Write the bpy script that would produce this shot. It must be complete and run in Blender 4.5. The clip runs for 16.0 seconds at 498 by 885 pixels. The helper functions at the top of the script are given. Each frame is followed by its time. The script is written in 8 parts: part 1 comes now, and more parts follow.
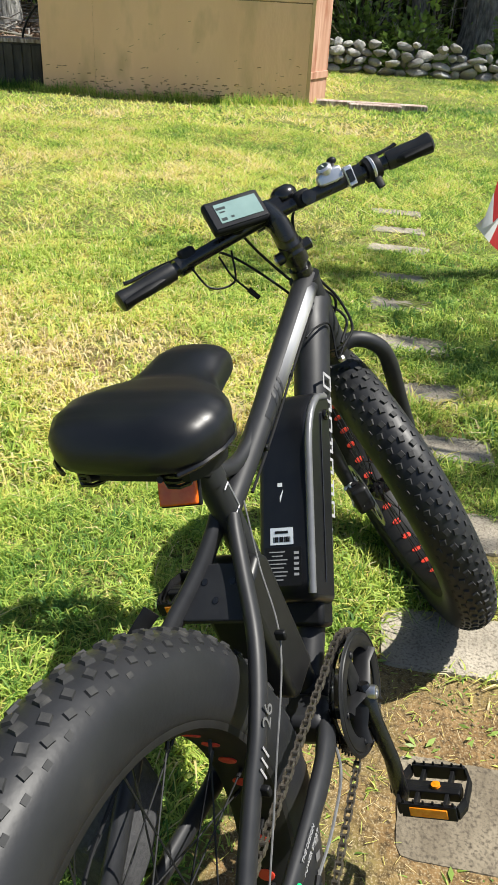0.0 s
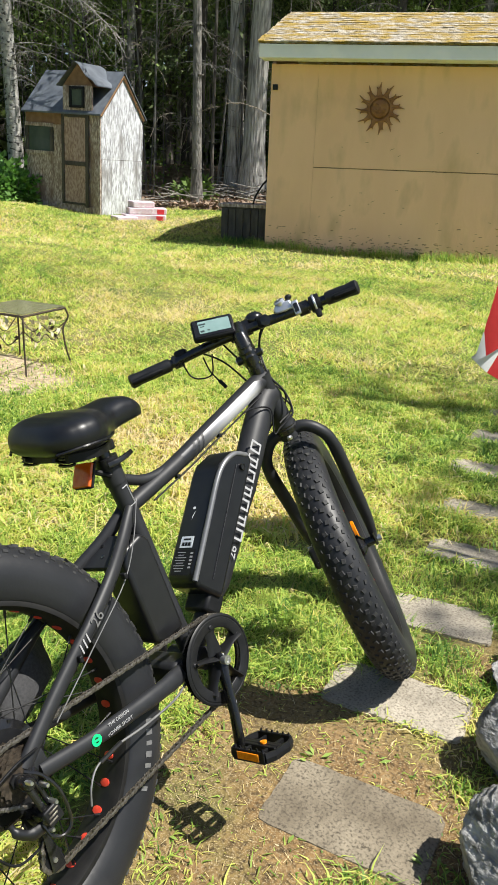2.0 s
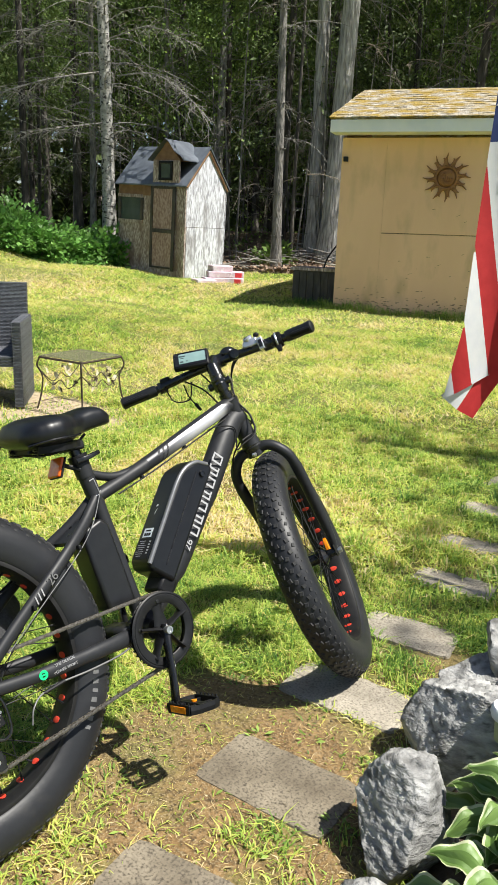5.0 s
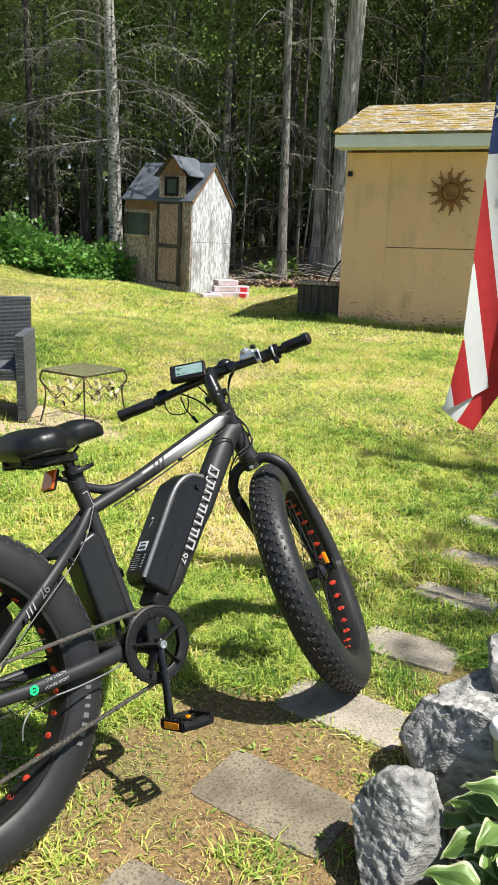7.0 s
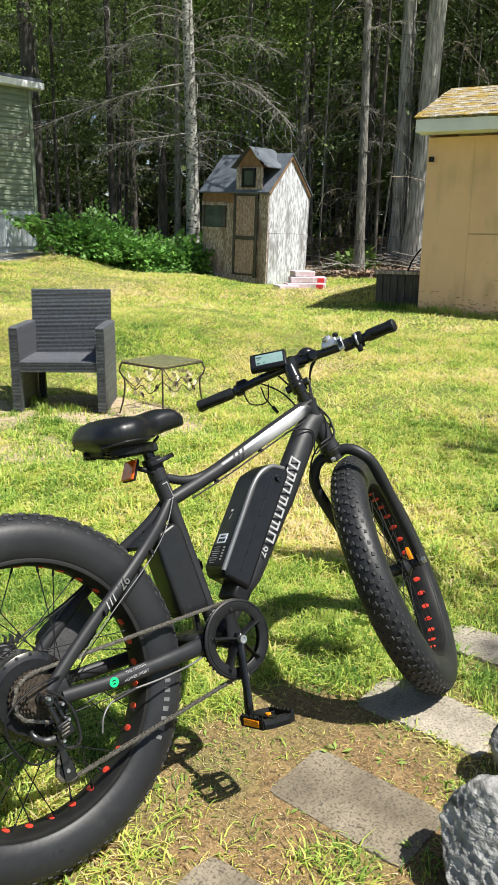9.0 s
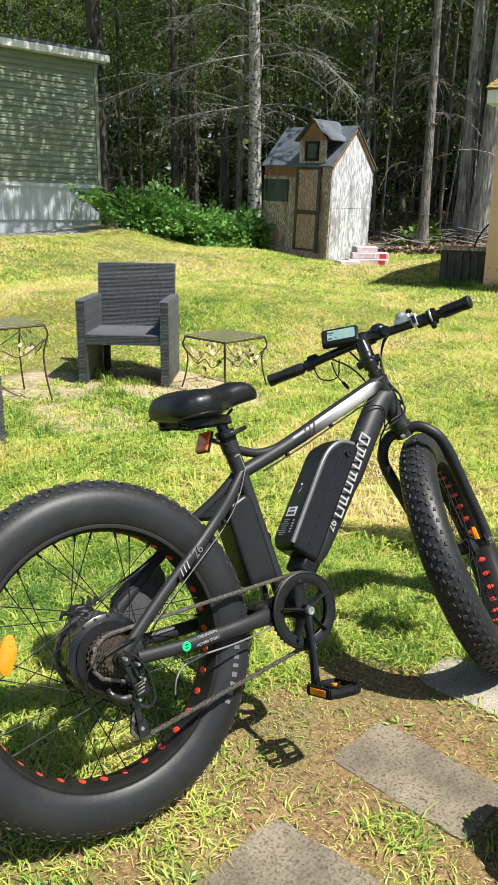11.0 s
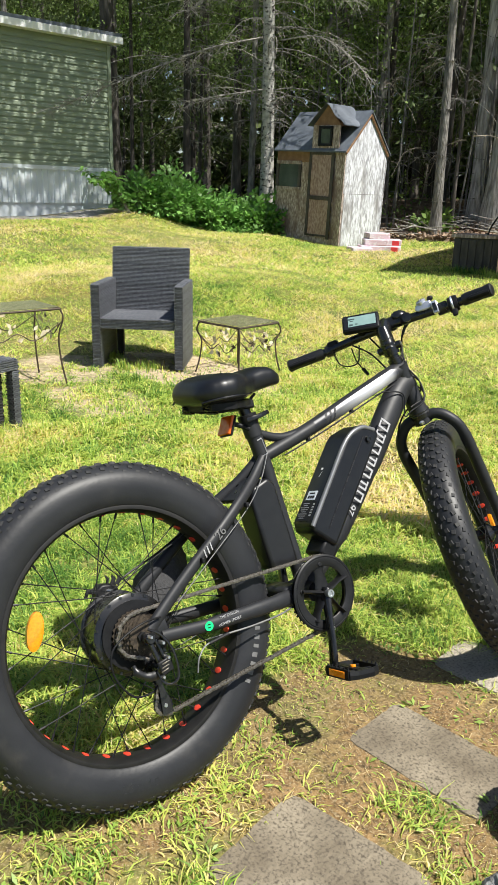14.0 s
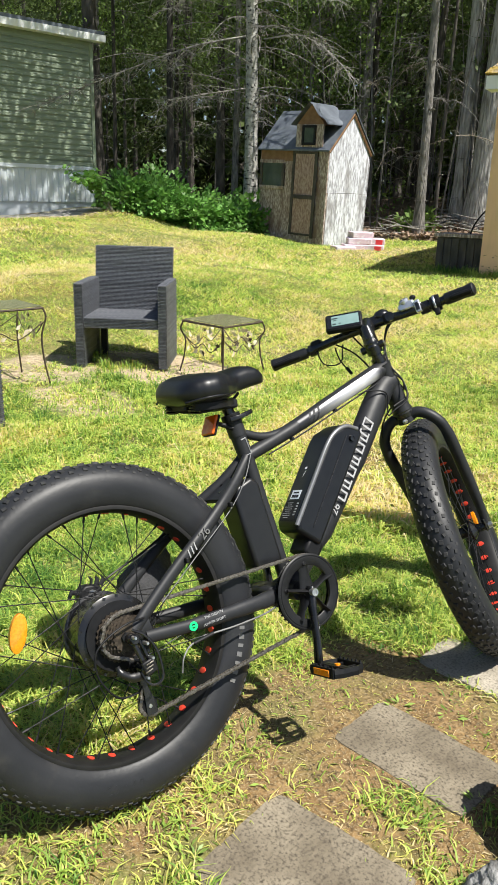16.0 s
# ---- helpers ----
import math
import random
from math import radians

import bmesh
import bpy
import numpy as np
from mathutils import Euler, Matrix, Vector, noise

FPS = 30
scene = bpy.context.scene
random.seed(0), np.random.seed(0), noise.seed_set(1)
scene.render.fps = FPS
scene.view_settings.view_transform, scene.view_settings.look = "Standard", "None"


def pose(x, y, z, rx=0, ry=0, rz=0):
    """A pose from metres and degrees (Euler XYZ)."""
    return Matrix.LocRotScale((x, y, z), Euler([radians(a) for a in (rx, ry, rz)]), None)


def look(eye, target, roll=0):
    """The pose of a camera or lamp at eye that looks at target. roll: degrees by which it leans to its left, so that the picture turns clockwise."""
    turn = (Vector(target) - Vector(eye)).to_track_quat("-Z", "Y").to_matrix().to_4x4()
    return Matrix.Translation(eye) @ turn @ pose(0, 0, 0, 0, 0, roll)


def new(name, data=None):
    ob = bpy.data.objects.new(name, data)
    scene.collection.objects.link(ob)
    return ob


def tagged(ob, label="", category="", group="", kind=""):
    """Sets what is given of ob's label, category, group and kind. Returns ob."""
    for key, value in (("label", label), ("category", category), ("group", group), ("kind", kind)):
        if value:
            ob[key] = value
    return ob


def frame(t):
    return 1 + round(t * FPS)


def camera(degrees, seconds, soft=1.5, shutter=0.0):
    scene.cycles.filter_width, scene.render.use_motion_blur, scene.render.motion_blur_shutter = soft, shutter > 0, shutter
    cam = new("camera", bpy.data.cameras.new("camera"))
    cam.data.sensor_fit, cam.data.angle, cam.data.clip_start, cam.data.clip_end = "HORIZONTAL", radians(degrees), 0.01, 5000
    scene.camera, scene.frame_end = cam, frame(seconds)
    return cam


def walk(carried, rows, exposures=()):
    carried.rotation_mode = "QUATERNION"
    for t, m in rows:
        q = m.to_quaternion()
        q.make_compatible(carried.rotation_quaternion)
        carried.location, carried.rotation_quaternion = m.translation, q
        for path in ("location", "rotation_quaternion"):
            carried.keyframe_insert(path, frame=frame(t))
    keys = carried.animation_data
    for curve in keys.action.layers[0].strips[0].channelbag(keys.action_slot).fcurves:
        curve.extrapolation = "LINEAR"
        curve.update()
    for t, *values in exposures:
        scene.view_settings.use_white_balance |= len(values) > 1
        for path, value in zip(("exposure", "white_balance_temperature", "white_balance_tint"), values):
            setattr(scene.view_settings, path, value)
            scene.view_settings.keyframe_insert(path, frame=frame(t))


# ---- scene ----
cam = camera(36.2, 16.0, 1.0)
PATH = [
    (0, (0.3969, 0.1770, 1.2489), (0.1893, 1.9074, 0.2677), 3.13),
    (0.5, (0.5214, 0.0880, 1.2493), (0.0881, 1.8175, 0.3431), 1.64),
    (1, (0.7295, -0.0234, 1.2898), (0.1062, 1.7029, 0.4952), 1.40),
    (1.5, (0.9745, -0.0736, 1.2949), (0.2073, 1.6173, 0.5517), 3.42),
    (2, (1.0868, -0.1773, 1.3265), (0.2931, 1.5300, 0.6520), 2.25),
    (2.5, (1.1400, -0.3213, 1.3221), (0.3471, 1.3964, 0.6734), 1.97),
    (3, (1.2550, -0.3274, 1.3249), (0.4288, 1.3873, 0.7106), 1.68),
    (3.5, (1.4236, -0.2995, 1.3230), (0.5191, 1.3853, 0.7368), 2.38),
    (4, (1.5002, -0.3081, 1.3164), (0.5445, 1.3554, 0.7514), 2.49),
    (4.5, (1.5240, -0.3157, 1.3155), (0.5239, 1.3279, 0.7691), 2.27),
    (7, (1.5547, -0.2865, 1.3081), (0.5141, 1.3486, 0.8145), 1.80),
    (7.5, (1.5442, -0.2793, 1.3033), (0.4930, 1.3497, 0.8119), 1.69),
    (8, (1.5360, -0.2690, 1.3011), (0.4501, 1.3363, 0.8073), 1.43),
    (8.5, (1.5271, -0.2588, 1.2949), (0.3883, 1.3070, 0.7934), 0.94),
    (9, (1.5114, -0.2521, 1.2893), (0.3138, 1.2641, 0.7727), 0.58),
    (9.5, (1.5080, -0.2606, 1.2901), (0.2692, 1.2153, 0.7541), 0.61),
    (12, (1.4767, -0.3133, 1.2868), (0.1726, 1.0822, 0.6939), 1.02),
    (12.5, (1.4732, -0.3194, 1.2866), (0.1662, 1.0709, 0.6875), 1.13),
    (13, (1.4750, -0.3314, 1.2881), (0.1673, 1.0557, 0.6833), 1.22),
    (13.5, (1.4774, -0.3383, 1.2900), (0.1702, 1.0468, 0.6795), 1.27),
    (14, (1.4798, -0.3371, 1.2883), (0.1794, 1.0536, 0.6757), 1.39),
    (14.5, (1.4852, -0.3391, 1.2908), (0.1908, 1.0562, 0.6760), 1.36),
    (15, (1.4877, -0.3403, 1.2934), (0.2002, 1.0606, 0.6769), 1.38),
    (15.5, (1.4850, -0.3360, 1.2918), (0.2048, 1.0721, 0.6767), 1.37),
    (16, (1.4810, -0.3343, 1.2895), (0.2102, 1.0827, 0.6752), 1.50),
]
walk(cam, [(t, look(eye, target, roll)) for t, eye, target, roll in PATH])

# ---- light ----
SUN_DIR = Vector((0.555, 0.135, 1.0)).normalized()
world = bpy.data.worlds.new("sky")
scene.world = world
world.use_nodes = True
wn = world.node_tree.nodes
sky = wn.new("ShaderNodeTexSky")
sky.sky_type = "NISHITA"
sky.sun_disc = False
sky.sun_elevation = math.asin(SUN_DIR.z)
sky.sun_rotation = math.atan2(SUN_DIR.x, SUN_DIR.y)
sky.altitude, sky.air_density, sky.dust_density = 200, 1.0, 1.2
wn["Background"].inputs["Strength"].default_value = 0.068
world.node_tree.links.new(sky.outputs["Color"], wn["Background"].inputs["Color"])
sun = new("sun", bpy.data.lights.new("sun", "SUN"))
sun.data.energy, sun.data.angle, sun.data.color = 5.0, radians(0.55), (1.0, 0.965, 0.89)
sun.matrix_basis = look(SUN_DIR * 40, (0, 0, 0))
scene.view_settings.exposure = 0.83


# ---- materials ----
def material(name, a, b=None, scale=20.0, rough=0.6, metal=0.0, bump=0.0, bump_scale=None, detail=6.0, low=0.35, high=0.65,
             stretch=(1, 1, 1), spread=0.0, second=None, coat=0.0, spec=0.5, per_object=0.0, translucent=0.0, bump_depth=0.01):
    """A two-scale noise material in object space. a, b: colours; second: (colour, scale, low, high) for stains."""
    m = bpy.data.materials.new(name)
    m.use_nodes = True
    n, ln = m.node_tree.nodes, m.node_tree.links
    bs = n["Principled BSDF"]
    bs.inputs["Roughness"].default_value, bs.inputs["Metallic"].default_value = rough, metal
    bs.inputs["Coat Weight"].default_value = coat
    bs.inputs["Specular IOR Level"].default_value = spec
    tc = n.new("ShaderNodeTexCoord")
    mp = n.new("ShaderNodeMapping")
    mp.inputs["Scale"].default_value = stretch
    ln.new(tc.outputs["Object"], mp.inputs["Vector"])

    def noise_at(sc, det=detail):
        t = n.new("ShaderNodeTexNoise")
        t.inputs["Scale"].default_value, t.inputs["Detail"].default_value = sc, det
        ln.new(mp.outputs["Vector"], t.inputs["Vector"])
        return t

    def ramp(src, lo, hi):
        r = n.new("ShaderNodeMapRange")
        r.inputs["From Min"].default_value, r.inputs["From Max"].default_value = lo, hi
        ln.new(src, r.inputs["Value"])
        return r.outputs["Result"]

    def mix(fac, x, y, kind="MIX"):
        k = n.new("ShaderNodeMix")
        k.data_type, k.blend_type = "RGBA", kind
        for sock, v in ((k.inputs[0], fac), (k.inputs[6], x), (k.inputs[7], y)):
            if isinstance(v, bpy.types.NodeSocket):
                ln.new(v, sock)
            else:
                sock.default_value = v if isinstance(v, float) else (*v, 1)
        return k.outputs[2]

    base = noise_at(scale)
    col = mix(ramp(base.outputs["Fac"], low, high), a, b or a)
    if second:
        c2, s2, l2, h2 = second
        col = mix(ramp(noise_at(s2, 4).outputs["Fac"], l2, h2), col, c2)
    if per_object or spread:
        if per_object:
            oi = n.new("ShaderNodeObjectInfo")
            src, amount = oi.outputs["Random"], per_object
        else:
            g = n.new("ShaderNodeNewGeometry")
            src, amount = g.outputs["Random Per Island"], spread
        hs = n.new("ShaderNodeHueSaturation")
        ln.new(ramp(src, 0, 1), hs.inputs["Value"])
        hs.inputs["Value"].links[0].from_node.inputs["To Min"].default_value = 1 - amount
        hs.inputs["Value"].links[0].from_node.inputs["To Max"].default_value = 1 + amount
        ln.new(col, hs.inputs["Color"])
        col = hs.outputs["Color"]
    ln.new(col, bs.inputs["Base Color"])
    if rough < 0.95 and metal < 0.9:
        rr = n.new("ShaderNodeMapRange")
        rr.inputs["To Min"].default_value, rr.inputs["To Max"].default_value = max(rough - 0.08, 0.02), min(rough + 0.1, 1)
        ln.new(noise_at(scale * 0.35, 3).outputs["Fac"], rr.inputs["Value"])
        ln.new(rr.outputs["Result"], bs.inputs["Roughness"])
    if bump:
        bp = n.new("ShaderNodeBump")
        bp.inputs["Strength"].default_value = min(bump * 1.0, 1.0)
        bp.inputs["Distance"].default_value = bump_depth
        ln.new(noise_at(bump_scale or scale * 2).outputs["Fac"], bp.inputs["Height"])
        ln.new(bp.outputs["Normal"], bs.inputs["Normal"])
    if translucent:
        tr = n.new("ShaderNodeBsdfTranslucent")
        ln.new(col, tr.inputs["Color"])
        ms = n.new("ShaderNodeMixShader")
        ms.inputs["Fac"].default_value = translucent
        ln.new(bs.outputs["BSDF"], ms.inputs[1])
        ln.new(tr.outputs["BSDF"], ms.inputs[2])
        ln.new(ms.outputs["Shader"], n["Material Output"].inputs["Surface"])
    return m


def glass(name, tint=(1, 1, 1), rough=0.02, dust=0.0):
    m = bpy.data.materials.new(name)
    m.use_nodes = True
    n, ln = m.node_tree.nodes, m.node_tree.links
    bs = n["Principled BSDF"]
    bs.inputs["Base Color"].default_value = (*tint, 1)
    bs.inputs["Roughness"].default_value = rough
    bs.inputs["IOR"].default_value = 1.45
    tb = n.new("ShaderNodeBsdfTransparent")
    tb.inputs["Color"].default_value = (*tint, 1)
    gl = n.new("ShaderNodeBsdfGlossy")
    gl.inputs["Roughness"].default_value = rough
    fr = n.new("ShaderNodeFresnel")
    fr.inputs["IOR"].default_value = 1.5
    ms = n.new("ShaderNodeMixShader")
    ln.new(fr.outputs["Fac"], ms.inputs["Fac"])
    ln.new(tb.outputs["BSDF"], ms.inputs[1])
    ln.new(gl.outputs["BSDF"], ms.inputs[2])
    out = ms.outputs["Shader"]
    if dust:
        df = n.new("ShaderNodeBsdfDiffuse")
        df.inputs["Color"].default_value = (0.40, 0.40, 0.24, 1)
        m2 = n.new("ShaderNodeMixShader")
        m2.inputs["Fac"].default_value = dust
        ln.new(out, m2.inputs[1])
        ln.new(df.outputs["BSDF"], m2.inputs[2])
        out = m2.outputs["Shader"]
    ln.new(out, n["Material Output"].inputs["Surface"])
    return m


RUBBER = material("tyre rubber", (0.0122, 0.0130, 0.0150), (0.0190, 0.0198, 0.0220), 9, 0.45, bump=0.2, bump_scale=90, second=((0.036, 0.034, 0.032), 14, 0.62, 0.88), bump_depth=0.002, spec=0.31)
KNOB = material("tyre knob rubber", (0.018, 0.0185, 0.0195), (0.030, 0.0305, 0.031), 40, 0.66, bump=0.2, bump_scale=200, second=((0.085, 0.082, 0.076), 30, 0.58, 0.85), bump_depth=0.002, spec=0.3)
FRAME = material("matte charcoal frame paint", (0.0145, 0.0152, 0.0175), (0.018, 0.0188, 0.021), 60, 0.48, bump=0.03, bump_scale=400, spec=0.34, bump_depth=0.001)
def fade_material():
    """Silver paint that fades into the charcoal towards both ends of the top tube."""
    m = material("silver frame fade", (0.5, 0.5, 0.51), (0.56, 0.56, 0.57), 60, 0.34, 0.45, bump=0.03, bump_scale=400, bump_depth=0.001)
    n, ln = m.node_tree.nodes, m.node_tree.links
    bs = n["Principled BSDF"]
    tc = n.new("ShaderNodeTexCoord")
    sx = n.new("ShaderNodeSeparateXYZ")
    ln.new(tc.outputs["Object"], sx.inputs[0])
    r = n.new("ShaderNodeValToRGB")
    e = r.color_ramp.elements
    e[0].position, e[0].color = 0.645, (0.026, 0.027, 0.030, 1)
    e[1].position, e[1].color = 0.925, (0.05, 0.05, 0.055, 1)
    for p, c in ((0.70, 0.13), (0.78, 0.46), (0.86, 0.60), (0.905, 0.38)):
        e.new(p).color = (c, c, c * 1.02, 1)
    ln.new(sx.outputs["X"], r.inputs["Fac"])
    ln.new(r.outputs["Color"], bs.inputs["Base Color"])
    return m


SILVERFADE = fade_material()
GREYINK = material("grey frame print", (0.31, 0.31, 0.32), (0.35, 0.35, 0.36), 80, 0.5)
SIDEINK = material("pale moulded rubber", (0.10, 0.10, 0.10), (0.13, 0.13, 0.13), 80, 0.6)
WHITEINK = material("white print", (0.7, 0.7, 0.7), (0.75, 0.75, 0.75), 80, 0.5)
GREENINK = material("green print", (0.0, 0.55, 0.16), (0.0, 0.6, 0.2), 80, 0.5)
GLOSSBLACK = material("gloss black metal", (0.006, 0.006, 0.0065), (0.010, 0.010, 0.010), 40, 0.25, 0.0, bump=0.02, bump_scale=200, coat=0.2, bump_depth=0.001)
SATINBLACK = material("satin black metal", (0.006, 0.0062, 0.007), (0.010, 0.0102, 0.011), 50, 0.45, bump=0.06, bump_scale=250, bump_depth=0.001, spec=0.3)
PLASTIC = material("black plastic", (0.004, 0.0042, 0.005), (0.007, 0.0072, 0.008), 60, 0.5, bump=0.1, bump_scale=500, bump_depth=0.001, spec=0.25)
BATTERY = material("battery case", (0.005, 0.0055, 0.0075), (0.0075, 0.008, 0.010), 40, 0.34, bump=0.03, bump_scale=600, bump_depth=0.001, spec=0.4)
VINYL = material("saddle vinyl", (0.0045, 0.005, 0.0065), (0.007, 0.0075, 0.009), 30, 0.36, bump=0.05, bump_scale=700, bump_depth=0.001, spec=0.42)
FABRIC = material("grey black bag fabric", (0.040, 0.040, 0.043), (0.062, 0.062, 0.065), 200, 0.9, bump=0.4, bump_scale=900)
RIMBLACK = material("dull black rim", (0.006, 0.006, 0.006), (0.011, 0.0105, 0.010), 30, 0.55, spec=0.3, bump=0.05, bump_scale=200, bump_depth=0.001)
CTRLGLOSS = material("smooth gloss case", (0.005, 0.005, 0.0055), (0.008, 0.008, 0.0085), 40, 0.36, bump=0.03, bump_scale=300, bump_depth=0.001)
GRIPRUBBER = material("grip rubber", (0.007, 0.007, 0.0075), (0.011, 0.011, 0.011), 40, 0.36, bump=0.2, bump_scale=300, bump_depth=0.001)
EDGEGREY = material("grey edge strip", (0.15, 0.153, 0.16), (0.18, 0.183, 0.19), 60, 0.32, 0.4)
CABLEGREY = material("dull grey cable", (0.09, 0.09, 0.09), (0.14, 0.14, 0.14), 60, 0.5)
GRAVEL = material("grey drive gravel", (0.17, 0.165, 0.15), (0.40, 0.385, 0.35), 28, 0.95, bump=1.0, bump_scale=40, second=((0.20, 0.20, 0.10), 3, 0.52, 0.7), bump_depth=0.03)
STEEL = material("bright steel", (0.55, 0.55, 0.55), (0.65, 0.65, 0.64), 60, 0.28, 0.95)
CHAIN = material("oily chain steel", (0.12, 0.105, 0.085), (0.22, 0.2, 0.17), 200, 0.4, 0.85)
BRASSY = material("worn freewheel steel", (0.035, 0.028, 0.021), (0.085, 0.066, 0.047), 150, 0.5, 0.6)
REDTAPE = material("red rim tape", (0.62, 0.04, 0.02), (0.70, 0.06, 0.03), 60, 0.5)
REDLENS = material("red reflector", (0.90, 0.15, 0.012), (0.94, 0.19, 0.016), 90, 0.12, coat=0.6, low=0.4, high=0.6, translucent=0.4)
AMBER = material("amber reflector", (0.74, 0.20, 0.004), (0.82, 0.27, 0.010), 180, 0.18, coat=0.6)
CHROME = material("silver shifter plastic", (0.55, 0.56, 0.58), (0.65, 0.66, 0.68), 60, 0.25, 0.7)
LCD = material("lcd", (0.17, 0.26, 0.245), (0.20, 0.30, 0.28), 30, 0.12, coat=1.0)
LCDINK = material("lcd digits", (0.02, 0.03, 0.03), None, 30, 0.3)
LABEL = material("silver label", (0.55, 0.6, 0.66), (0.62, 0.66, 0.7), 50, 0.4)
STONE = material("slate paver", (0.20, 0.178, 0.140), (0.40, 0.36, 0.29), 7, 0.92, bump=1.0, bump_scale=60, detail=14, low=0.25, high=0.75, second=((0.12, 0.10, 0.074), 160, 0.48, 0.74), per_object=0.08, bump_depth=0.008, spec=0.25)
DARKSTONE = material("brown stained paver", (0.095, 0.076, 0.052), (0.275, 0.236, 0.172), 6, 0.92, bump=1.0, bump_scale=48, detail=14, low=0.28, high=0.74, second=((0.075, 0.062, 0.046), 150, 0.48, 0.70), bump_depth=0.008, spec=0.25)
ROCK = material("granite boulder", (0.14, 0.139, 0.133), (0.44, 0.435, 0.415), 13, 0.9, bump=1.0, bump_scale=70, second=((0.11, 0.108, 0.10), 16, 0.55, 0.70), detail=15, low=0.30, high=0.66, per_object=0.08, bump_depth=0.006, spec=0.2, stretch=(1.4, 1, 2.6))
FARSTONE = material("field stone", (0.26, 0.255, 0.24), (0.50, 0.49, 0.46), 9, 0.9, bump=0.8, bump_scale=24, per_object=0.3)
PLYWOOD = material("tan painted plywood", (0.75, 0.475, 0.285), (0.82, 0.535, 0.33), 1.6, 0.75, bump=0.25, bump_scale=18, stretch=(1, 1, 0.4), second=((0.50, 0.33, 0.17), 3.2, 0.52, 0.85))
PEELED = material("peeling plywood edge", (0.36, 0.24, 0.11), (0.22, 0.15, 0.09), 7, 0.85, bump=0.7, bump_scale=22, second=((0.12, 0.085, 0.055), 9, 0.52, 0.66))
WHITETRIM = material("white painted trim", (0.72, 0.74, 0.76), (0.8, 0.8, 0.8), 4, 0.55, bump=0.1, bump_scale=20, second=((0.5, 0.52, 0.52), 3, 0.62, 0.85))
MOSS = material("mossy asphalt shingles", (0.15, 0.125, 0.08), (0.52, 0.48, 0.41), 14, 0.95, bump=1.0, bump_scale=30, second=((0.30, 0.205, 0.035), 5.5, 0.38, 0.60), spread=0.03, bump_depth=0.05, stretch=(0.8, 1, 1))
RAWWOOD = material("raw pine board", (0.50, 0.33, 0.16), (0.60, 0.42, 0.22), 6, 0.7, bump=0.2, bump_scale=30, stretch=(1, 1, 0.15))
REDDOOR = material("faded salmon door", (0.46, 0.24, 0.16), (0.58, 0.36, 0.26), 5, 0.7, bump=0.25, bump_scale=30, stretch=(1, 1, 0.2), second=((0.34, 0.14, 0.08), 6, 0.5, 0.7))
TERRA = material("terracotta", (0.20, 0.085, 0.028), (0.31, 0.15, 0.055), 12, 0.7, bump=0.3, bump_scale=40)
OSB = material("weathered strand board", (0.23, 0.17, 0.14), (0.66, 0.57, 0.51), 44, 0.85, bump=0.7, bump_scale=60, detail=5, low=0.40, high=0.68, stretch=(1, 1, 0.28), second=((0.20, 0.135, 0.105), 5, 0.48, 0.68))
OSBRED = material("brown painted strand board", (0.27, 0.175, 0.14), (0.45, 0.33, 0.28), 34, 0.8, bump=0.5, bump_scale=45, detail=4, low=0.40, high=0.62, stretch=(1, 1, 0.4))
OSBWHITE = material("whitewashed strand board", (0.30, 0.305, 0.33), (0.68, 0.70, 0.745), 30, 0.75, bump=0.6, bump_scale=50, detail=7, low=0.38, high=0.58, stretch=(1, 1, 0.25), second=((0.24, 0.23, 0.23), 6, 0.52, 0.72))
ORANGEBOARD = material("bare weathered board", (0.20, 0.105, 0.05), (0.27, 0.155, 0.08), 9, 0.8, bump=0.3, bump_scale=30)
DARKWOOD = material("dark stained wood", (0.045, 0.040, 0.034), (0.085, 0.074, 0.062), 14, 0.8, bump=0.4, bump_scale=40, stretch=(1, 1, 0.3))
TIN = material("dark sheet roof", (0.10, 0.115, 0.14), (0.16, 0.18, 0.21), 5, 0.42, 0.2, bump=0.1, bump_scale=8)
SIDING = material("sage green vinyl siding", (0.195, 0.238, 0.168), (0.22, 0.262, 0.19), 2, 0.6, bump=0.05, bump_scale=30)
SKIRT = material("white ribbed skirting", (0.50, 0.55, 0.59), (0.58, 0.62, 0.65), 3, 0.55, bump=0.05, bump_scale=30, second=((0.45, 0.48, 0.44), 4, 0.62, 0.9))
WICKER = material("grey resin wicker", (0.062, 0.066, 0.076), (0.105, 0.110, 0.122), 40, 0.45, bump=0.1, bump_scale=200, spread=0.35)
# the same wicker much darker: shade behind and under the weave, put into colour
WICKERSHADE = material("wicker darkened as shade", (0.012, 0.012, 0.013), (0.02, 0.02, 0.02), 40, 0.7, bump=0.2, bump_scale=200)
IRON = material("rusty dark iron", (0.035, 0.028, 0.022), (0.08, 0.055, 0.035), 40, 0.65, 0.3, bump=0.3, bump_scale=120)
LEAFMETAL = material("painted metal leaves", (0.40, 0.325, 0.22), (0.66, 0.60, 0.48), 20, 0.6, spread=0.35)
TABLEGLASS = glass("smoky table glass", (0.72, 0.76, 0.66), 0.10, 0.16)
DARKGLASS = material("dim window glass", (0.05, 0.068, 0.058), (0.085, 0.105, 0.09), 3, 0.08, coat=0.5)
PINKBAG = material("pink insulation bag", (0.56, 0.40, 0.46), (0.68, 0.54, 0.60), 9, 0.4, bump=0.4, bump_scale=25, second=((0.72, 0.68, 0.71), 12, 0.5, 0.66))
REDPRINT = material("red bag print", (0.65, 0.04, 0.05), None, 10, 0.4)
FLAGRED = material("flag red cloth", (0.40, 0.014, 0.016), (0.46, 0.02, 0.022), 30, 0.75, bump=0.1, bump_scale=400, translucent=0.25)
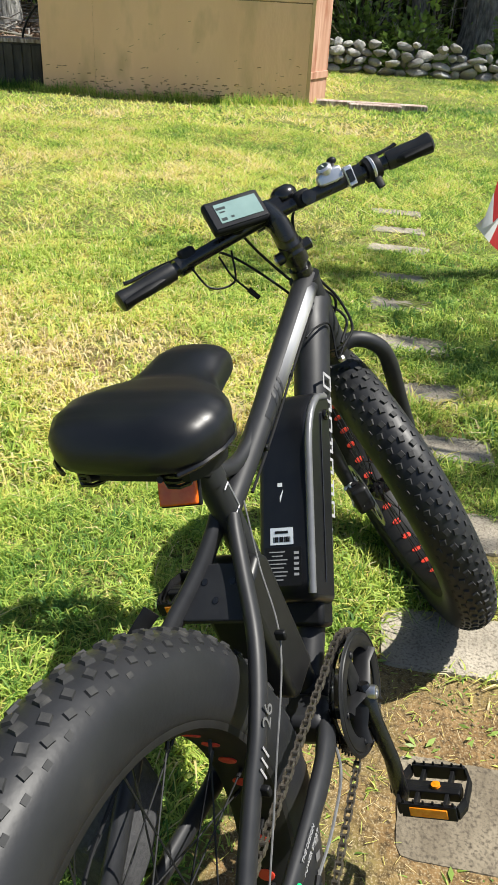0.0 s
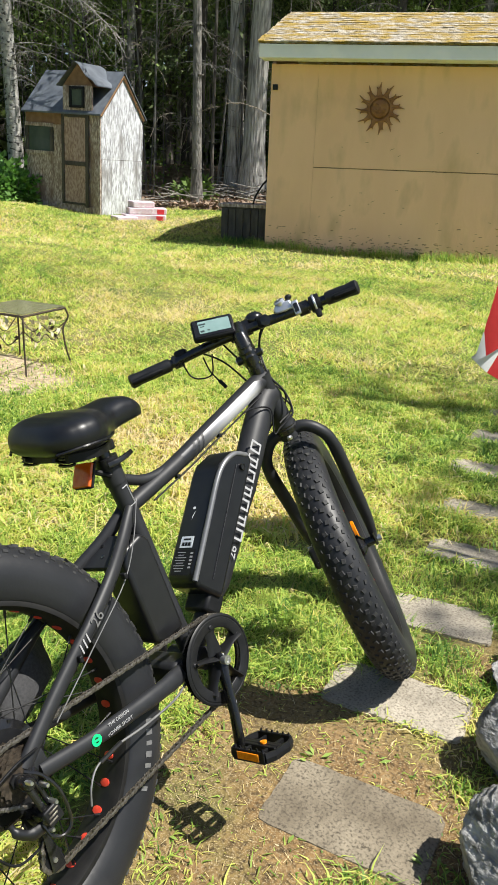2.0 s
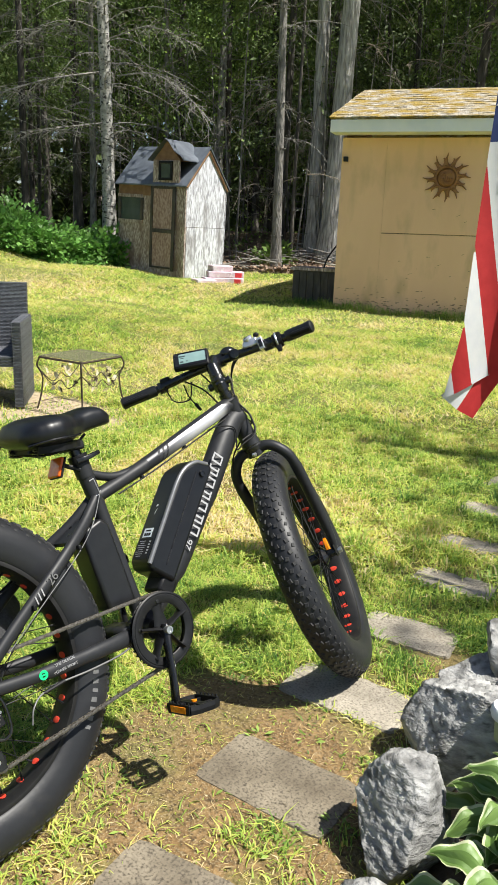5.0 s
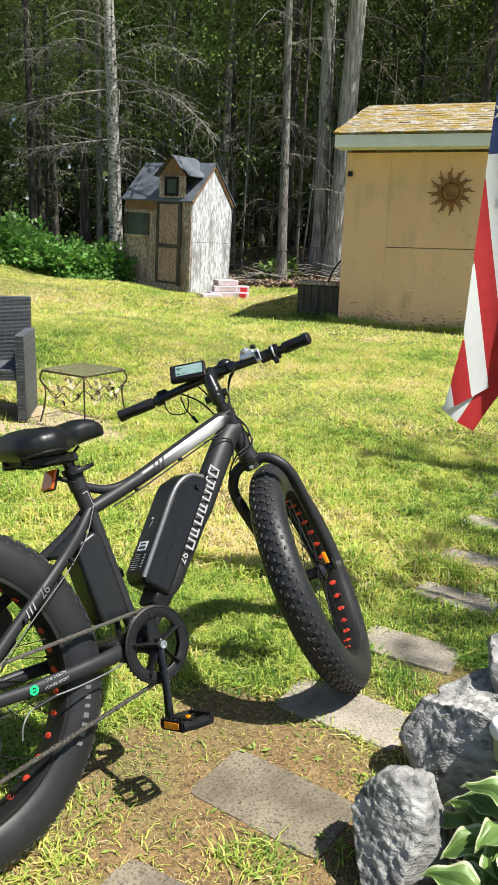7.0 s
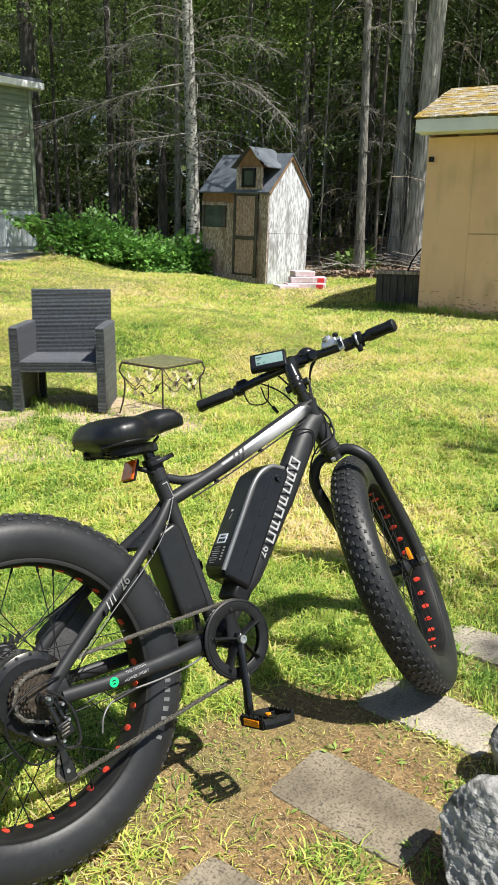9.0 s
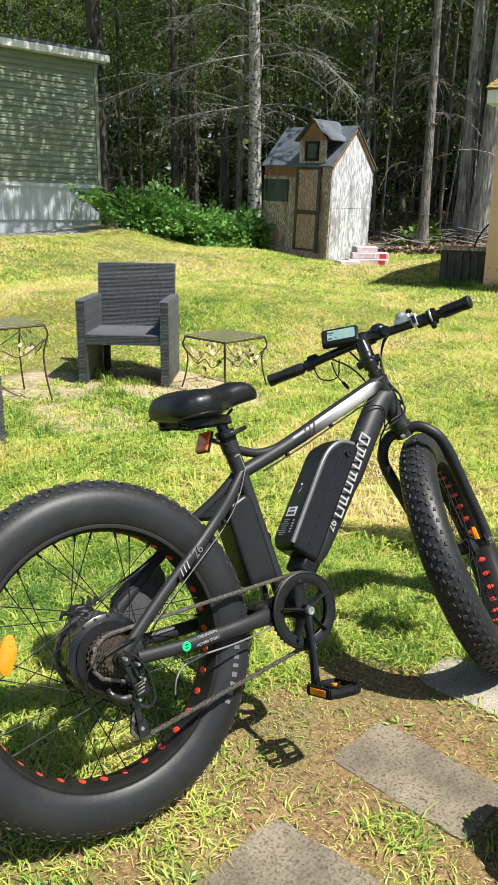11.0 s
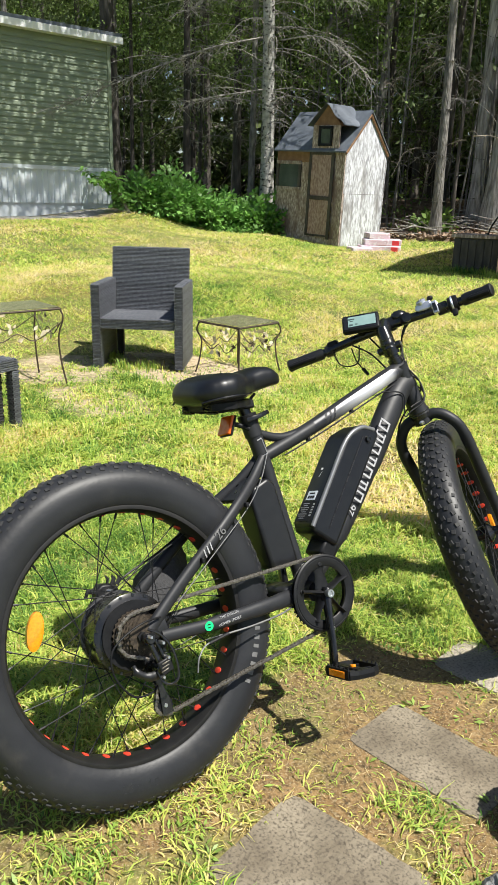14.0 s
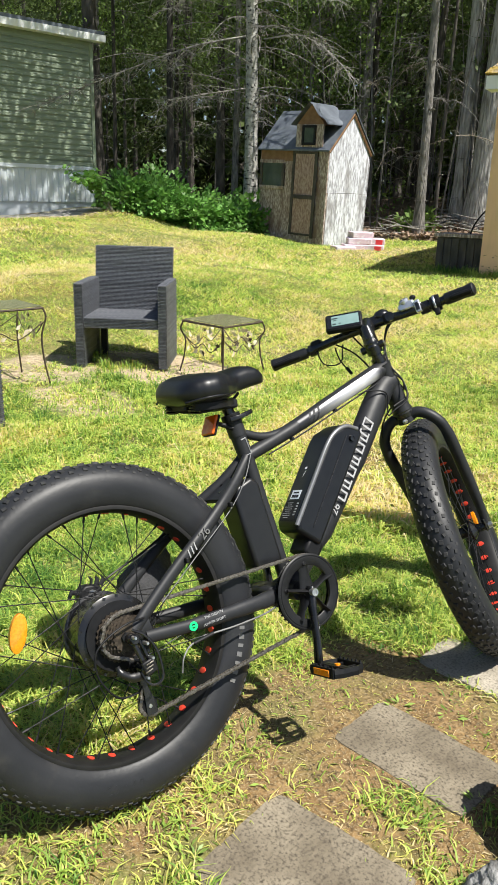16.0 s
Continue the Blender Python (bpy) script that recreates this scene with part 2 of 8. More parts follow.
FLAGWHITE = material("flag white cloth", (0.66, 0.67, 0.70), (0.71, 0.71, 0.73), 30, 0.75, bump=0.1, bump_scale=400, translucent=0.25)
FLAGBLUE = material("flag blue cloth", (0.018, 0.035, 0.14), (0.025, 0.045, 0.17), 30, 0.75, bump=0.1, bump_scale=400, translucent=0.2)
BARK = material("grey bark", (0.10, 0.095, 0.085), (0.28, 0.265, 0.24), 16, 0.95, bump=1.0, bump_scale=30, stretch=(1, 1, 0.3), per_object=0.15, bump_depth=0.05)
MAPLEBARK = material("furrowed maple bark", (0.20, 0.19, 0.17), (0.50, 0.485, 0.45), 20, 0.95, bump=1.0, bump_scale=24, stretch=(1, 1, 0.14), bump_depth=0.05)
BIRCHBARK = material("pale birch bark", (0.26, 0.255, 0.235), (0.45, 0.44, 0.41), 7, 0.85, bump=0.6, bump_scale=18, second=((0.035, 0.032, 0.03), 11, 0.55, 0.63), stretch=(1, 1, 1.6), bump_depth=0.03)
DARKBARK = material("dark conifer bark", (0.038, 0.033, 0.028), (0.095, 0.085, 0.072), 9, 0.95, bump=0.9, bump_scale=22, stretch=(1, 1, 0.25), per_object=0.35, bump_depth=0.04)
TWIG = material("dead grey twigs", (0.14, 0.132, 0.115), (0.30, 0.285, 0.255), 12, 0.9)
DEADTWIG = material("pale brown dead twigs", (0.19, 0.155, 0.115), (0.36, 0.31, 0.245), 5, 0.9)
NEEDLE = material("conifer foliage", (0.058, 0.095, 0.028), (0.13, 0.175, 0.05), 1.3, 0.7, spread=0.5, translucent=0.30)
LEAFY = material("broad leaves", (0.11, 0.19, 0.04), (0.21, 0.31, 0.065), 1.3, 0.6, spread=0.45, translucent=0.40)
BUSHLEAF = material("shrub leaves", (0.10, 0.25, 0.045), (0.20, 0.38, 0.085), 3, 0.5, spread=0.4, translucent=0.35)
HOSTAGREEN = material("hosta leaf", (0.125, 0.215, 0.052), (0.18, 0.285, 0.078), 14, 0.45, bump=0.15, bump_scale=60, translucent=0.2)
HOSTARIM = material("hosta cream margin", (0.40, 0.45, 0.24), (0.49, 0.52, 0.31), 20, 0.5, translucent=0.2)
CRUMB = material("soil crumbs", (0.12, 0.088, 0.05), (0.24, 0.185, 0.11), 60, 0.95, spread=0.35, bump=0.5, bump_scale=300)
SOIL = material("garden soil", (0.045, 0.03, 0.02), (0.10, 0.07, 0.045), 30, 0.95, bump=1.0, bump_scale=60)
LITTER = material("leaf litter", (0.20, 0.135, 0.09), (0.34, 0.25, 0.18), 6, 0.9, spread=0.4)


# ---- building helpers ----
class Geo:
    """Collects vertices and faces."""

    def __init__(self):
        self.v, self.f = [], []

    def add(self, verts, faces, m=None):
        o = len(self.v)
        self.v += [tuple(m @ Vector(p)) for p in verts] if m is not None else [tuple(p) for p in verts]
        self.f += [tuple(i + o for i in f) for f in faces]
        return self

    def box(self, size, centre=(0, 0, 0), m=None, taper=1.0):
        sx, sy, sz = (s / 2 for s in size)
        cx, cy, cz = centre
        vs = [(cx + x * sx * k, cy + y * sy * k, cz + z * sz) for z, k in ((-1, 1), (1, taper)) for x, y in ((-1, -1), (1, -1), (1, 1), (-1, 1))]
        return self.add(vs, [(3, 2, 1, 0), (4, 5, 6, 7), (0, 1, 5, 4), (1, 2, 6, 5), (2, 3, 7, 6), (3, 0, 4, 7)], m)

    def tube(self, pts, radius, segs=12, caps=True, m=None, flat=(1, 1), closed=False):
        """A tube along points; radius a number or one for each point; flat: scales across and up."""
        pts = [Vector(p) for p in pts]
        n = len(pts)
        rad = radius if isinstance(radius, (list, tuple)) else [radius] * n
        dirs = []
        for i in range(n):
            if closed:
                d = pts[(i + 1) % n] - pts[i - 1]
            else:
                d = pts[min(i + 1, n - 1)] - pts[max(i - 1, 0)]
            dirs.append(d.normalized())
        up = Vector((0, 0, 1)) if abs(dirs[0].z) < 0.9 else Vector((0, 1, 0))
        side = dirs[0].cross(up).normalized()
        vs, fs = [], []
        for i in range(n):
            side = (side - dirs[i] * side.dot(dirs[i])).normalized()
            top = side.cross(dirs[i])
            for k in range(segs):
                a = 2 * math.pi * k / segs
                vs.append(pts[i] + rad[i] * (math.cos(a) * flat[0] * side + math.sin(a) * flat[1] * top))
        rings = n if closed else n - 1
        for i in range(rings):
            j = (i + 1) % n
            for k in range(segs):
                l = (k + 1) % segs
                fs.append((i * segs + k, i * segs + l, j * segs + l, j * segs + k))
        if caps and not closed:
            fs += [tuple(range(segs)), tuple(range((n - 1) * segs, n * segs))[::-1]]
        return self.add(vs, fs, m)

    def lathe(self, profile, segs=32, m=None, axis="Y", closed=False):
        """Turns (radius, along) pairs round the axis."""
        vs, fs = [], []
        n = len(profile)
        for k in range(segs):
            a = 2 * math.pi * k / segs
            c, s = math.cos(a), math.sin(a)
            for r, y in profile:
                vs.append((r * c, y, r * s) if axis == "Y" else (r * c, r * s, y))
        for k in range(segs):
            l = (k + 1) % segs
            for i in range(n if closed else n - 1):
                j = (i + 1) % n
                fs.append((k * n + i, k * n + j, l * n + j, l * n + i))
        return self.add(vs, fs, m)

    def loft(self, rings, m=None, caps=True):
        k = len(rings[0])
        vs = [p for r in rings for p in r]
        fs = [(i * k + a, i * k + (a + 1) % k, (i + 1) * k + (a + 1) % k, (i + 1) * k + a) for i in range(len(rings) - 1) for a in range(k)]
        if caps:
            fs += [tuple(range(k))[::-1], tuple(range((len(rings) - 1) * k, len(rings) * k))]
        return self.add(vs, fs, m)

    def ball(self, r, centre=(0, 0, 0), segs=12, m=None, scale=(1, 1, 1)):
        rings = []
        for i in range(1, segs // 2):
            p = math.pi * i / (segs // 2)
            rings.append([(centre[0] + r * scale[0] * math.sin(p) * math.cos(2 * math.pi * k / segs), centre[1] + r * scale[1] * math.sin(p) * math.sin(2 * math.pi * k / segs),
                           centre[2] - r * scale[2] * math.cos(p)) for k in range(segs)])
        return self.loft(rings, m)

    def mesh(self, name, mat, smooth=True, angle=40):
        me = bpy.data.meshes.new(name)
        me.from_pydata(self.v, [], self.f)
        bm = bmesh.new()
        bm.from_mesh(me)
        bmesh.ops.recalc_face_normals(bm, faces=bm.faces)
        lim = radians(angle)
        for f in bm.faces:
            f.smooth = smooth
        for e in bm.edges:
            if len(e.link_faces) == 2 and e.calc_face_angle(0) > lim:
                e.smooth = False
        bm.to_mesh(me)
        bm.free()
        for k in (mat if isinstance(mat, (list, tuple)) else [mat]):
            me.materials.append(k)
        return me


def bevelled(ob, width, segs=2):
    b = ob.modifiers.new("bevel", "BEVEL")
    b.width, b.segments, b.limit_method, b.angle_limit = width, segs, "ANGLE", radians(35)
    return ob


def part(name, g, mat, parent, label="", m=None, smooth=True, bevel=0.0, angle=40, kind=""):
    """Links a Geo (or a mesh) as one mesh object under a thing or a part."""
    me = g.mesh(name, mat, smooth, angle) if isinstance(g, Geo) else g
    ob = new(name, me)
    ob.parent = parent
    if m is not None:
        ob.matrix_basis = m
    if bevel:
        bevelled(ob, bevel)
    return tagged(ob, label, kind=kind)


def thing(name, label, category, m=None, group="", kind=""):
    ob = new(name)
    ob.empty_display_size = 0.1
    if m is not None:
        ob.matrix_basis = m
    return tagged(ob, label, category, group, kind)


def single(name, g, mat, label, category, m=None, group="", kind="", smooth=True, bevel=0.0, angle=40):
    ob = part(name, g, mat, None, label, m, smooth, bevel, angle, kind)
    return tagged(ob, category=category, group=group)


def spline(pts, n=6):
    """A smooth line through all points."""
    p = [Vector(q) for q in pts]
    p = [2 * p[0] - p[1]] + p + [2 * p[-1] - p[-2]]
    out = []
    for i in range(1, len(p) - 2):
        for k in range(n):
            t = k / n
            out.append(0.5 * (2 * p[i] + (p[i + 1] - p[i - 1]) * t + (2 * p[i - 1] - 5 * p[i] + 4 * p[i + 1] - p[i + 2]) * t * t + (3 * p[i] - p[i - 1] - 3 * p[i + 1] + p[i + 2]) * t ** 3))
    return out + [p[-2]]


def text_mesh(text, size, depth=0.0003):
    c = bpy.data.curves.new("text", "FONT")
    c.body, c.size, c.align_x, c.align_y, c.extrude = text, size, "CENTER", "CENTER", depth
    ob = bpy.data.objects.new("text", c)
    scene.collection.objects.link(ob)
    me = bpy.data.meshes.new_from_object(ob.evaluated_get(bpy.context.evaluated_depsgraph_get()))
    bpy.data.objects.remove(ob)
    return me


def basis(x, y, z, o):
    """A pose from its three axes and its place."""
    return Matrix(((x[0], y[0], z[0], o[0]), (x[1], y[1], z[1], o[1]), (x[2], y[2], z[2], o[2]), (0, 0, 0, 1)))


# ---- the lie of the land ----
ANCHORS = [(0.5, 0, 0.02), (0.6, 1.5, 0.0), (0.6, 4, 0.0), (1.5, 7, 0.03), (-2.4, 2.6, 0.07), (-1.5, 5, 0.07), (-2, 10.8, 0.18), (-4.5, 10, 0.24), (-8.4, 13, 0.33), (-10.3, 13, 0.42),
           (-12.5, 8, 0.80), (-13, 10.5, 0.98), (-10, 11.8, 0.55), (-7, 15.5, 0.5), (-7, 17.5, 0.9), (1, 17, 0.3), (-6, 6, 0.42), (5, 3, 0.05), (0, -6, 0.05), (-14, 2, 0.8), (-12, 22, 1.4), (2, 26, 0.6), (-24, 14, 1.6)]


def ground_z(x, y):
    """Height of the lawn; works on numbers and arrays."""
    num, den = 0.0, 0.0
    for ax, ay, az in ANCHORS:
        w = 1.0 / ((x - ax) ** 2 + (y - ay) ** 2 + 0.35) ** 1.6
        num, den = num + w * az, den + w
    return num / den


def bare(x, y):
    """How bare the soil is, 0 to 1."""
    v = 0.0
    for cx, cy, rx, ry, k in ((0.62, 1.3, 0.34, 0.16, 1.0), (0.5, 0.85, 0.28, 0.16, 0.8), (0.98, 1.22, 0.16, 0.34, 0.80), (0.97, 0.80, 0.22, 0.2, 0.65), (0.56, 1.02, 0.3, 0.22, 0.8), (0.93, 1.62, 0.18, 0.14, 0.6), (0.95, 1.85, 0.14, 0.16, 0.55), (0.60, 0.62, 0.30, 0.16, 0.55), (0.75, 0.3, 0.45, 0.4, 0.5), (0.34, 0.34, 0.34, 0.2, 0.62), (-2.55, 3.35, 0.8, 0.4, 0.95), (-2.3, 2.35, 0.5, 0.3, 0.62), (-3.2, 2.6, 0.5, 0.5, 0.6),
                              (-0.55, 2.9, 0.5, 0.3, 0.45), (-12.4, 7.4, 0.7, 2.6, 1.0), (-3.3, 4.4, 1.0, 0.5, 0.35), (0.75, 2.2, 0.2, 0.9, 0.35)):
        d = ((x - cx) / rx) ** 2 + ((y - cy) / ry) ** 2
        v = np.maximum(v, k * np.clip(1.6 - d, 0, 1))
    return v


# ---- ground ----
def warp(u, reach, near):
    return np.sign(u) * (near * np.abs(u) + (reach - near) * np.abs(u) ** 4)


GN = 300
gu = np.linspace(-1, 1, GN)
gx, gy = np.meshgrid(warp(gu, 420, 11) - 1.5, warp(gu, 420, 13) + 4)
rough_z = np.array([noise.noise((a * 2.2, b * 2.2, 0)) * 0.012 + noise.noise((a * 0.5, b * 0.5, 3)) * 0.03 for a, b in zip(gx.ravel(), gy.ravel())])
flat = np.clip((np.hypot(gx - 0.6, gy - 1.2) - 0.8) / 2.5, 0.25, 1).ravel()
gz = ground_z(gx, gy).ravel() + rough_z * flat - 0.004
gv = np.stack([gx.ravel(), gy.ravel(), gz], 1)
idx = np.arange(GN * GN).reshape(GN, GN)
gf = np.stack([idx[:-1, :-1], idx[:-1, 1:], idx[1:, 1:], idx[1:, :-1]], -1).reshape(-1, 4)
gm = bpy.data.meshes.new("ground")
gm.from_pydata(gv.tolist(), [], gf.tolist())
gm.polygons.foreach_set("use_smooth", [True] * len(gm.polygons))
att = gm.attributes.new("bare", "FLOAT", "POINT")
wood_mask = np.clip((gy - (12.0 + 0.35 * np.maximum(-gx - 10, 0) + np.where(gx > -4, 4.0, 0) + np.where(gx < -7.6, 2.6, 2.0))) / 0.8, 0, 1).ravel()
att.data.foreach_set("value", bare(gx, gy).ravel().astype(np.float32))
att2 = gm.attributes.new("wood", "FLOAT", "POINT")
att2.data.foreach_set("value", wood_mask.astype(np.float32))


def ground_material():
    m = bpy.data.materials.new("lawn soil and thatch")
    m.use_nodes = True
    n, ln = m.node_tree.nodes, m.node_tree.links
    bs = n["Principled BSDF"]
    bs.inputs["Roughness"].default_value = 0.95
    bs.inputs["Specular IOR Level"].default_value = 0.2
    tc = n.new("ShaderNodeTexCoord")

    def tex(scale, detail=5):
        t = n.new("ShaderNodeTexNoise")
        t.inputs["Scale"].default_value, t.inputs["Detail"].default_value = scale, detail
        ln.new(tc.outputs["Object"], t.inputs["Vector"])
        return t.outputs["Fac"]

    def rng(v, a, b):
        r = n.new("ShaderNodeMapRange")
        r.inputs["From Min"].default_value, r.inputs["From Max"].default_value = a, b
        ln.new(v, r.inputs["Value"])
        return r.outputs["Result"]

    def mix(f, a, b):
        k = n.new("ShaderNodeMix")
        k.data_type = "RGBA"
        for s, v in ((k.inputs[0], f), (k.inputs[6], a), (k.inputs[7], b)):
            if isinstance(v, tuple):
                s.default_value = (*v, 1)
            else:
                ln.new(v, s)
        return k.outputs[2]

    green = mix(rng(tex(2.1), 0.35, 0.65), (0.150, 0.185, 0.042), (0.24, 0.235, 0.07))
    green = mix(rng(tex(0.55), 0.45, 0.7), green, (0.26, 0.215, 0.085))
    green = mix(rng(tex(0.8), 0.52, 0.68), green, (0.22, 0.165, 0.05))
    green = mix(rng(tex(1.35), 0.54, 0.68), green, (0.085, 0.125, 0.028))
    green = mix(rng(tex(60), 0.42, 0.62), green, (0.075, 0.095, 0.024))
    soil = mix(rng(tex(9), 0.35, 0.65), (0.148, 0.089, 0.037), (0.262, 0.168, 0.074))
    soil = mix(rng(tex(3.2), 0.48, 0.7), soil, (0.150, 0.140, 0.048))
    soil = mix(rng(tex(90), 0.45, 0.7), soil, (0.052, 0.036, 0.019))
    soil = mix(rng(tex(260), 0.52, 0.66), soil, (0.30, 0.235, 0.135))
    sx = n.new("ShaderNodeSeparateXYZ")
    ln.new(tc.outputs["Object"], sx.inputs[0])
    sandy = mix(rng(tex(30), 0.4, 0.65), (0.44, 0.355, 0.24), (0.27, 0.21, 0.135))
    soil = mix(rng(sx.outputs["X"], -1.2, -1.9), soil, sandy)
    at = n.new("ShaderNodeAttribute")
    at.attribute_name = "bare"
    ad = n.new("ShaderNodeMath")
    ad.operation = "ADD"
    ln.new(at.outputs["Fac"], ad.inputs[0])
    ln.new(tex(7), ad.inputs[1])
    col = mix(rng(ad.outputs[0], 0.75, 1.15), green, soil)
    aw = n.new("ShaderNodeAttribute")
    aw.attribute_name = "wood"
    litter = mix(rng(tex(5), 0.4, 0.62), (0.16, 0.11, 0.075), (0.08, 0.055, 0.035))
    litter = mix(rng(tex(24), 0.5, 0.7), litter, (0.24, 0.185, 0.13))
    col = mix(rng(aw.outputs["Fac"], 0.2, 0.8), col, litter)
    ln.new(col, bs.inputs["Base Color"])
    bp = n.new("ShaderNodeBump")
    bp.inputs["Strength"].default_value, bp.inputs["Distance"].default_value = 0.8, 0.02
    ln.new(tex(45, 8), bp.inputs["Height"])
    ln.new(bp.outputs["Normal"], bs.inputs["Normal"])
    return m


gm.materials.append(ground_material())
ground = tagged(new("ground", gm), "sunlit mown lawn with bare patches beside woodland", "ground", kind="structure")


# ---- shed ----
def gable_frame(o, along, h=0.0):
    """A pose at o whose x runs along the wall."""
    a = Vector((along[0], along[1], 0)).normalized()
    return basis(a, (-a.y, a.x, 0), (0, 0, 1), (o[0], o[1], h))


SHED_L, SHED_D, SHED_H = 3.44, 3.0, 2.56
shed_pose = gable_frame((-3.77, 10.54), (3.44, 0.89), 0.16)
shed = thing("garden_shed", "tan plywood garden shed with mossy shingle roof and white fascia", "shed", shed_pose)


def wall_panel(name, parent, x0, x1, z0, z1, y0, y1, mat, label="", bevel=0.002):
    g = Geo().box((x1 - x0, y1 - y0, z1 - z0), ((x0 + x1) / 2, (y0 + y1) / 2, (z0 + z1) / 2))
    return part(name, g, mat, parent, label, smooth=False, bevel=bevel)


# front sheets with thin joints, over a dark core
wall_panel("wall_core", shed, 0.02, SHED_L - 0.02, 0.0, SHED_H - 0.02, 0.013, 0.09, PEELED)
for x0, x1, z0, z1 in ((0, 0.6617, 0.0, SHED_H), (0.6633, SHED_L, 0.0, 1.2220), (0.6633, SHED_L, 1.2230, SHED_H)):
    wall_panel("plywood_sheet", shed, x0, x1, z0 + 0.012, z1, 0.0, 0.012, PLYWOOD)
wall_panel("side_wall", shed, 0.0, 0.08, 0.0, SHED_H, 0.09, SHED_D, PLYWOOD)
wall_panel("back_wall", shed, 0.08, SHED_L, 0.0, SHED_H, SHED_D - 0.08, SHED_D, PLYWOOD)
# right side: a doorway, trim boards and a half-open faded door
wall_panel("side_wall", shed, SHED_L - 0.08, SHED_L, 2.0, SHED_H, 0.09, SHED_D - 0.08, PLYWOOD)
wall_panel("side_wall", shed, SHED_L - 0.08, SHED_L, 0.0, 2.0, 1.4, SHED_D - 0.08, PLYWOOD)
wall_panel("corner_board", shed, SHED_L, SHED_L + 0.05, 0.0, SHED_H, -0.004, 0.09, RAWWOOD, "bare pine corner board")
wall_panel("door_jamb", shed, SHED_L, SHED_L + 0.025, 0.0, 2.05, 0.16, 0.24, RAWWOOD, "bare pine door jamb")
door = part("shed_door", Geo().box((0.045, 0.82, 1.95), (0, 0.41, 0.975)), REDDOOR, shed, "faded salmon red shed door standing ajar", pose(SHED_L + 0.045, 0.25, 0.03, 0, 0, -29), smooth=False, bevel=0.004)
part("door_batten", Geo().box((0.02, 0.78, 0.09), (0.034, 0.41, 0.35)), REDDOOR, door, smooth=False, bevel=0.004)
part("door_batten", Geo().box((0.02, 0.78, 0.09), (0.034, 0.41, 1.6)), REDDOOR, door, smooth=False, bevel=0.004)
part("notice", Geo().box((0.002, 0.2, 0.26), (0.0245, 0.52, 1.62)), WHITETRIM, door, "white paper notice", smooth=False)
wall_panel("fascia", shed, -0.12, SHED_L + 0.32, SHED_H + 0.035, SHED_H + 0.20, -0.36, -0.325, WHITETRIM, "white painted fascia board")
wall_panel("soffit", shed, -0.11, SHED_L + 0.30, SHED_H + 0.035, SHED_H + 0.055, -0.325, 0.0, WHITETRIM)
wall_panel("motion_sensor", shed, 0.03, 0.10, SHED_H - 0.33, SHED_H - 0.26, -0.04, 0.0, SATINBLACK, "small black square fixture", 0.006)
# roof: two slopes carrying ragged, mossy shingle courses
RIDGE_H, HALF = 0.66, SHED_D / 2 + 0.36
rr = random.Random(5)
roof_g = Geo()
for side in (-1, 1):
    yb = -0.37 if side < 0 else SHED_D + 0.37
    ym = SHED_D / 2
    vs = [(-0.13, yb, SHED_H + 0.205), (SHED_L + 0.34, yb, SHED_H + 0.205), (SHED_L + 0.34, ym, SHED_H + 0.2 + RIDGE_H), (0.0, ym, SHED_H + 0.2 + RIDGE_H)]
    top = [(x, y, z + 0.02) for x, y, z in vs]
    roof_g.add(vs + top, [(0, 1, 2, 3), (4, 5, 6, 7), (0, 1, 5, 4), (1, 2, 6, 5), (2, 3, 7, 6), (3, 0, 4, 7)])
roof = part("roof", roof_g, MOSS, shed, "shingle roof thick with yellow moss", smooth=False)
sh = Geo()
rows_n = 13
for r in range(rows_n):
    t = r / rows_n
    x = -0.15 + 0.16 * t - rr.random() * 0.2
    while x < SHED_L + 0.36:
        w = rr.uniform(0.14, 0.24)
        y0, z0 = -0.40 + t * HALF, SHED_H + 0.225 + t * RIDGE_H
        dy, dz = HALF / rows_n * 1.35, RIDGE_H / rows_n * 1.35
        lift = rr.uniform(0.003, 0.012)
        a, b = max(x, -0.15 + 0.16 * t + rr.uniform(-0.012, 0.012)), min(x + w - 0.0015, SHED_L + 0.37)
        j = rr.uniform(-0.015, 0.015)
        if b > a + 0.02:
            sh.add([(a, y0 + j, z0 + lift), (b, y0 + j, z0 + lift), (b, y0 + dy, z0 + dz + 0.004), (a, y0 + dy, z0 + dz + 0.004), (a, y0 + j, z0 - 0.004), (b, y0 + j, z0 - 0.004)],
                   [(0, 1, 2, 3), (4, 5, 1, 0), (4, 0, 3), (5, 2, 1)])
        x += w
part("shingles", sh, MOSS, shed, smooth=False, kind="stuff")
for x in (0.0, SHED_L - 0.05):
    gg = Geo().add([(x, 0.0, SHED_H), (x, SHED_D, SHED_H), (x, SHED_D / 2, SHED_H + RIDGE_H * 0.9), (x + 0.05, 0.0, SHED_H), (x + 0.05, SHED_D, SHED_H), (x + 0.05, SHED_D / 2, SHED_H + RIDGE_H * 0.9)],
                   [(0, 1, 2), (3, 5, 4), (0, 3, 4, 1), (1, 4, 5, 2), (2, 5, 3, 0)])
    part("gable", gg, PLYWOOD, shed, smooth=False)
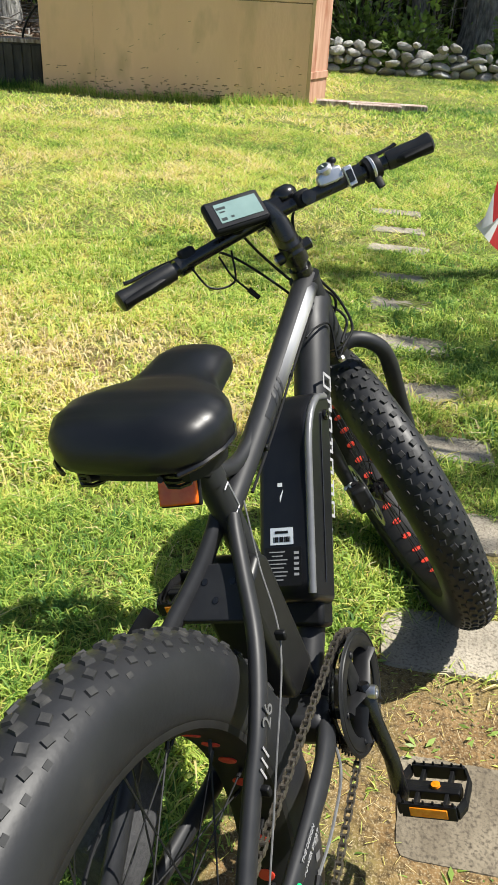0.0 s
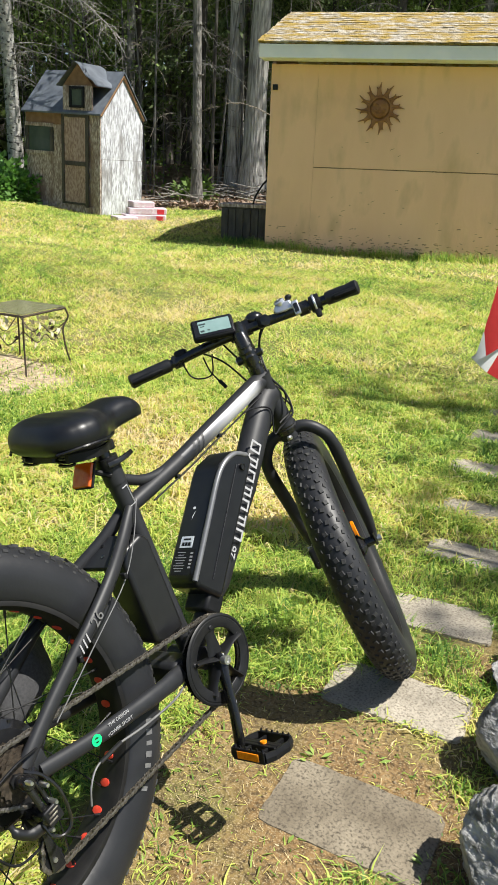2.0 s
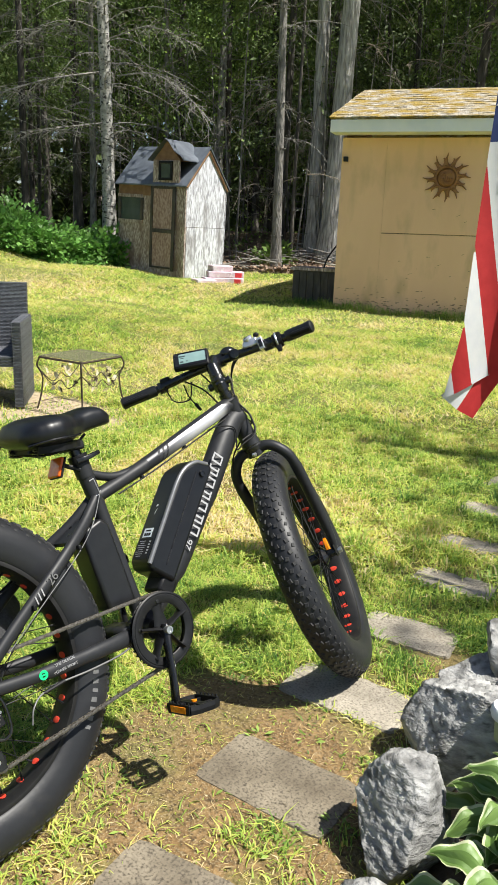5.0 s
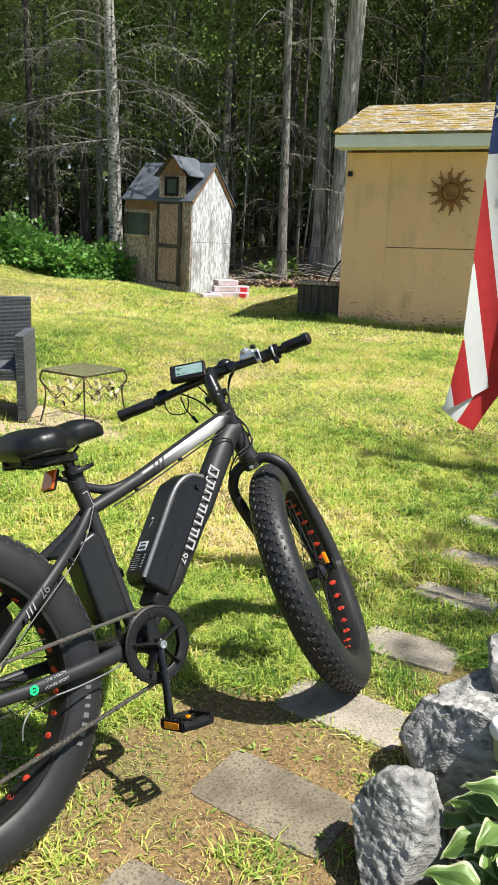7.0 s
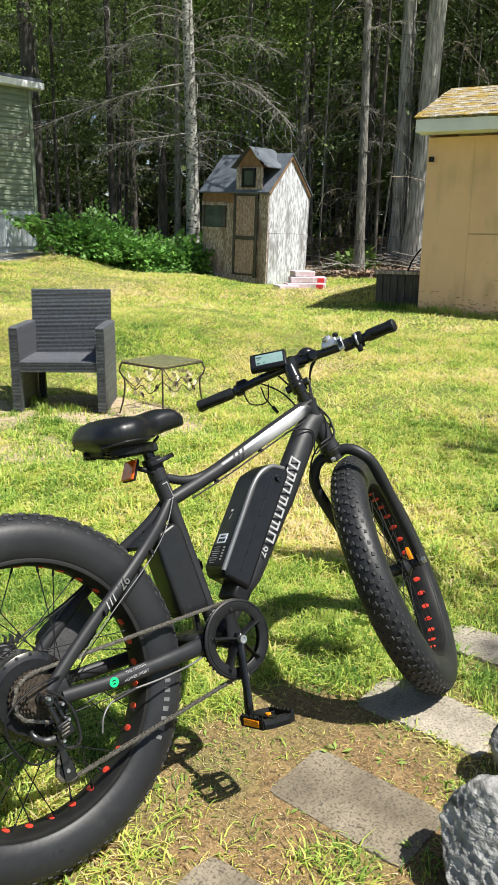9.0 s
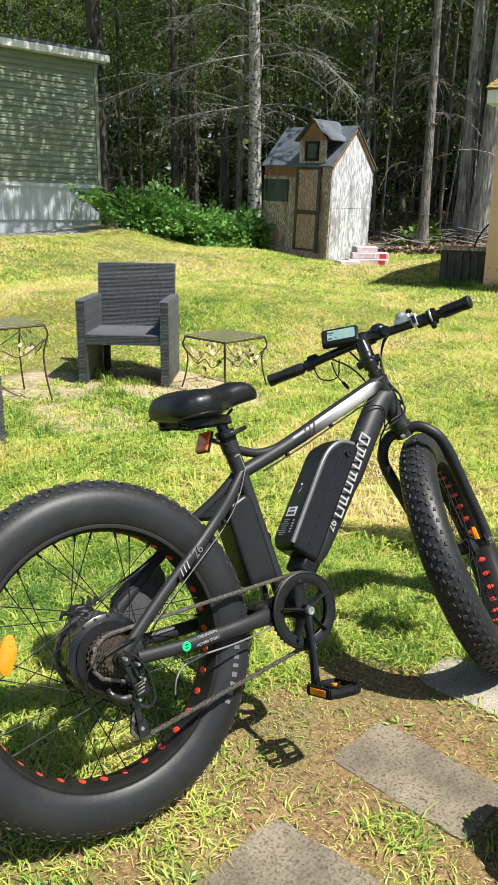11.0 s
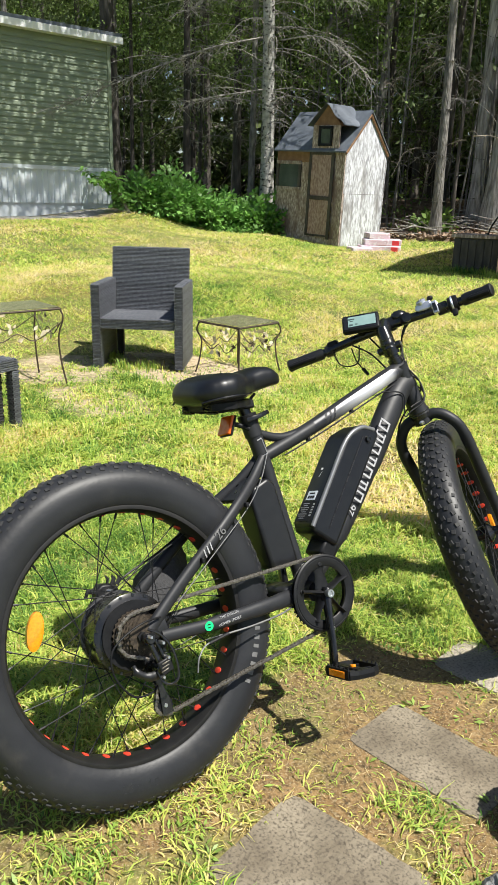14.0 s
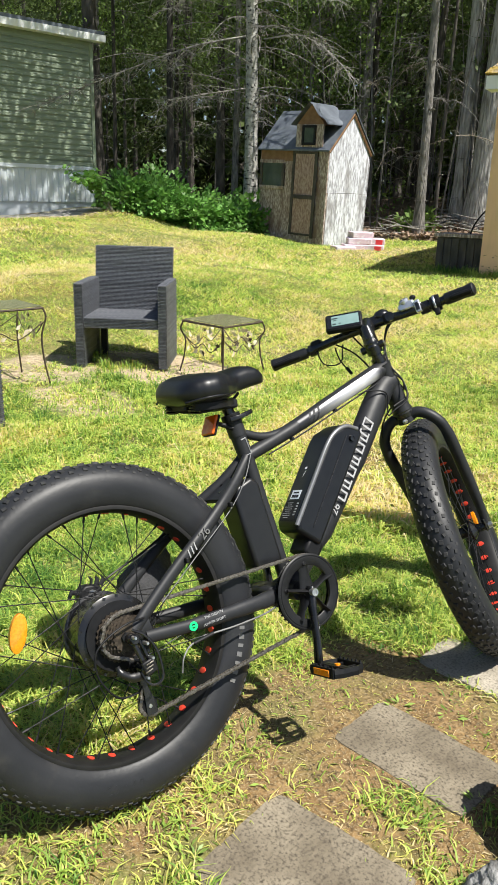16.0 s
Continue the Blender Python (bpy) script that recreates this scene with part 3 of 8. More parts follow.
# flaking strip at the foot of the sheets
fl = Geo()
for i in range(420):
    x, z = rr.uniform(0.02, SHED_L - 0.1), 0.02 + abs(rr.gauss(0, 0.13)) * (0.6 + 0.7 * abs(math.sin(i * 0.37)))
    w, h = rr.uniform(0.012, 0.06), rr.uniform(0.004, 0.014)
    t = rr.uniform(-0.25, 0.25)
    fl.add([(x, -0.0006, z), (x + w, -0.0006, z + w * t), (x + w * 0.9, -0.012 * rr.random() - 0.002, z + h + w * t), (x + w * 0.1, -0.006, z + h)], [(0, 1, 2, 3)])
part("flaking_veneer", fl, PEELED, shed, "flaking plywood veneer", kind="stuff", smooth=False)
scr = Geo()
for i in range(26):
    x, z = rr.uniform(0.7, SHED_L - 0.2), rr.uniform(0.25, 1.0) + (0.9 if i % 5 == 0 else 0.0)
    w, t = rr.uniform(0.015, 0.06), rr.uniform(-0.2, 0.5)
    scr.add([(x, -0.0015, z), (x + w, -0.0015, z + w * t), (x + w, -0.0015, z + w * t + 0.004), (x, -0.0015, z + 0.007)], [(0, 1, 2, 3)])
part("scuff", scr, PEELED, shed, kind="stuff", smooth=False)

# terracotta sun plaque on the front wall: plain disc, ring of rays
PLAQUE = shed_pose @ pose(1.54, -0.002, 2.02) @ Matrix.Diagonal((1.22, 1.1, 1.22, 1))
sun_plaque = thing("sun_plaque", "round terracotta sun plaque hung on the shed wall", "wall plaque", PLAQUE)
disc_g = Geo().lathe([(0, -0.045), (0.085, -0.045), (0.098, -0.028), (0.106, -0.012), (0.112, -0.030), (0.128, -0.034), (0.145, -0.02), (0.15, 0.0)], 40)
disc_g.ball(0.02, (0, -0.05, -0.01), 8, scale=(0.8, 1, 1.6))
for sx in (-1, 1):
    disc_g.tube([(sx * 0.02, -0.047, 0.035), (sx * 0.045, -0.056, 0.046), (sx * 0.072, -0.045, 0.032)], 0.009, 6)
    disc_g.ball(0.024, (sx * 0.05, -0.042, -0.02), 8)
disc_g.tube([(-0.04, -0.045, -0.045), (0, -0.054, -0.060), (0.04, -0.045, -0.045)], 0.010, 6)
part("disc", disc_g, TERRA, sun_plaque)
for k in range(24):
    a = 2 * math.pi * k / 24
    ln_ = 0.275 if k % 2 == 0 else 0.225
    wob = 0.02 if k % 2 else -0.02
    pts = [Vector((math.cos(a) * r + math.sin(a) * wob * math.sin(q * 3), -0.014, math.sin(a) * r - math.cos(a) * wob * math.sin(q * 3))) for q, r in ((0, 0.13), (0.33, 0.175), (0.66, 0.21), (1, ln_))]
    part("ray", Geo().tube(pts, [0.02, 0.017, 0.013, 0.004], 8, flat=(1, 0.8)), TERRA, sun_plaque)


# ---- slatted bin beside the shed ----
bin_pose = gable_frame((-4.62, 10.75), (1, 0.2), float(ground_z(-4.4, 10.6)))
bin_ = thing("compost_bin", "dark weathered wooden bin with an iron hoop beside the shed", "bin", bin_pose)
part("bin_body", Geo().box((0.72, 0.55, 0.52), (0.36, 0.275, 0.27)), DARKWOOD, bin_, smooth=False, bevel=0.006)
part("rim_board", Geo().box((0.80, 0.62, 0.05), (0.36, 0.275, 0.555)), OSB, bin_, "grey weathered rim board", smooth=False, bevel=0.006)
for i in range(6):
    part("slat", Geo().box((0.105, 0.02, 0.47), (0.06 + i * 0.12, -0.012, 0.27)), DARKWOOD, bin_, smooth=False, bevel=0.003)
part("iron_hoop", Geo().tube(spline([(0.45, 0.2, 0.57), (0.50, 0.2, 0.72), (0.62, 0.2, 0.9), (0.74, 0.2, 0.98), (0.8, 0.2, 0.88), (0.78, 0.2, 0.62)], 6), 0.014, 8), SATINBLACK, bin_, "bent black iron hoop")


# ---- hen house ----
coop_pose = gable_frame((-10.38, 12.95), (1.91, -0.09), 0.34) @ pose(0, 0, 0, 0, 2.2, 0)
coop = thing("hen_house", "weathered strand board hen house with dark tin roof and dormer", "hen house", coop_pose)
CW, CD, CH, CR = 1.92, 1.4, 1.98, 0.74
wall_panel("front_wall", coop, 0, CW, 0.06, CH, 0.02, 0.07, OSB)
wall_panel("upper_board", coop, 0.02, 0.98, 1.72, CH - 0.02, 0.008, 0.02, ORANGEBOARD, "orange brown bare board")
wall_panel("back_wall", coop, 0, CW, 0.06, CH, CD - 0.05, CD, OSB)
wall_panel("side_wall", coop, 0, 0.05, 0.06, CH, 0.07, CD - 0.05, OSB)
wall_panel("white_side_sheet", coop, CW - 0.05, CW, 0.06, 1.13, 0.02, CD, OSBWHITE, "whitewashed side sheet")
wall_panel("white_side_sheet", coop, CW - 0.05, CW, 1.136, CH, 0.02, CD, OSBWHITE, "whitewashed side sheet")
for x, mm in ((0.0, OSB), (CW - 0.05, OSBWHITE)):
    part("gable", Geo().add([(x, 0.02, CH), (x, CD, CH), (x, CD / 2, CH + CR), (x + 0.05, 0.02, CH), (x + 0.05, CD, CH), (x + 0.05, CD / 2, CH + CR)],
                            [(0, 2, 1), (3, 4, 5), (0, 1, 4, 3), (1, 2, 5, 4), (2, 0, 3, 5)]), mm, coop, smooth=False)
for side in (0, 1):
    y0, y1 = (-0.06, CD / 2) if side == 0 else (CD + 0.06, CD / 2)
    z0, z1 = CH - 0.06, CH + CR + 0.015
    g = Geo().add([(-0.04, y0, z0), (CW + 0.05, y0, z0), (CW + 0.05, y1, z1), (-0.04, y1, z1), (-0.04, y0, z0 + 0.03), (CW + 0.05, y0, z0 + 0.03), (CW + 0.05, y1, z1 + 0.03), (-0.04, y1, z1 + 0.03)],
                  [(0, 1, 2, 3), (4, 5, 6, 7), (0, 1, 5, 4), (1, 2, 6, 5), (2, 3, 7, 6), (3, 0, 4, 7)])
    part("roof_slope", g, TIN, coop, "dark sheet roof slope", smooth=False)
for y0, y1, z0, z1 in ((0.0, CD / 2, CH - 0.06, CH + CR - 0.04), (CD, CD / 2, CH - 0.06, CH + CR - 0.04)):
    part("rake_board", Geo().tube([(CW + 0.02, y0, z0), (CW + 0.02, y1, z1)], 0.035, 4, flat=(0.5, 1)), ORANGEBOARD, coop, smooth=False)
# window, door, corner posts
wf = part("window", Geo().box((0.66, 0.02, 0.46), (0.38, 0.018, 1.44)), DARKGLASS, coop, "dim greenish window pane", smooth=False)
for x0, x1, z0, z1 in ((0.02, 0.74, 1.67, 1.74), (0.02, 0.74, 1.15, 1.21), (0.02, 0.09, 1.21, 1.67), (0.67, 0.74, 1.21, 1.67)):
    wall_panel("frame", wf, x0, x1, z0, z1, -0.02, 0.02, DARKWOOD if z0 < 1.6 and x1 - x0 < 0.5 else OSB)
door_c = wall_panel("door", coop, 0.98, 1.62, 0.24, 1.92, -0.008, 0.018, OSBRED, "brown painted plank door")
for x0, x1, z0, z1 in ((0.98, 1.04, 0.24, 1.92), (1.58, 1.66, 0.2, 1.98), (1.04, 1.58, 0.98, 1.06), (1.04, 1.58, 0.24, 0.28), (1.04, 1.58, 1.87, 1.92)):
    wall_panel("ledge", door_c, x0, x1, z0, z1, -0.03, -0.008, DARKWOOD)
wall_panel("corner_post", coop, 1.84, 1.93, 0.05, CH, -0.008, 0.02, OSB)
wall_panel("foot_board", coop, 0.96, 1.86, 0.06, 0.22, -0.004, 0.018, OSB)
wall_panel("skid", coop, 0.1, CW - 0.1, -0.14, 0.06, 0.1, 0.24, DARKWOOD)
wall_panel("skid", coop, 0.1, CW - 0.1, -0.14, 0.06, CD - 0.24, CD - 0.1, DARKWOOD)
# dormer above the door
wall_panel("dormer_front", coop, 1.02, 1.74, CH - 0.02, CH + 0.46, -0.015, 0.02, OSB)
dx = 1.38
part("dormer_gable", Geo().add([(1.02, 0.0, CH + 0.46), (1.74, 0.0, CH + 0.46), (dx, 0.0, CH + 0.84), (1.02, 0.4, CH + 0.46), (1.74, 0.4, CH + 0.46), (dx, 0.62, CH + 0.84)], [(0, 1, 2), (0, 2, 5, 3), (1, 4, 5, 2), (0, 3, 4, 1)]), ORANGEBOARD, coop, smooth=False)
for sx in (-1, 1):
    g = Geo()
    n_ = 7
    vs = []
    for j in range(n_):
        s = j / (n_ - 1)
        for y in (-0.09, 0.7):
            vs.append((dx + sx * s * (0.46 if sx < 0 else 0.52), y, CH + 0.87 - s * 0.42 + (0.03 * math.sin(s * 9) if sx > 0 else 0)))
    fs = [(2 * j, 2 * j + 1, 2 * j + 3, 2 * j + 2) for j in range(n_ - 1)]
    g.add(vs, fs)
    g.add([(x, y, z - 0.012) for x, y, z in vs], [f[::-1] for f in fs])
    part("dormer_roof", g, TIN, coop, "curled sheet roofing")
dw = wall_panel("dormer_window", coop, 1.24, 1.52, CH + 0.1, CH + 0.4, -0.03, -0.012, DARKGLASS, "small dark window")
for x0, x1, z0, z1 in ((1.2, 1.56, CH + 0.39, CH + 0.44), (1.2, 1.56, CH + 0.06, CH + 0.11), (1.2, 1.25, CH + 0.11, CH + 0.39), (1.51, 1.56, CH + 0.11, CH + 0.39)):
    wall_panel("frame", dw, x0, x1, z0, z1, -0.05, -0.012, SATINBLACK)

# insulation bags in front of it
bag_z = float(ground_z(-7.4, 12.3))
for ln_, dx_, dy_, dz_, rz, red in ((0.46, 0.0, 0.0, 0.0, 6, False), (0.34, 0.42, 0.06, 0.0, -10, True), (0.44, 0.05, 0.05, 0.115, 2, False), (0.30, 0.44, 0.09, 0.115, -4, True), (0.40, 0.10, 0.06, 0.225, 9, False), (0.38, -0.02, -0.26, -0.03, 14, False)):
    bag = thing("insulation_bag", "pink and white wrapped insulation bag lying on the grass", "bag", pose(-7.2 + dx_ * 0.72, 11.85 + dy_ + dx_ * 0.65, bag_z + dz_, 0, 0, 41 + rz), "bags by the hen house")
    part("wrapper", Geo().box((ln_, 0.40, 0.115), (ln_ / 2, 0, 0.057)), PINKBAG, bag, bevel=0.018, smooth=True)
    if red:
        part("red_band", Geo().box((0.15, 0.405, 0.10), (ln_ - 0.11, 0, 0.054)), REDPRINT, bag, "printed red band", bevel=0.016)


# ---- house with green siding ----
house_pose = gable_frame((-12.95, 10.5), (-0.06, -1), 1.08)
house = thing("mobile_home", "sage green vinyl sided mobile home on white ribbed skirting", "house", house_pose)
HL, HD = 14.0, 4.2
wall_panel("wall_core", house, 0.0, HL, 0.72, 3.3, -HD, -0.03, SIDING)
courses = 22
ch = (3.16 - 0.74) / courses
for i in range(courses):
    z = 0.74 + i * ch
    g = Geo().add([(0.07, -0.03, z), (HL, -0.03, z), (HL, 0.014, z), (0.07, 0.014, z), (0.07, -0.012, z + ch + 0.004), (HL, -0.012, z + ch + 0.004), (0.07, 0.006, z + ch * 0.45), (HL, 0.006, z + ch * 0.45),
                   (0.07, 0.008, z + ch * 0.5), (HL, 0.008, z + ch * 0.5)], [(0, 1, 2, 3), (3, 2, 7, 6), (6, 7, 9, 8), (8, 9, 5, 4)])
    part("siding_course", g, SIDING, house, smooth=False)
wall_panel("corner_trim", house, 0.0, 0.08, 0.72, 3.16, -0.03, 0.032, SIDING)
wall_panel("eave_trim", house, -0.22, HL, 3.20, 3.33, -0.02, 0.20, WHITETRIM, "white eave trim")
wall_panel("roof", house, -0.2, HL, 3.33, 3.40, -HD - 0.1, 0.18, TIN)
wall_panel("skirt_cap", house, 0.0, HL, 0.66, 0.74, -0.05, 0.012, SKIRT, "white skirting cap")
sk = Geo()
line, x = [], 0.03
while x < HL:
    line += [(x, -0.03), (x + 0.08, -0.03), (x + 0.09, -0.012), (x + 0.12, -0.012)]
    x += 0.13
sk.add([(a, b, z) for a, b in line for z in (0.0, 0.66)], [(2 * i, 2 * i + 2, 2 * i + 3, 2 * i + 1) for i in range(len(line) - 1)])
part("skirting", sk, SKIRT, house, "white ribbed metal skirting", smooth=False)
wall_panel("skirting_core", house, 0.0, HL, -0.4, 0.66, -HD, -0.06, SKIRT)


# gravel beside the skirting
gs = Geo()
gr_ = random.Random(41)
NG = 50
gvs = []
for k in range(NG):
    y = 10.9 - 9.0 * k / (NG - 1)
    w = 0.95 + 0.18 * math.sin(k * 0.9) + gr_.uniform(-0.1, 0.1)
    if k < 4:
        w *= 0.35 + 0.16 * k
    for j in range(5):
        x = -13.0 + w * j / 4
        gvs.append((x, y, float(ground_z(x, y)) + 0.012 - (0.05 if j == 4 else 0)))
gs.add(gvs, [(i * 5 + j, i * 5 + j + 1, (i + 1) * 5 + j + 1, (i + 1) * 5 + j) for i in range(NG - 1) for j in range(4)])
single("gravel_strip", gs, GRAVEL, "strip of grey gravel beside the skirting", "gravel", kind="structure")


# ---- stepping stones ----
def paver(w, d, h, seed):
    r = random.Random(seed)
    n_ = 64
    ring = []
    for k in range(n_):
        a = 2 * math.pi * k / n_
        c, s = math.cos(a), math.sin(a)
        q = 1 / max(abs(c) ** 14 + abs(s) ** 14, 1e-9) ** (1 / 14)
        j = 1 + r.uniform(-0.006, 0.006) + 0.018 * noise.noise((c * 2.2, s * 2.2, seed * 3.1))
        ring.append((c * q * w / 2 * j, s * q * d / 2 * j))
    g = Geo()
    rings = [[(x, y, -0.05) for x, y in ring], [(x, y, h - 0.008) for x, y in ring], [(x * 0.985, y * 0.975, h + r.uniform(-0.002, 0.002)) for x, y in ring], [(x * 0.55, y * 0.55, h + r.uniform(-0.001, 0.003)) for x, y in ring]]
    return g.loft(rings)


for i, (x, y, w, d, rz) in enumerate(((0.80, 0.62, 0.36, 0.30, 3), (0.775, 1.10, 0.37, 0.22, -2), (0.755, 1.545, 0.38, 0.20, -1), (0.77, 2.0, 0.33, 0.19, 3), (0.78, 2.47, 0.32, 0.17, 0), (0.73, 2.9, 0.32, 0.17, 4),
                                      (0.69, 3.40, 0.37, 0.2, -4), (0.68, 3.93, 0.36, 0.2, -5), (0.70, 4.40, 0.38, 0.18, -4), (0.69, 4.98, 0.38, 0.17, -3), (0.69, 5.42, 0.36, 0.16, 0), (0.69, 5.93, 0.36, 0.16, -2))):
    tagged(single("stepping_stone", paver(w, d, 0.007, i), DARKSTONE if i < 2 else STONE, "flat grey slate stepping stone sunk in the lawn" if i > 1 else "brown stained slate stepping stone sunk in bare soil", "stepping stone", pose(x, y, float(ground_z(x, y)) - 0.002, 0, 0, rz), "stepping stone path"))
# plank step at the shed door
for x, y, w in ((0.45, 11.65, 1.5), (0.5, 11.45, 0.7)):
    single("plank_step", Geo().box((w, 0.24, 0.07)), OSB, "grey weathered plank step by the shed door", "step", pose(x, y, float(ground_z(x, y)) + 0.03, 0, 0, 2), "plank steps", smooth=False, bevel=0.008)


# ---- boulders ----
def boulder(sx, sy, sz, seed, cuts=4, rough=0.30):
    bm = bmesh.new()
    bmesh.ops.create_icosphere(bm, subdivisions=cuts, radius=1)
    off = Vector((seed * 3.7, seed * 1.3, seed * 7.1))
    rnd = random.Random(seed)
    planes = [(Vector((rnd.gauss(0, 1), rnd.gauss(0, 1), rnd.gauss(0, 1))).normalized(), rnd.uniform(0.50, 0.78)) for _ in range(13)]
    tilt = Vector((rnd.gauss(0, 0.5), rnd.gauss(0, 0.5), 1)).normalized()
    for v in bm.verts:
        p = v.co.copy()
        for nrm, d in planes:
            k = p.dot(nrm)
            if k > d:
                p -= nrm * (k - d) * 0.97
        # broad swells, split layers and fine pits
        layer = p.dot(tilt) * 9 + 1.5 * noise.noise(p * 1.7 + off)
        step = abs(layer - round(layer))
        p *= 1 + rough * (0.30 * noise.noise(p * 1.4 + off) + 0.12 * noise.noise(p * 4.1 + off) + 0.16 * (step - 0.25) + 0.09 * noise.noise(p * 11 + off) + 0.07 * noise.noise(p * 26 - off) - 0.16 * max(0.0, 0.12 - abs(noise.noise(p * 3.2 + off * 2))) * 3)
        v.co = Vector((p.x * sx, p.y * sy, p.z * sz))
    g = Geo()
    g.v = [tuple(v.co) for v in bm.verts]
    g.f = [tuple(v.index for v in f.verts) for f in bm.faces]
    bm.free()
    return g


for i, (x, y, z, sx, sy, sz, rz) in enumerate(((1.215, 0.83, 0.015, 0.140, 0.105, 0.110, 10), (1.12, 1.075, 0.06, 0.118, 0.12, 0.16, -12), (1.15, 1.41, 0.10, 0.135, 0.16, 0.18, 12), (1.10, 1.80, 0.05, 0.14, 0.15, 0.13, 0), (1.20, 1.84, 0.15, 0.15, 0.13, 0.10, 25),
                                               (1.17, 2.24, 0.07, 0.15, 0.14, 0.13, 30), (1.3, 2.6, 0.06, 0.15, 0.15, 0.14, 5), (1.36, 2.05, 0.03, 0.10, 0.12, 0.09, 40))):
    single("boulder", boulder(sx * 1.2, sy * 1.2, sz * 1.2, i + 1, 6 if i < 3 else 5), ROCK, "rough grey granite boulder edging the flower bed", "boulder", pose(x, y, z + float(ground_z(x, y)) - 0.02, 0, 0, rz), "boulders edging the bed", angle=180)


# ---- electric bicycle: x ahead, y to its left, z up, origin at the rear axle ----
HEAD, LEANED = radians(-12.2), radians(21.0)
b_right = Vector((math.cos(LEANED) * math.cos(HEAD), math.cos(LEANED) * math.sin(HEAD), math.sin(LEANED)))
b_ahead = Vector((-math.sin(HEAD), math.cos(HEAD), 0))
BIKE = basis(b_ahead, -b_right, b_right.cross(b_ahead), (0.291, 0.549, 0.377))
bike = thing("electric_bicycle", "matte black fat tyre electric bicycle leaning on its stand", "bicycle", BIKE)

# steering axis, in the plane of the frame
AX0 = Vector((0.978, 0, 0.43))
AXD = Vector((-0.337, 0, 0.942)).normalized()


def steered(deg):
    return Matrix.Translation(AX0) @ Matrix.Rotation(radians(deg), 4, AXD) @ Matrix.Translation(-AX0)


SW, SBS = steered(35.0), steered(36.0)
# the bar sits a little rolled in its clamp
SB = Matrix.Translation((-0.012, -0.006, -0.004)) @ Matrix.Translation((0.96, 0.02, 0.61)) @ Matrix.Rotation(radians(-3.4), 4, Vector((-0.59, -0.81, 0)).normalized()) @ Matrix.Translation((-0.96, -0.02, -0.61)) @ SBS
AXLE = SW.inverted() @ Vector((1.175, 0.015, -0.05))
BB = Vector((0.492, 0, -0.038))

# -- wheels --
RC, RT = 0.322, 0.050


def tyre_body():
    half = spline([(0.2735, 0.0365, 0), (0.2785, 0.0415, 0), (0.292, 0.0475, 0), (0.308, 0.0505, 0), (0.322, 0.0510, 0), (0.338, 0.0480, 0), (0.352, 0.0400, 0), (0.364, 0.0255, 0), (0.3695, 0.0095, 0), (0.3705, 0.0, 0)], 3)
    prof = [(p[0], p[1]) for p in half] + [(p[0], -p[1]) for p in half[-2::-1]]
    prof += [(0.268, -0.030), (0.268, 0.030)]
    return Geo().lathe(prof, 96, closed=True)


def tyre_knobs():
    g = Geo()
    n_ = 70

    def knob(t, phi, du, dv, lu, lv, h=0.0042, tilt=0.0):
        """du, dv: place along and across (metres from the anchor); lu, lv: size."""
        t = t + du / 0.37
        p = phi + dv / RT
        er = Vector((math.cos(t), 0, math.sin(t)))
        nrm = er * math.cos(p) + Vector((0, 1, 0)) * math.sin(p)
        u = Vector((-math.sin(t), 0, math.cos(t)))
        v = nrm.cross(u)
        u, v = u * math.cos(tilt) + v * math.sin(tilt), v * math.cos(tilt) - u * math.sin(tilt)
        o = er * RC + nrm * (RT * 0.945)
        q = 0.78
        vs = [o + u * a * lu / 2 + v * b * lv / 2 for a, b in ((-1, -1), (1, -1), (1, 1), (-1, 1))] + [o + nrm * h + u * a * lu / 2 * q + v * b * lv / 2 * q for a, b in ((-1, -1), (1, -1), (1, 1), (-1, 1))]
        g.add(vs, [(4, 5, 6, 7), (0, 1, 5, 4), (1, 2, 6, 5), (2, 3, 7, 6), (3, 0, 4, 7)])

    for i in range(n_):
        t = 2 * math.pi * i / n_
        hp = math.pi / n_
        for s in (-1, 1):
            tt = t if s > 0 else t + hp * 0.5
            knob(tt, s * radians(9), 0, 0, 0.0130, 0.0120, 0.0046, 0.25 * s)
            knob(tt + hp, s * radians(27), 0, 0, 0.0125, 0.0125, 0.0046, -0.3 * s)
            knob(tt, s * radians(43), 0, 0, 0.0120, 0.0095, 0.0044, 0.2 * s)
            knob(tt + hp, s * radians(56), 0, 0, 0.0105, 0.0075, 0.0034)
    return g


def rim_body():
    p = [(0.2765, 0.0395), (0.2785, 0.0385), (0.2785, 0.036), (0.270, 0.034), (0.265, 0.022), (0.264, 0.0), (0.265, -0.022), (0.270, -0.034), (0.2785, -0.036), (0.2785, -0.0385), (0.2765, -0.0395), (0.2675, -0.0385), (0.2615, -0.028), (0.2595, 0.0), (0.2615, 0.028), (0.2675, 0.0385)]
    return Geo().lathe(p, 96, closed=True)


TYRE_ME = tyre_body().mesh("tyre", RUBBER)
KNOB_ME = tyre_knobs().mesh("tread", KNOB, smooth=False)
RIM_ME = rim_body().mesh("wheel_rim", RIMBLACK)
dot = Geo()
dot.loft([[(math.cos(2 * math.pi * k / 14) * 0.0125 * s, math.sin(2 * math.pi * k / 14) * 0.0075 * s, z) for k in range(14)] for s, z in ((1.0, -0.001), (1.0, 0.0006), (0.85, 0.0010))])
DOT_ME = dot.mesh("rim_window", REDTAPE)


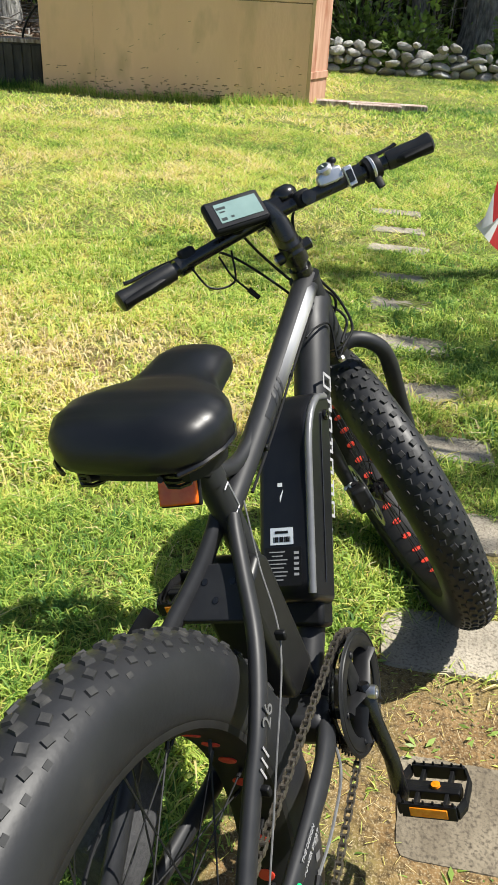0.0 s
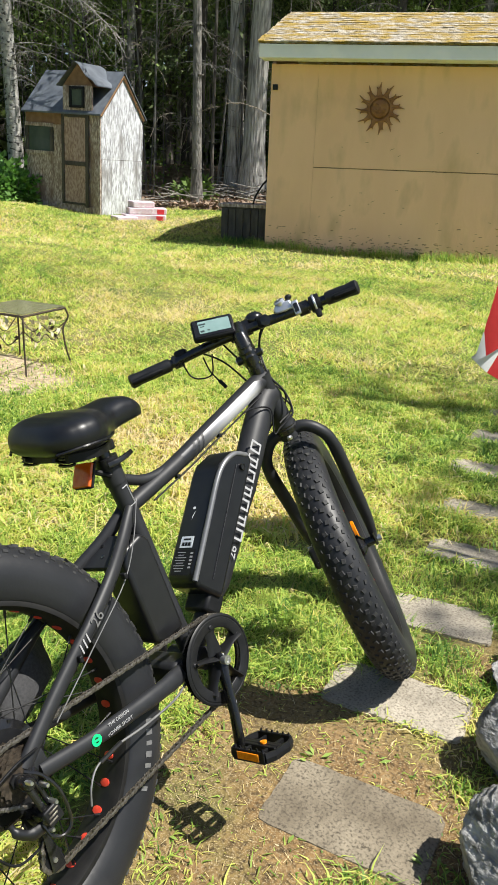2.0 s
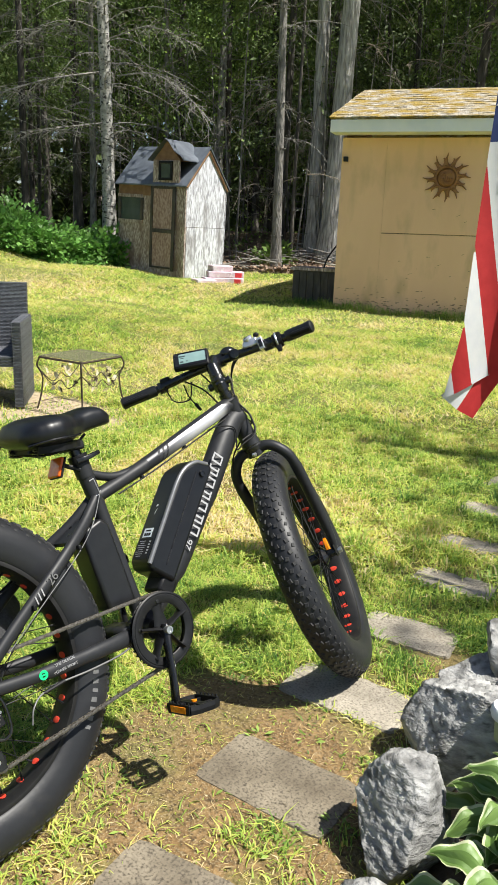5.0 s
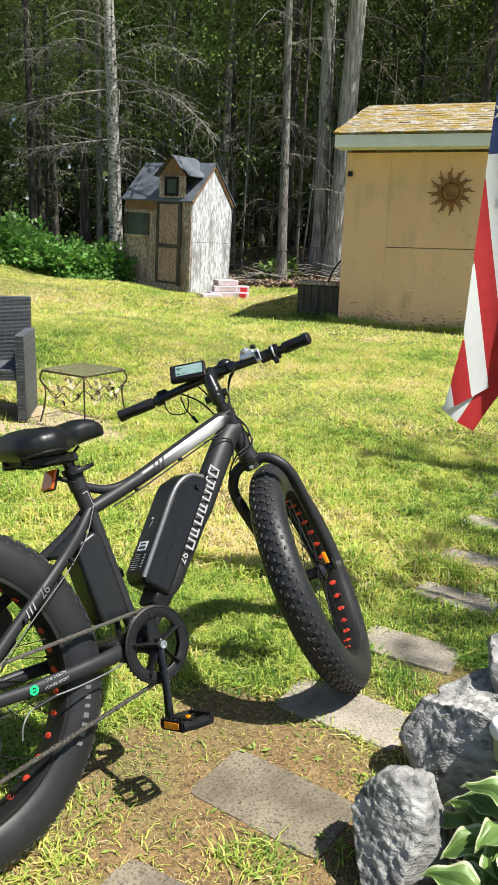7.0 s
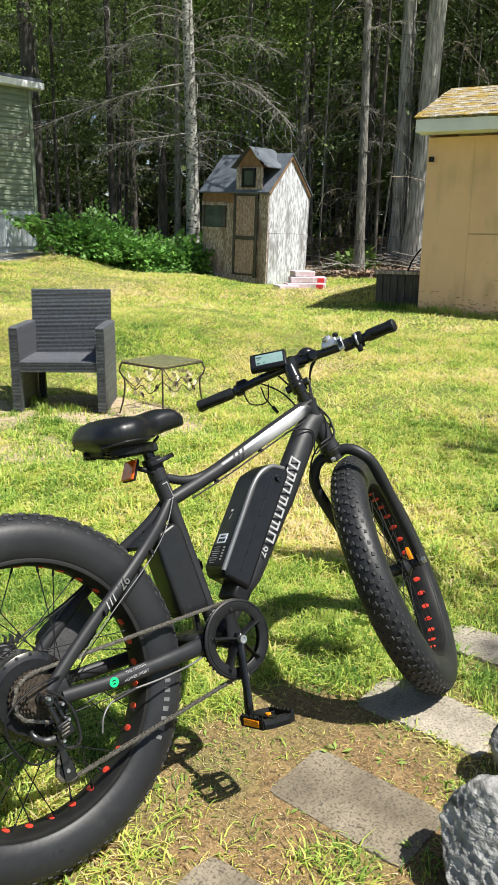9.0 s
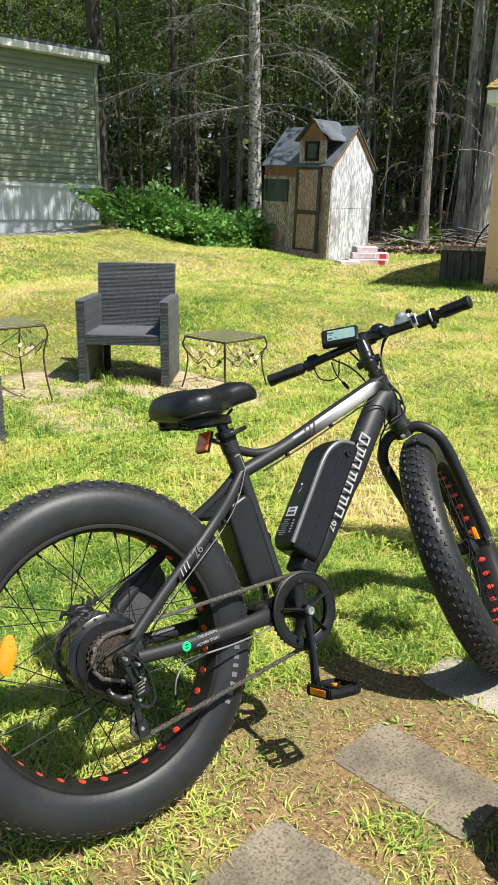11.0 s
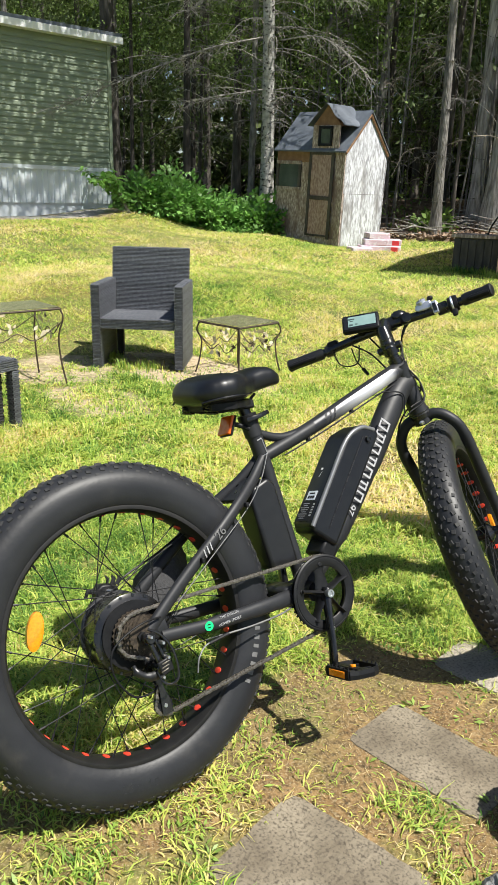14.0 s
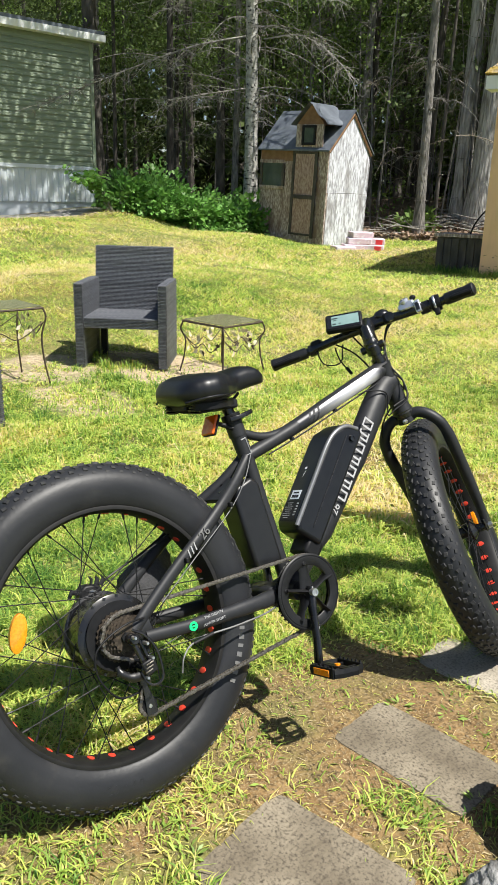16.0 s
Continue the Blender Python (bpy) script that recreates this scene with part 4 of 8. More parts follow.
def spoke_mesh(flange, side, lead):
    a = Vector((flange * math.cos(lead), side * 0.030, flange * math.sin(lead)))
    b = Vector((0.2600, side * 0.010, 0))
    g = Geo().tube([a, b], 0.00125, 5)
    g.tube([b + (a - b).normalized() * 0.014, b], 0.0026, 6)
    return g.mesh("spoke", SATINBLACK)


def wheel(name, m, flange, label):
    w = part(name, RIM_ME, None, bike, label, m)
    part("tyre", TYRE_ME, None, w, "fat knobbly black rubber tyre")
    part("tread", KNOB_ME, None, w, kind="stuff")
    # sidewall size mark and maker's bars
    for k in range(34):
        a = radians(k * 360 / 34 + 5)
        part("rim_window", DOT_ME, None, w, "", Matrix.Rotation(-a, 4, "Y") @ Matrix.Translation((0.2590, 0, 0)) @ Matrix.Rotation(radians(-90), 4, "Y") @ Matrix.Rotation(radians(90), 4, "Z"))
    kinds = {(s, l): spoke_mesh(flange, s, l * radians(62 if flange > 0.04 else 75)) for s in (-1, 1) for l in (-1, 1)}
    for k in range(36):
        s, l = (-1 if k % 2 else 1), (-1 if k % 4 < 2 else 1)
        part("spoke", kinds[(s, l)], None, w, "", Matrix.Rotation(-radians(k * 10 + 2), 4, "Y"))
    return w


rear = wheel("rear_wheel", pose(0, 0, 0, 0, 20, 0), 0.083, "black fat rear wheel with red rim windows")
front = wheel("front_wheel", SW @ Matrix.Translation(AXLE), 0.026, "black fat front wheel with red rim windows")


def side_marks(parent, a0, count, mat, r, step, h):
    """Plain bars of the size of moulded sidewall lettering, on the right-hand sidewall; one part a figure."""
    off = -0.0519
    for k in range(count):
        a = a0 + k * step
        e, u = Vector((math.cos(a), 0, math.sin(a))), Vector((-math.sin(a), 0, math.cos(a)))
        c = e * r + Vector((0, off, 0))
        g = Geo()
        for ce, cu, le, lu in ((0, 0, h, 0.011 if k % 2 else 0.008),):
            g.add([c + e * (ce + x * le / 2) + u * (cu + y * lu / 2) for x, y in ((-1, -1), (1, -1), (1, 1), (-1, 1))], [(0, 1, 2, 3)])
        part("maker_mark", g, mat, parent, "pale moulded maker's mark", smooth=False)


side_marks(rear, radians(-36 + 20), 7, SIDEINK, 0.314, radians(3.7), 0.014)
size_mark = text_mesh("26 x 4.0", 0.026, 0.0006)
size_mark.materials.append(RUBBER)
part("size_mark", size_mark, None, rear, "moulded tyre size", Matrix.Rotation(radians(78), 4, "Y") @ Matrix.Translation((0.316, -0.0506, 0)) @ basis((0, 0, 1), (-1, 0, 0), (0, -1, 0), (0, 0, 0)))

hub = Geo().lathe([(0.012, -0.068), (0.03, -0.066), (0.062, -0.052), (0.078, -0.05), (0.087, -0.046), (0.087, -0.036), (0.081, -0.034), (0.081, 0.034), (0.087, 0.036), (0.087, 0.046), (0.078, 0.05), (0.04, 0.056), (0.012, 0.068)], 48)
part("hub_motor", hub, GLOSSBLACK, rear, "black round hub motor")
for k in range(36):
    a = radians(k * 10)
    part("flange_bolt", Geo().box((0.006, 0.008, 0.006), (0.083 * math.cos(a), -0.046, 0.083 * math.sin(a))), GLOSSBLACK, rear) if k % 2 == 0 else None
bars = Geo()
for k in range(9):
    a = radians(60 + k * 4)
    bars.box((0.006, 0.004, 0.0006), (0, 0, 0.0815), Matrix.Rotation(a, 4, "Y") @ Matrix.Translation((0, -0.012, 0)))
part("motor_print", bars, GREYINK, rear, "grey printed bars")
cas = Geo()
for i in range(7):
    r, y = 0.052 - i * 0.0042, -0.066 - i * 0.0048
    prof = []
    teeth = 28 - 2 * i
    ring = []
    for k in range(teeth * 2):
        a = math.pi * k / teeth
        q = r + (0.0035 if k % 2 else 0)
        ring.append((q * math.cos(a), q * math.sin(a)))
    cas.loft([[(x, y + d, z) for x, z in ring] for d in (-0.001, 0.001)])
part("freewheel", cas, BRASSY, rear, "worn brown freewheel sprockets", smooth=False)
part("spoke_guard", Geo().lathe([(0.05, -0.0605), (0.074, -0.0605), (0.074, -0.059), (0.05, -0.059)], 40, closed=True), PLASTIC, rear, "dark guard ring")
part("axle_nut", Geo().lathe([(0.0, -0.112), (0.0055, -0.112), (0.0055, -0.102), (0.0125, -0.102), (0.0125, -0.09), (0, -0.09)], 6), SATINBLACK, rear)
disc = Geo()
for r0, r1 in ((0.066, 0.08), (0.022, 0.03)):
    disc.lathe([(r0, 0.058), (r1, 0.058), (r1, 0.0598), (r0, 0.0598)], 48, closed=True)
for k in range(6):
    a = radians(k * 60)
    disc.tube([(0.028 * math.cos(a), 0.059, 0.028 * math.sin(a)), (0.068 * math.cos(a + 0.4), 0.059, 0.068 * math.sin(a + 0.4))], 0.004, 4, flat=(1, 0.25))
DISC_ME = disc.mesh("brake_disc", STEEL)
part("brake_disc", DISC_ME, None, rear, "steel brake disc")
part("brake_disc", DISC_ME, None, front, "steel brake disc")
part("front_hub", Geo().lathe([(0.007, -0.08), (0.012, -0.078), (0.014, -0.05), (0.031, -0.036), (0.031, -0.03), (0.018, -0.024), (0.018, 0.024), (0.031, 0.03), (0.031, 0.036), (0.014, 0.05), (0.012, 0.078), (0.007, 0.08)], 24), GLOSSBLACK, front)


def wheel_reflector(parent, r, deg, size=1.0):
    g = Geo()
    ring = [(math.cos(2 * math.pi * k / 20) * 0.040, math.sin(2 * math.pi * k / 20) * 0.017) for k in range(20)]
    g.loft([[(x * s, y, z * s) for x, z in ring] for y, s in ((-0.008, 0.85), (-0.006, 1), (0.006, 1), (0.008, 0.85))])
    part("wheel_reflector", g, AMBER, parent, "oval amber spoke reflector", Matrix.Rotation(-radians(deg), 4, "Y") @ pose(r, -0.022, 0, 0, 90, 0) @ Matrix.Scale(size, 4))


wheel_reflector(rear, 0.205, 163 + 20)
wheel_reflector(front, 0.195, 3, 0.75)

# -- frame --
fr = Geo()
fr.tube(spline([(0.985, 0, 0.445), (0.925, 0, 0.410), (0.758, 0, 0.220), (0.603, 0, 0.058), (0.500, 0, -0.030)], 6), [0.034] * 6 + [0.037] * 6 + [0.033] * 6 + [0.026] * 6 + [0.025], 18, flat=(0.85, 1.0))
TOP_TUBE = spline([(0.965, 0, 0.485), (0.915, 0, 0.471), (0.745, 0, 0.413), (0.61, 0, 0.366), (0.445, 0, 0.316)], 6)
TOP_R = [0.0245 - 0.0075 * i / 24 for i in range(25)]
fr.tube(TOP_TUBE, TOP_R, 20)
fr.tube(spline([(0.60, 0, 0.370), (0.55, 0, 0.357), (0.496, 0, 0.356), (0.43, 0, 0.378)], 6), 0.0115, 12)
fr.tube([(0.492, 0, -0.02), (0.44, 0, 0.31), (0.4185, 0, 0.412)], [0.0185, 0.019, 0.0205], 18)
fr.tube([(0.427, 0, 0.37), (0.4185, 0, 0.414)], [0.0225, 0.0225], 18)
fr.tube([AX0 + AXD * -0.085, AX0 + AXD * -0.07, AX0 + AXD * 0.055, AX0 + AXD * 0.07], [0.031, 0.027, 0.026, 0.029], 24)
fr.tube([(BB.x, -0.05, BB.z), (BB.x, 0.05, BB.z)], 0.024, 24)
part("frame", fr, FRAME, bike, "matte charcoal aluminium frame")
for s in (-1, 1):
    part("seat_stay", Geo().tube(spline([(0.434, s * 0.012, 0.312), (0.414, s * 0.018, 0.294), (0.373, s * 0.034, 0.261), (0.30, s * 0.064, 0.214), (0.225, s * 0.079, 0.163), (0.163, s * 0.081, 0.118), (0.105, s * 0.083, 0.074), (0.045, s * 0.087, 0.026), (0.022, s * 0.088, 0.006)], 5), 0.0118, 14, flat=(0.9, 1.22)), FRAME, bike)
    cs = Geo().tube(spline([(0.455, s * 0.030, -0.036), (0.42, s * 0.052, -0.030), (0.352, s * 0.070, -0.027), (0.276, s * 0.078, -0.026), (0.162, s * 0.085, -0.023), (0.045, s * 0.090, -0.014)], 5), [0.017] * 5 + [0.0175] * 5 + [0.016] * 5 + [0.0145] * 5 + [0.013] * 6, 14, flat=(0.75, 1.1))
    chain_stay = part("chain_stay", cs, FRAME, bike)
    part("dropout", Geo().tube([(0.06, s * 0.088, 0.012), (0.0, s * 0.088, 0.0), (-0.012, s * 0.088, -0.004)], [0.022, 0.02, 0.012], 10, flat=(0.25, 1)), FRAME, bike)
    # graphics on the right-hand side and left alike: three slashes and outlined figures on the stay
    if s < 0:
        stay_dir = Vector((-0.11, 0, -0.083)).normalized()
        for k in range(3):
            c = Vector((0.185 + 0.009 * k, -0.0925, 0.133 + 0.0063 * k))
            part("stripe", Geo().tube([c + Vector((-0.004, 0, 0.009)), c + Vector((0.0, 0.0, -0.009))], 0.0015, 4, flat=(1, 0.4)), GREYINK, bike, smooth=False)
        m26 = text_mesh("26", 0.029, 0.0003)
        m26.materials.append(SIDEINK)
        part("size_print", m26, None, bike, "grey printed wheel size", basis((0.8, 0, 0.6), (-0.6, 0, 0.8), (0, -1, 0), (0.232, -0.0905, 0.168)))
yoke = Geo()
yoke.add([(0.392, -0.034, 0.262), (0.392, 0.034, 0.262), (0.330, 0.056, 0.218), (0.330, -0.056, 0.218), (0.386, -0.034, 0.272), (0.386, 0.034, 0.272), (0.324, 0.056, 0.228), (0.324, -0.056, 0.228)],
         [(0, 1, 2, 3), (4, 5, 6, 7), (0, 1, 5, 4), (1, 2, 6, 5), (2, 3, 7, 6), (3, 0, 4, 7)])
part("stay_bridge", yoke, FRAME, bike, smooth=False, bevel=0.002)
for y, x in ((-0.020, 0.365), (0.020, 0.365), (0.0, 0.345)):
    part("bridge_hole", Geo().lathe([(0, -0.0005), (0.0045, -0.0005), (0.0045, 0.0008), (0, 0.0008)], 10, Matrix.Translation((x, y, 0.2575 + (x - 0.365) * 0.71)) @ Matrix.Rotation(radians(-38), 4, "Y"), "Z"), GLOSSBLACK, bike)
part("bb_yoke", Geo().box((0.06, 0.115, 0.05), (0.425, 0, -0.03)), FRAME, bike, bevel=0.012)
# silver fade along the top tube, and its dark slashes
fade = Geo()
vs, first, last = [], 5, 18
for i in range(first, last + 1):
    d = (TOP_TUBE[i + 1] - TOP_TUBE[i - 1]).normalized()
    upv = Vector((-d.z, 0, d.x))
    lo_a = -42 if i > first else -25
    for k in range(6):
        a = radians(lo_a + (52 - lo_a) * k / 5)
        vs.append(TOP_TUBE[i] + (TOP_R[i] + 0.0008) * (Vector((0, -1, 0)) * math.cos(a) + upv * math.sin(a)))
n_ = last - first + 1
fade.add(vs, [(i * 6 + k, i * 6 + k + 1, i * 6 + k + 7, i * 6 + k + 6) for i in range(n_ - 1) for k in range(5)])
part("silver_fade", fade, SILVERFADE, bike, "brushed silver fade stripe")
for k in range(3):
    g, vs = Geo(), []
    for j in range(6):
        a = radians(-46 + 100 * j / 5)
        for w_ in (-0.16, 0.16):
            q = 15.9 - 0.75 * k + 0.24 * j + w_
            i0 = int(q)
            c = TOP_TUBE[i0].lerp(TOP_TUBE[i0 + 1], q - i0)
            d = (TOP_TUBE[i0 + 1] - TOP_TUBE[i0]).normalized()
            vs.append(c + (TOP_R[i0] + 0.0014) * (Vector((0, -1, 0)) * math.cos(a) + Vector((-d.z, 0, d.x)) * math.sin(a)))
    g.add(vs, [(2 * j, 2 * j + 1, 2 * j + 3, 2 * j + 2) for j in range(5)])
    part("slash", g, FRAME, bike, smooth=False)
# plain bars for the model name along the down tube, right side, with the wheel size below
dt_u, dt_v = Vector((0.630, 0, 0.776)).normalized(), Vector((-0.776, 0, 0.630)).normalized()
for k in range(7):
    c = Vector((0.692, -0.0350, 0.166)) + dt_u * (0.0365 * k)
    g = Geo()
    for o_, l_, w_ in (((0, 0.0155), 0.027, 0.0052), ((0, -0.0155), 0.027, 0.0052), ((-0.011, 0), 0.0055, 0.034), ((0.011, 0.0) if k % 2 == 0 else (0.003, 0), 0.0055, 0.034)):
        cc = c + dt_u * o_[0] + dt_v * o_[1]
        g.add([cc + dt_u * a * l_ / 2 + dt_v * b * w_ / 2 + Vector((0, -0.0012 if abs(o_[1]) > 0 else -0.0016, 0)) for a, b in ((-1, -1), (1, -1), (1, 1), (-1, 1))], [(0, 1, 2, 3)])
    part("name_bar", g, GREYINK, bike, "silver grey name lettering as plain bars", smooth=False)
n26 = text_mesh("26", 0.032, 0.0004)
n26.materials.append(GREYINK)
part("size_print", n26, None, bike, "grey printed wheel size", basis(dt_u, dt_v, (0, -1, 0), Vector((0.664, -0.0345, 0.133))))
# chain stay print
e_m = Geo().lathe([(0.0052, 0), (0.0105, 0), (0.0105, 0.0008), (0.0052, 0.0008)], 24, Matrix.Translation((0.158, -0.0965, -0.023)), "Y", closed=True)
part("green_mark", e_m, GREENINK, bike, "green ring mark")
part("green_mark", Geo().box((0.0165, 0.0008, 0.0035), (0.160, -0.0966, -0.023)), GREENINK, bike)
for txt, z in (("THE DESIGN", -0.021), ("POWER SPORT", -0.036)):
    tm = text_mesh(txt, 0.0090, 0.0003)
    tm.materials.append(GREYINK)
    part("slogan", tm, None, bike, "small white slogan", basis((1, 0.02, 0.04), (-0.04, 0, 1), (0, -1, 0), (0.214, -0.0935, z + 0.008)))
# head badge box on the seat tube
for a, b in (((0.4345, -0.0195, 0.362), (0.444, -0.0195, 0.322)), ((0.444, -0.0195, 0.322), (0.430, -0.0195, 0.318)), ((0.4345, -0.0195, 0.362), (0.421, -0.0195, 0.358))):
    part("badge_line", Geo().tube([a, b], 0.0012, 4), GREYINK, bike, smooth=False)

# battery, riding on the down tube
bu, bv = Vector((0.630, 0, 0.776)).normalized(), Vector((-0.776, 0, 0.630)).normalized()
BAT = basis(bu, (0, 1, 0), bv, (0.588, 0, 0.053))
prof = [(0.0, 0.0), (0.335, 0.0), (0.345, 0.02), (0.332, 0.062), (0.285, 0.094), (0.262, 0.098), (0.022, 0.098), (0.0, 0.082)]
bat = Geo()
bat.loft([[(x, y * 1.0, z) for x, z in prof] for y in (-0.045, 0.045)])
battery = part("battery", bat, BATTERY, bike, "glossy black removable battery pack", BAT, bevel=0.017)
battery.modifiers["bevel"].segments = 4
part("battery_edge", Geo().tube(spline([(0.012, -0.0425, 0.0925), (0.14, -0.0425, 0.0945), (0.262, -0.0425, 0.0940), (0.318, -0.0425, 0.066), (0.336, -0.0425, 0.024)], 5), 0.0062, 10), EDGEGREY, battery, "grey edge strip")
part("side_seam", Geo().tube([(0.03, -0.0462, 0.045), (0.30, -0.0462, 0.05)], 0.0012, 5), GLOSSBLACK, battery)
part("key_lock", Geo().lathe([(0, -0.0045), (0.005, -0.0045), (0.0055, -0.006), (0.008, -0.006), (0.009, -0.003), (0.009, 0.0)], 16, Matrix.Translation((0.302, -0.0455, 0.032))), GLOSSBLACK, battery, "round black key lock")
part("battery_base", Geo().box((0.05, 0.07, 0.05), (-0.012, 0, 0.012)), PLASTIC, battery, bevel=0.008)
sticker = part("spec_label", Geo().box((0.058, 0.060, 0.0006), (0.052, 0.002, 0.0985)), PLASTIC, battery, "black specification sticker")
for i in range(8):
    part("print_bar", Geo().box((0.0016, (0.026, 0.018, 0.034, 0.03, 0.022, 0.034, 0.03, 0.02)[i], 0.0003), (0.074 - i * 0.006, 0.012, 0.0991)), GREYINK, battery)
for i in range(5):
    part("print_bar", Geo().box((0.004, 0.008, 0.0003), (0.072 - i * 0.008, -0.02, 0.0991)), GREYINK, battery)
part("serial_label", Geo().box((0.026, 0.038, 0.0008), (0.098, 0.004, 0.0988)), LABEL, battery, "silver blue serial label")
for i in range(10):
    part("print_bar", Geo().box((0.008, 0.0012 + 0.001 * (i % 3), 0.0003), (0.093, -0.010 + i * 0.003, 0.0994)), PLASTIC, battery)
part("print_bar", Geo().box((0.004, 0.022, 0.0003), (0.104, 0.004, 0.0994)), PLASTIC, battery)
bolt_mark = Geo()
bolt_mark.add([(0.150, 0.006, 0.0984), (0.170, 0.000, 0.0984), (0.170, 0.0015, 0.0984), (0.158, 0.0066, 0.0984)], [(0, 1, 2, 3)])
bolt_mark.box((0.006, 0.008, 0.0003), (0.178, 0.006, 0.0985))
part("bolt_mark", bolt_mark, WHITEINK, battery, "small white mark", smooth=False)

# controller box behind the seat tube
su = Vector((-0.14, 0, 0.99)).normalized()
sv = Vector((0.99, 0, 0.14)).normalized()
CTRL = basis(su, (0, 1, 0), -sv, (0.466, 0, 0.045))
ctrl = Geo().loft([[(0.0, y, 0.0), (0.205, y, 0.0), (0.225, y, 0.018), (0.215, y, 0.066), (0.19, y, 0.080), (0.012, y, 0.080), (0.0, y, 0.066)] for y in (-0.040, 0.040)])
part("controller_box", ctrl, CTRLGLOSS, bike, "smooth black controller box", CTRL, bevel=0.024).modifiers["bevel"].segments = 5

# -- crank set --
def flat_ring(r0, r1, y0, y1):
    return Geo().lathe([(r0, y0), (r1 - 0.003, y0), (r1, (y0 + y1) / 2), (r1 - 0.003, y1), (r0, y1)], 56, closed=True)


ring = part("chainring_guard", Geo().lathe([(0.065, -0.083), (0.0905, -0.083), (0.0935, -0.085), (0.0905, -0.0875), (0.0885, -0.0875), (0.0875, -0.0862), (0.0855, -0.0862), (0.0845, -0.0875), (0.067, -0.0875), (0.065, -0.086)], 56, closed=True), SATINBLACK, bike, "black chainring guard", Matrix.Translation(BB))
part("chainring", flat_ring(0.070, 0.088, -0.066, -0.069), GLOSSBLACK, ring)
for k in range(5):
    a = radians(k * 72 + 20)
    part("spider_arm", Geo().tube([(0.012 * math.cos(a), -0.078, 0.012 * math.sin(a)), (0.05 * math.cos(a), -0.079, 0.05 * math.sin(a)), (0.072 * math.cos(a), -0.078, 0.072 * math.sin(a))], [0.021, 0.0135, 0.021], 10, flat=(1, 0.3)), SATINBLACK, ring)
teeth = Geo()
n_t = 42
for k in range(n_t):
    a = 2 * math.pi * k / n_t
    teeth.box((0.005, 0.0025, 0.0045), (0.089, -0.0675, 0), Matrix.Rotation(a, 4, "Y"), 0.6)
part("chainring_teeth", teeth, SATINBLACK, ring, kind="stuff", smooth=False)
for k in range(5):
    a = radians(k * 72 + 20)
    part("chainring_bolt", Geo().lathe([(0, -0.0905), (0.004, -0.0905), (0.0055, -0.089), (0.0055, -0.084)], 10, Matrix.Translation((0.071 * math.cos(a), 0, 0.071 * math.sin(a)))), SATINBLACK, ring)
# arms: right one points down and a little back
arm_d = Vector((-0.205, 0, -0.979)).normalized()
for s in (-1, 1):
    d = arm_d if s < 0 else -arm_d
    y0 = s * 0.088
    pts = [BB + Vector((0, y0, 0)) - d * 0.014, BB + Vector((0, y0, 0)), BB + Vector((0, s * 0.098, 0)) + d * 0.05, BB + Vector((0, s * 0.112, 0)) + d * 0.11, BB + Vector((0, s * 0.117, 0)) + d * 0.168, BB + Vector((0, s * 0.117, 0)) + d * 0.182]
    arm = part("crank_arm", Geo().tube(pts, [0.012, 0.019, 0.0135, 0.0125, 0.014, 0.008], 14, flat=(0.62, 1)), GLOSSBLACK, bike, "gloss black crank arm")
    part("crank_bolt", Geo().lathe([(0, s * 0.108), (0.005, s * 0.108), (0.0055, s * 0.110), (0.0095, s * 0.110), (0.0105, s * 0.107), (0.0105, s * 0.09)], 16, Matrix.Translation(BB)), STEEL, arm)
    # grey streak painted on the right arm as its highlight
    if s < 0:
        part("highlight_print", Geo().tube([BB + Vector((0.004, -0.1085, 0)) + d * 0.06, BB + Vector((0.004, -0.1165, 0)) + d * 0.088], 0.0022, 5, flat=(1, 0.4)), GREYINK, arm)
    # pedal: open platform cage, level with the ground
    pc = BB + Vector((0.015 if s < 0 else 0.0, s * 0.155, -0.009 if s < 0 else 0.0)) + d * 0.168
    tiltm = Matrix.Translation(pc) @ Matrix.Rotation(radians(8 if s < 0 else 0), 4, "Y")
    ped = part("pedal", Geo().tube([(0, -s * 0.058, 0), (0, s * 0.05, 0)], 0.009, 10), PLASTIC, bike, "black platform pedal with amber reflectors", tiltm)
    for x in (-0.042, 0.042):
        part("cage_bar", Geo().box((0.007, 0.082, 0.024), (x, s * 0.008, 0)), PLASTIC, ped, smooth=False, bevel=0.0015)
    for y in (-0.036, 0.05):
        part("cage_end", Geo().tube([(-0.042, s * y, 0), (-0.022, s * (y + (0.008 if y > 0 else -0.006)), 0), (0.022, s * (y + (0.008 if y > 0 else -0.006)), 0), (0.042, s * y, 0)], 0.009, 6, flat=(0.4, 1.3)), PLASTIC, ped, smooth=False)
    part("pedal_body", Geo().box((0.024, 0.086, 0.016), (0, s * 0.006, 0)), PLASTIC, ped, smooth=False, bevel=0.002)
    for x in (-0.02, 0.02):
        for y in (0.03, -0.014):
            part("cage_rib", Geo().box((0.05, 0.006, 0.012), (x, s * y, 0)), PLASTIC, ped, smooth=False, bevel=0.001)
    for k in range(6):
        for x in (-0.042, 0.042):
            part("pin", Geo().box((0.004, 0.004, 0.006), (x, s * (-0.028 + k * 0.0145), 0.014), None, 0.6), PLASTIC, ped, smooth=False)
    for x in (-1, 1):
        part("reflector", Geo().box((0.003, 0.056, 0.015), (x * 0.0462, s * 0.008, 0)), AMBER, ped, "amber pedal reflector", bevel=0.001)
    part("end_cap", Geo().lathe([(0, 0.0), (0.007, 0.0), (0.007, 0.004), (0, 0.005)], 12, pose(0, s * 0.012, 0.0085), "Z"), AMBER, ped, "amber cap")

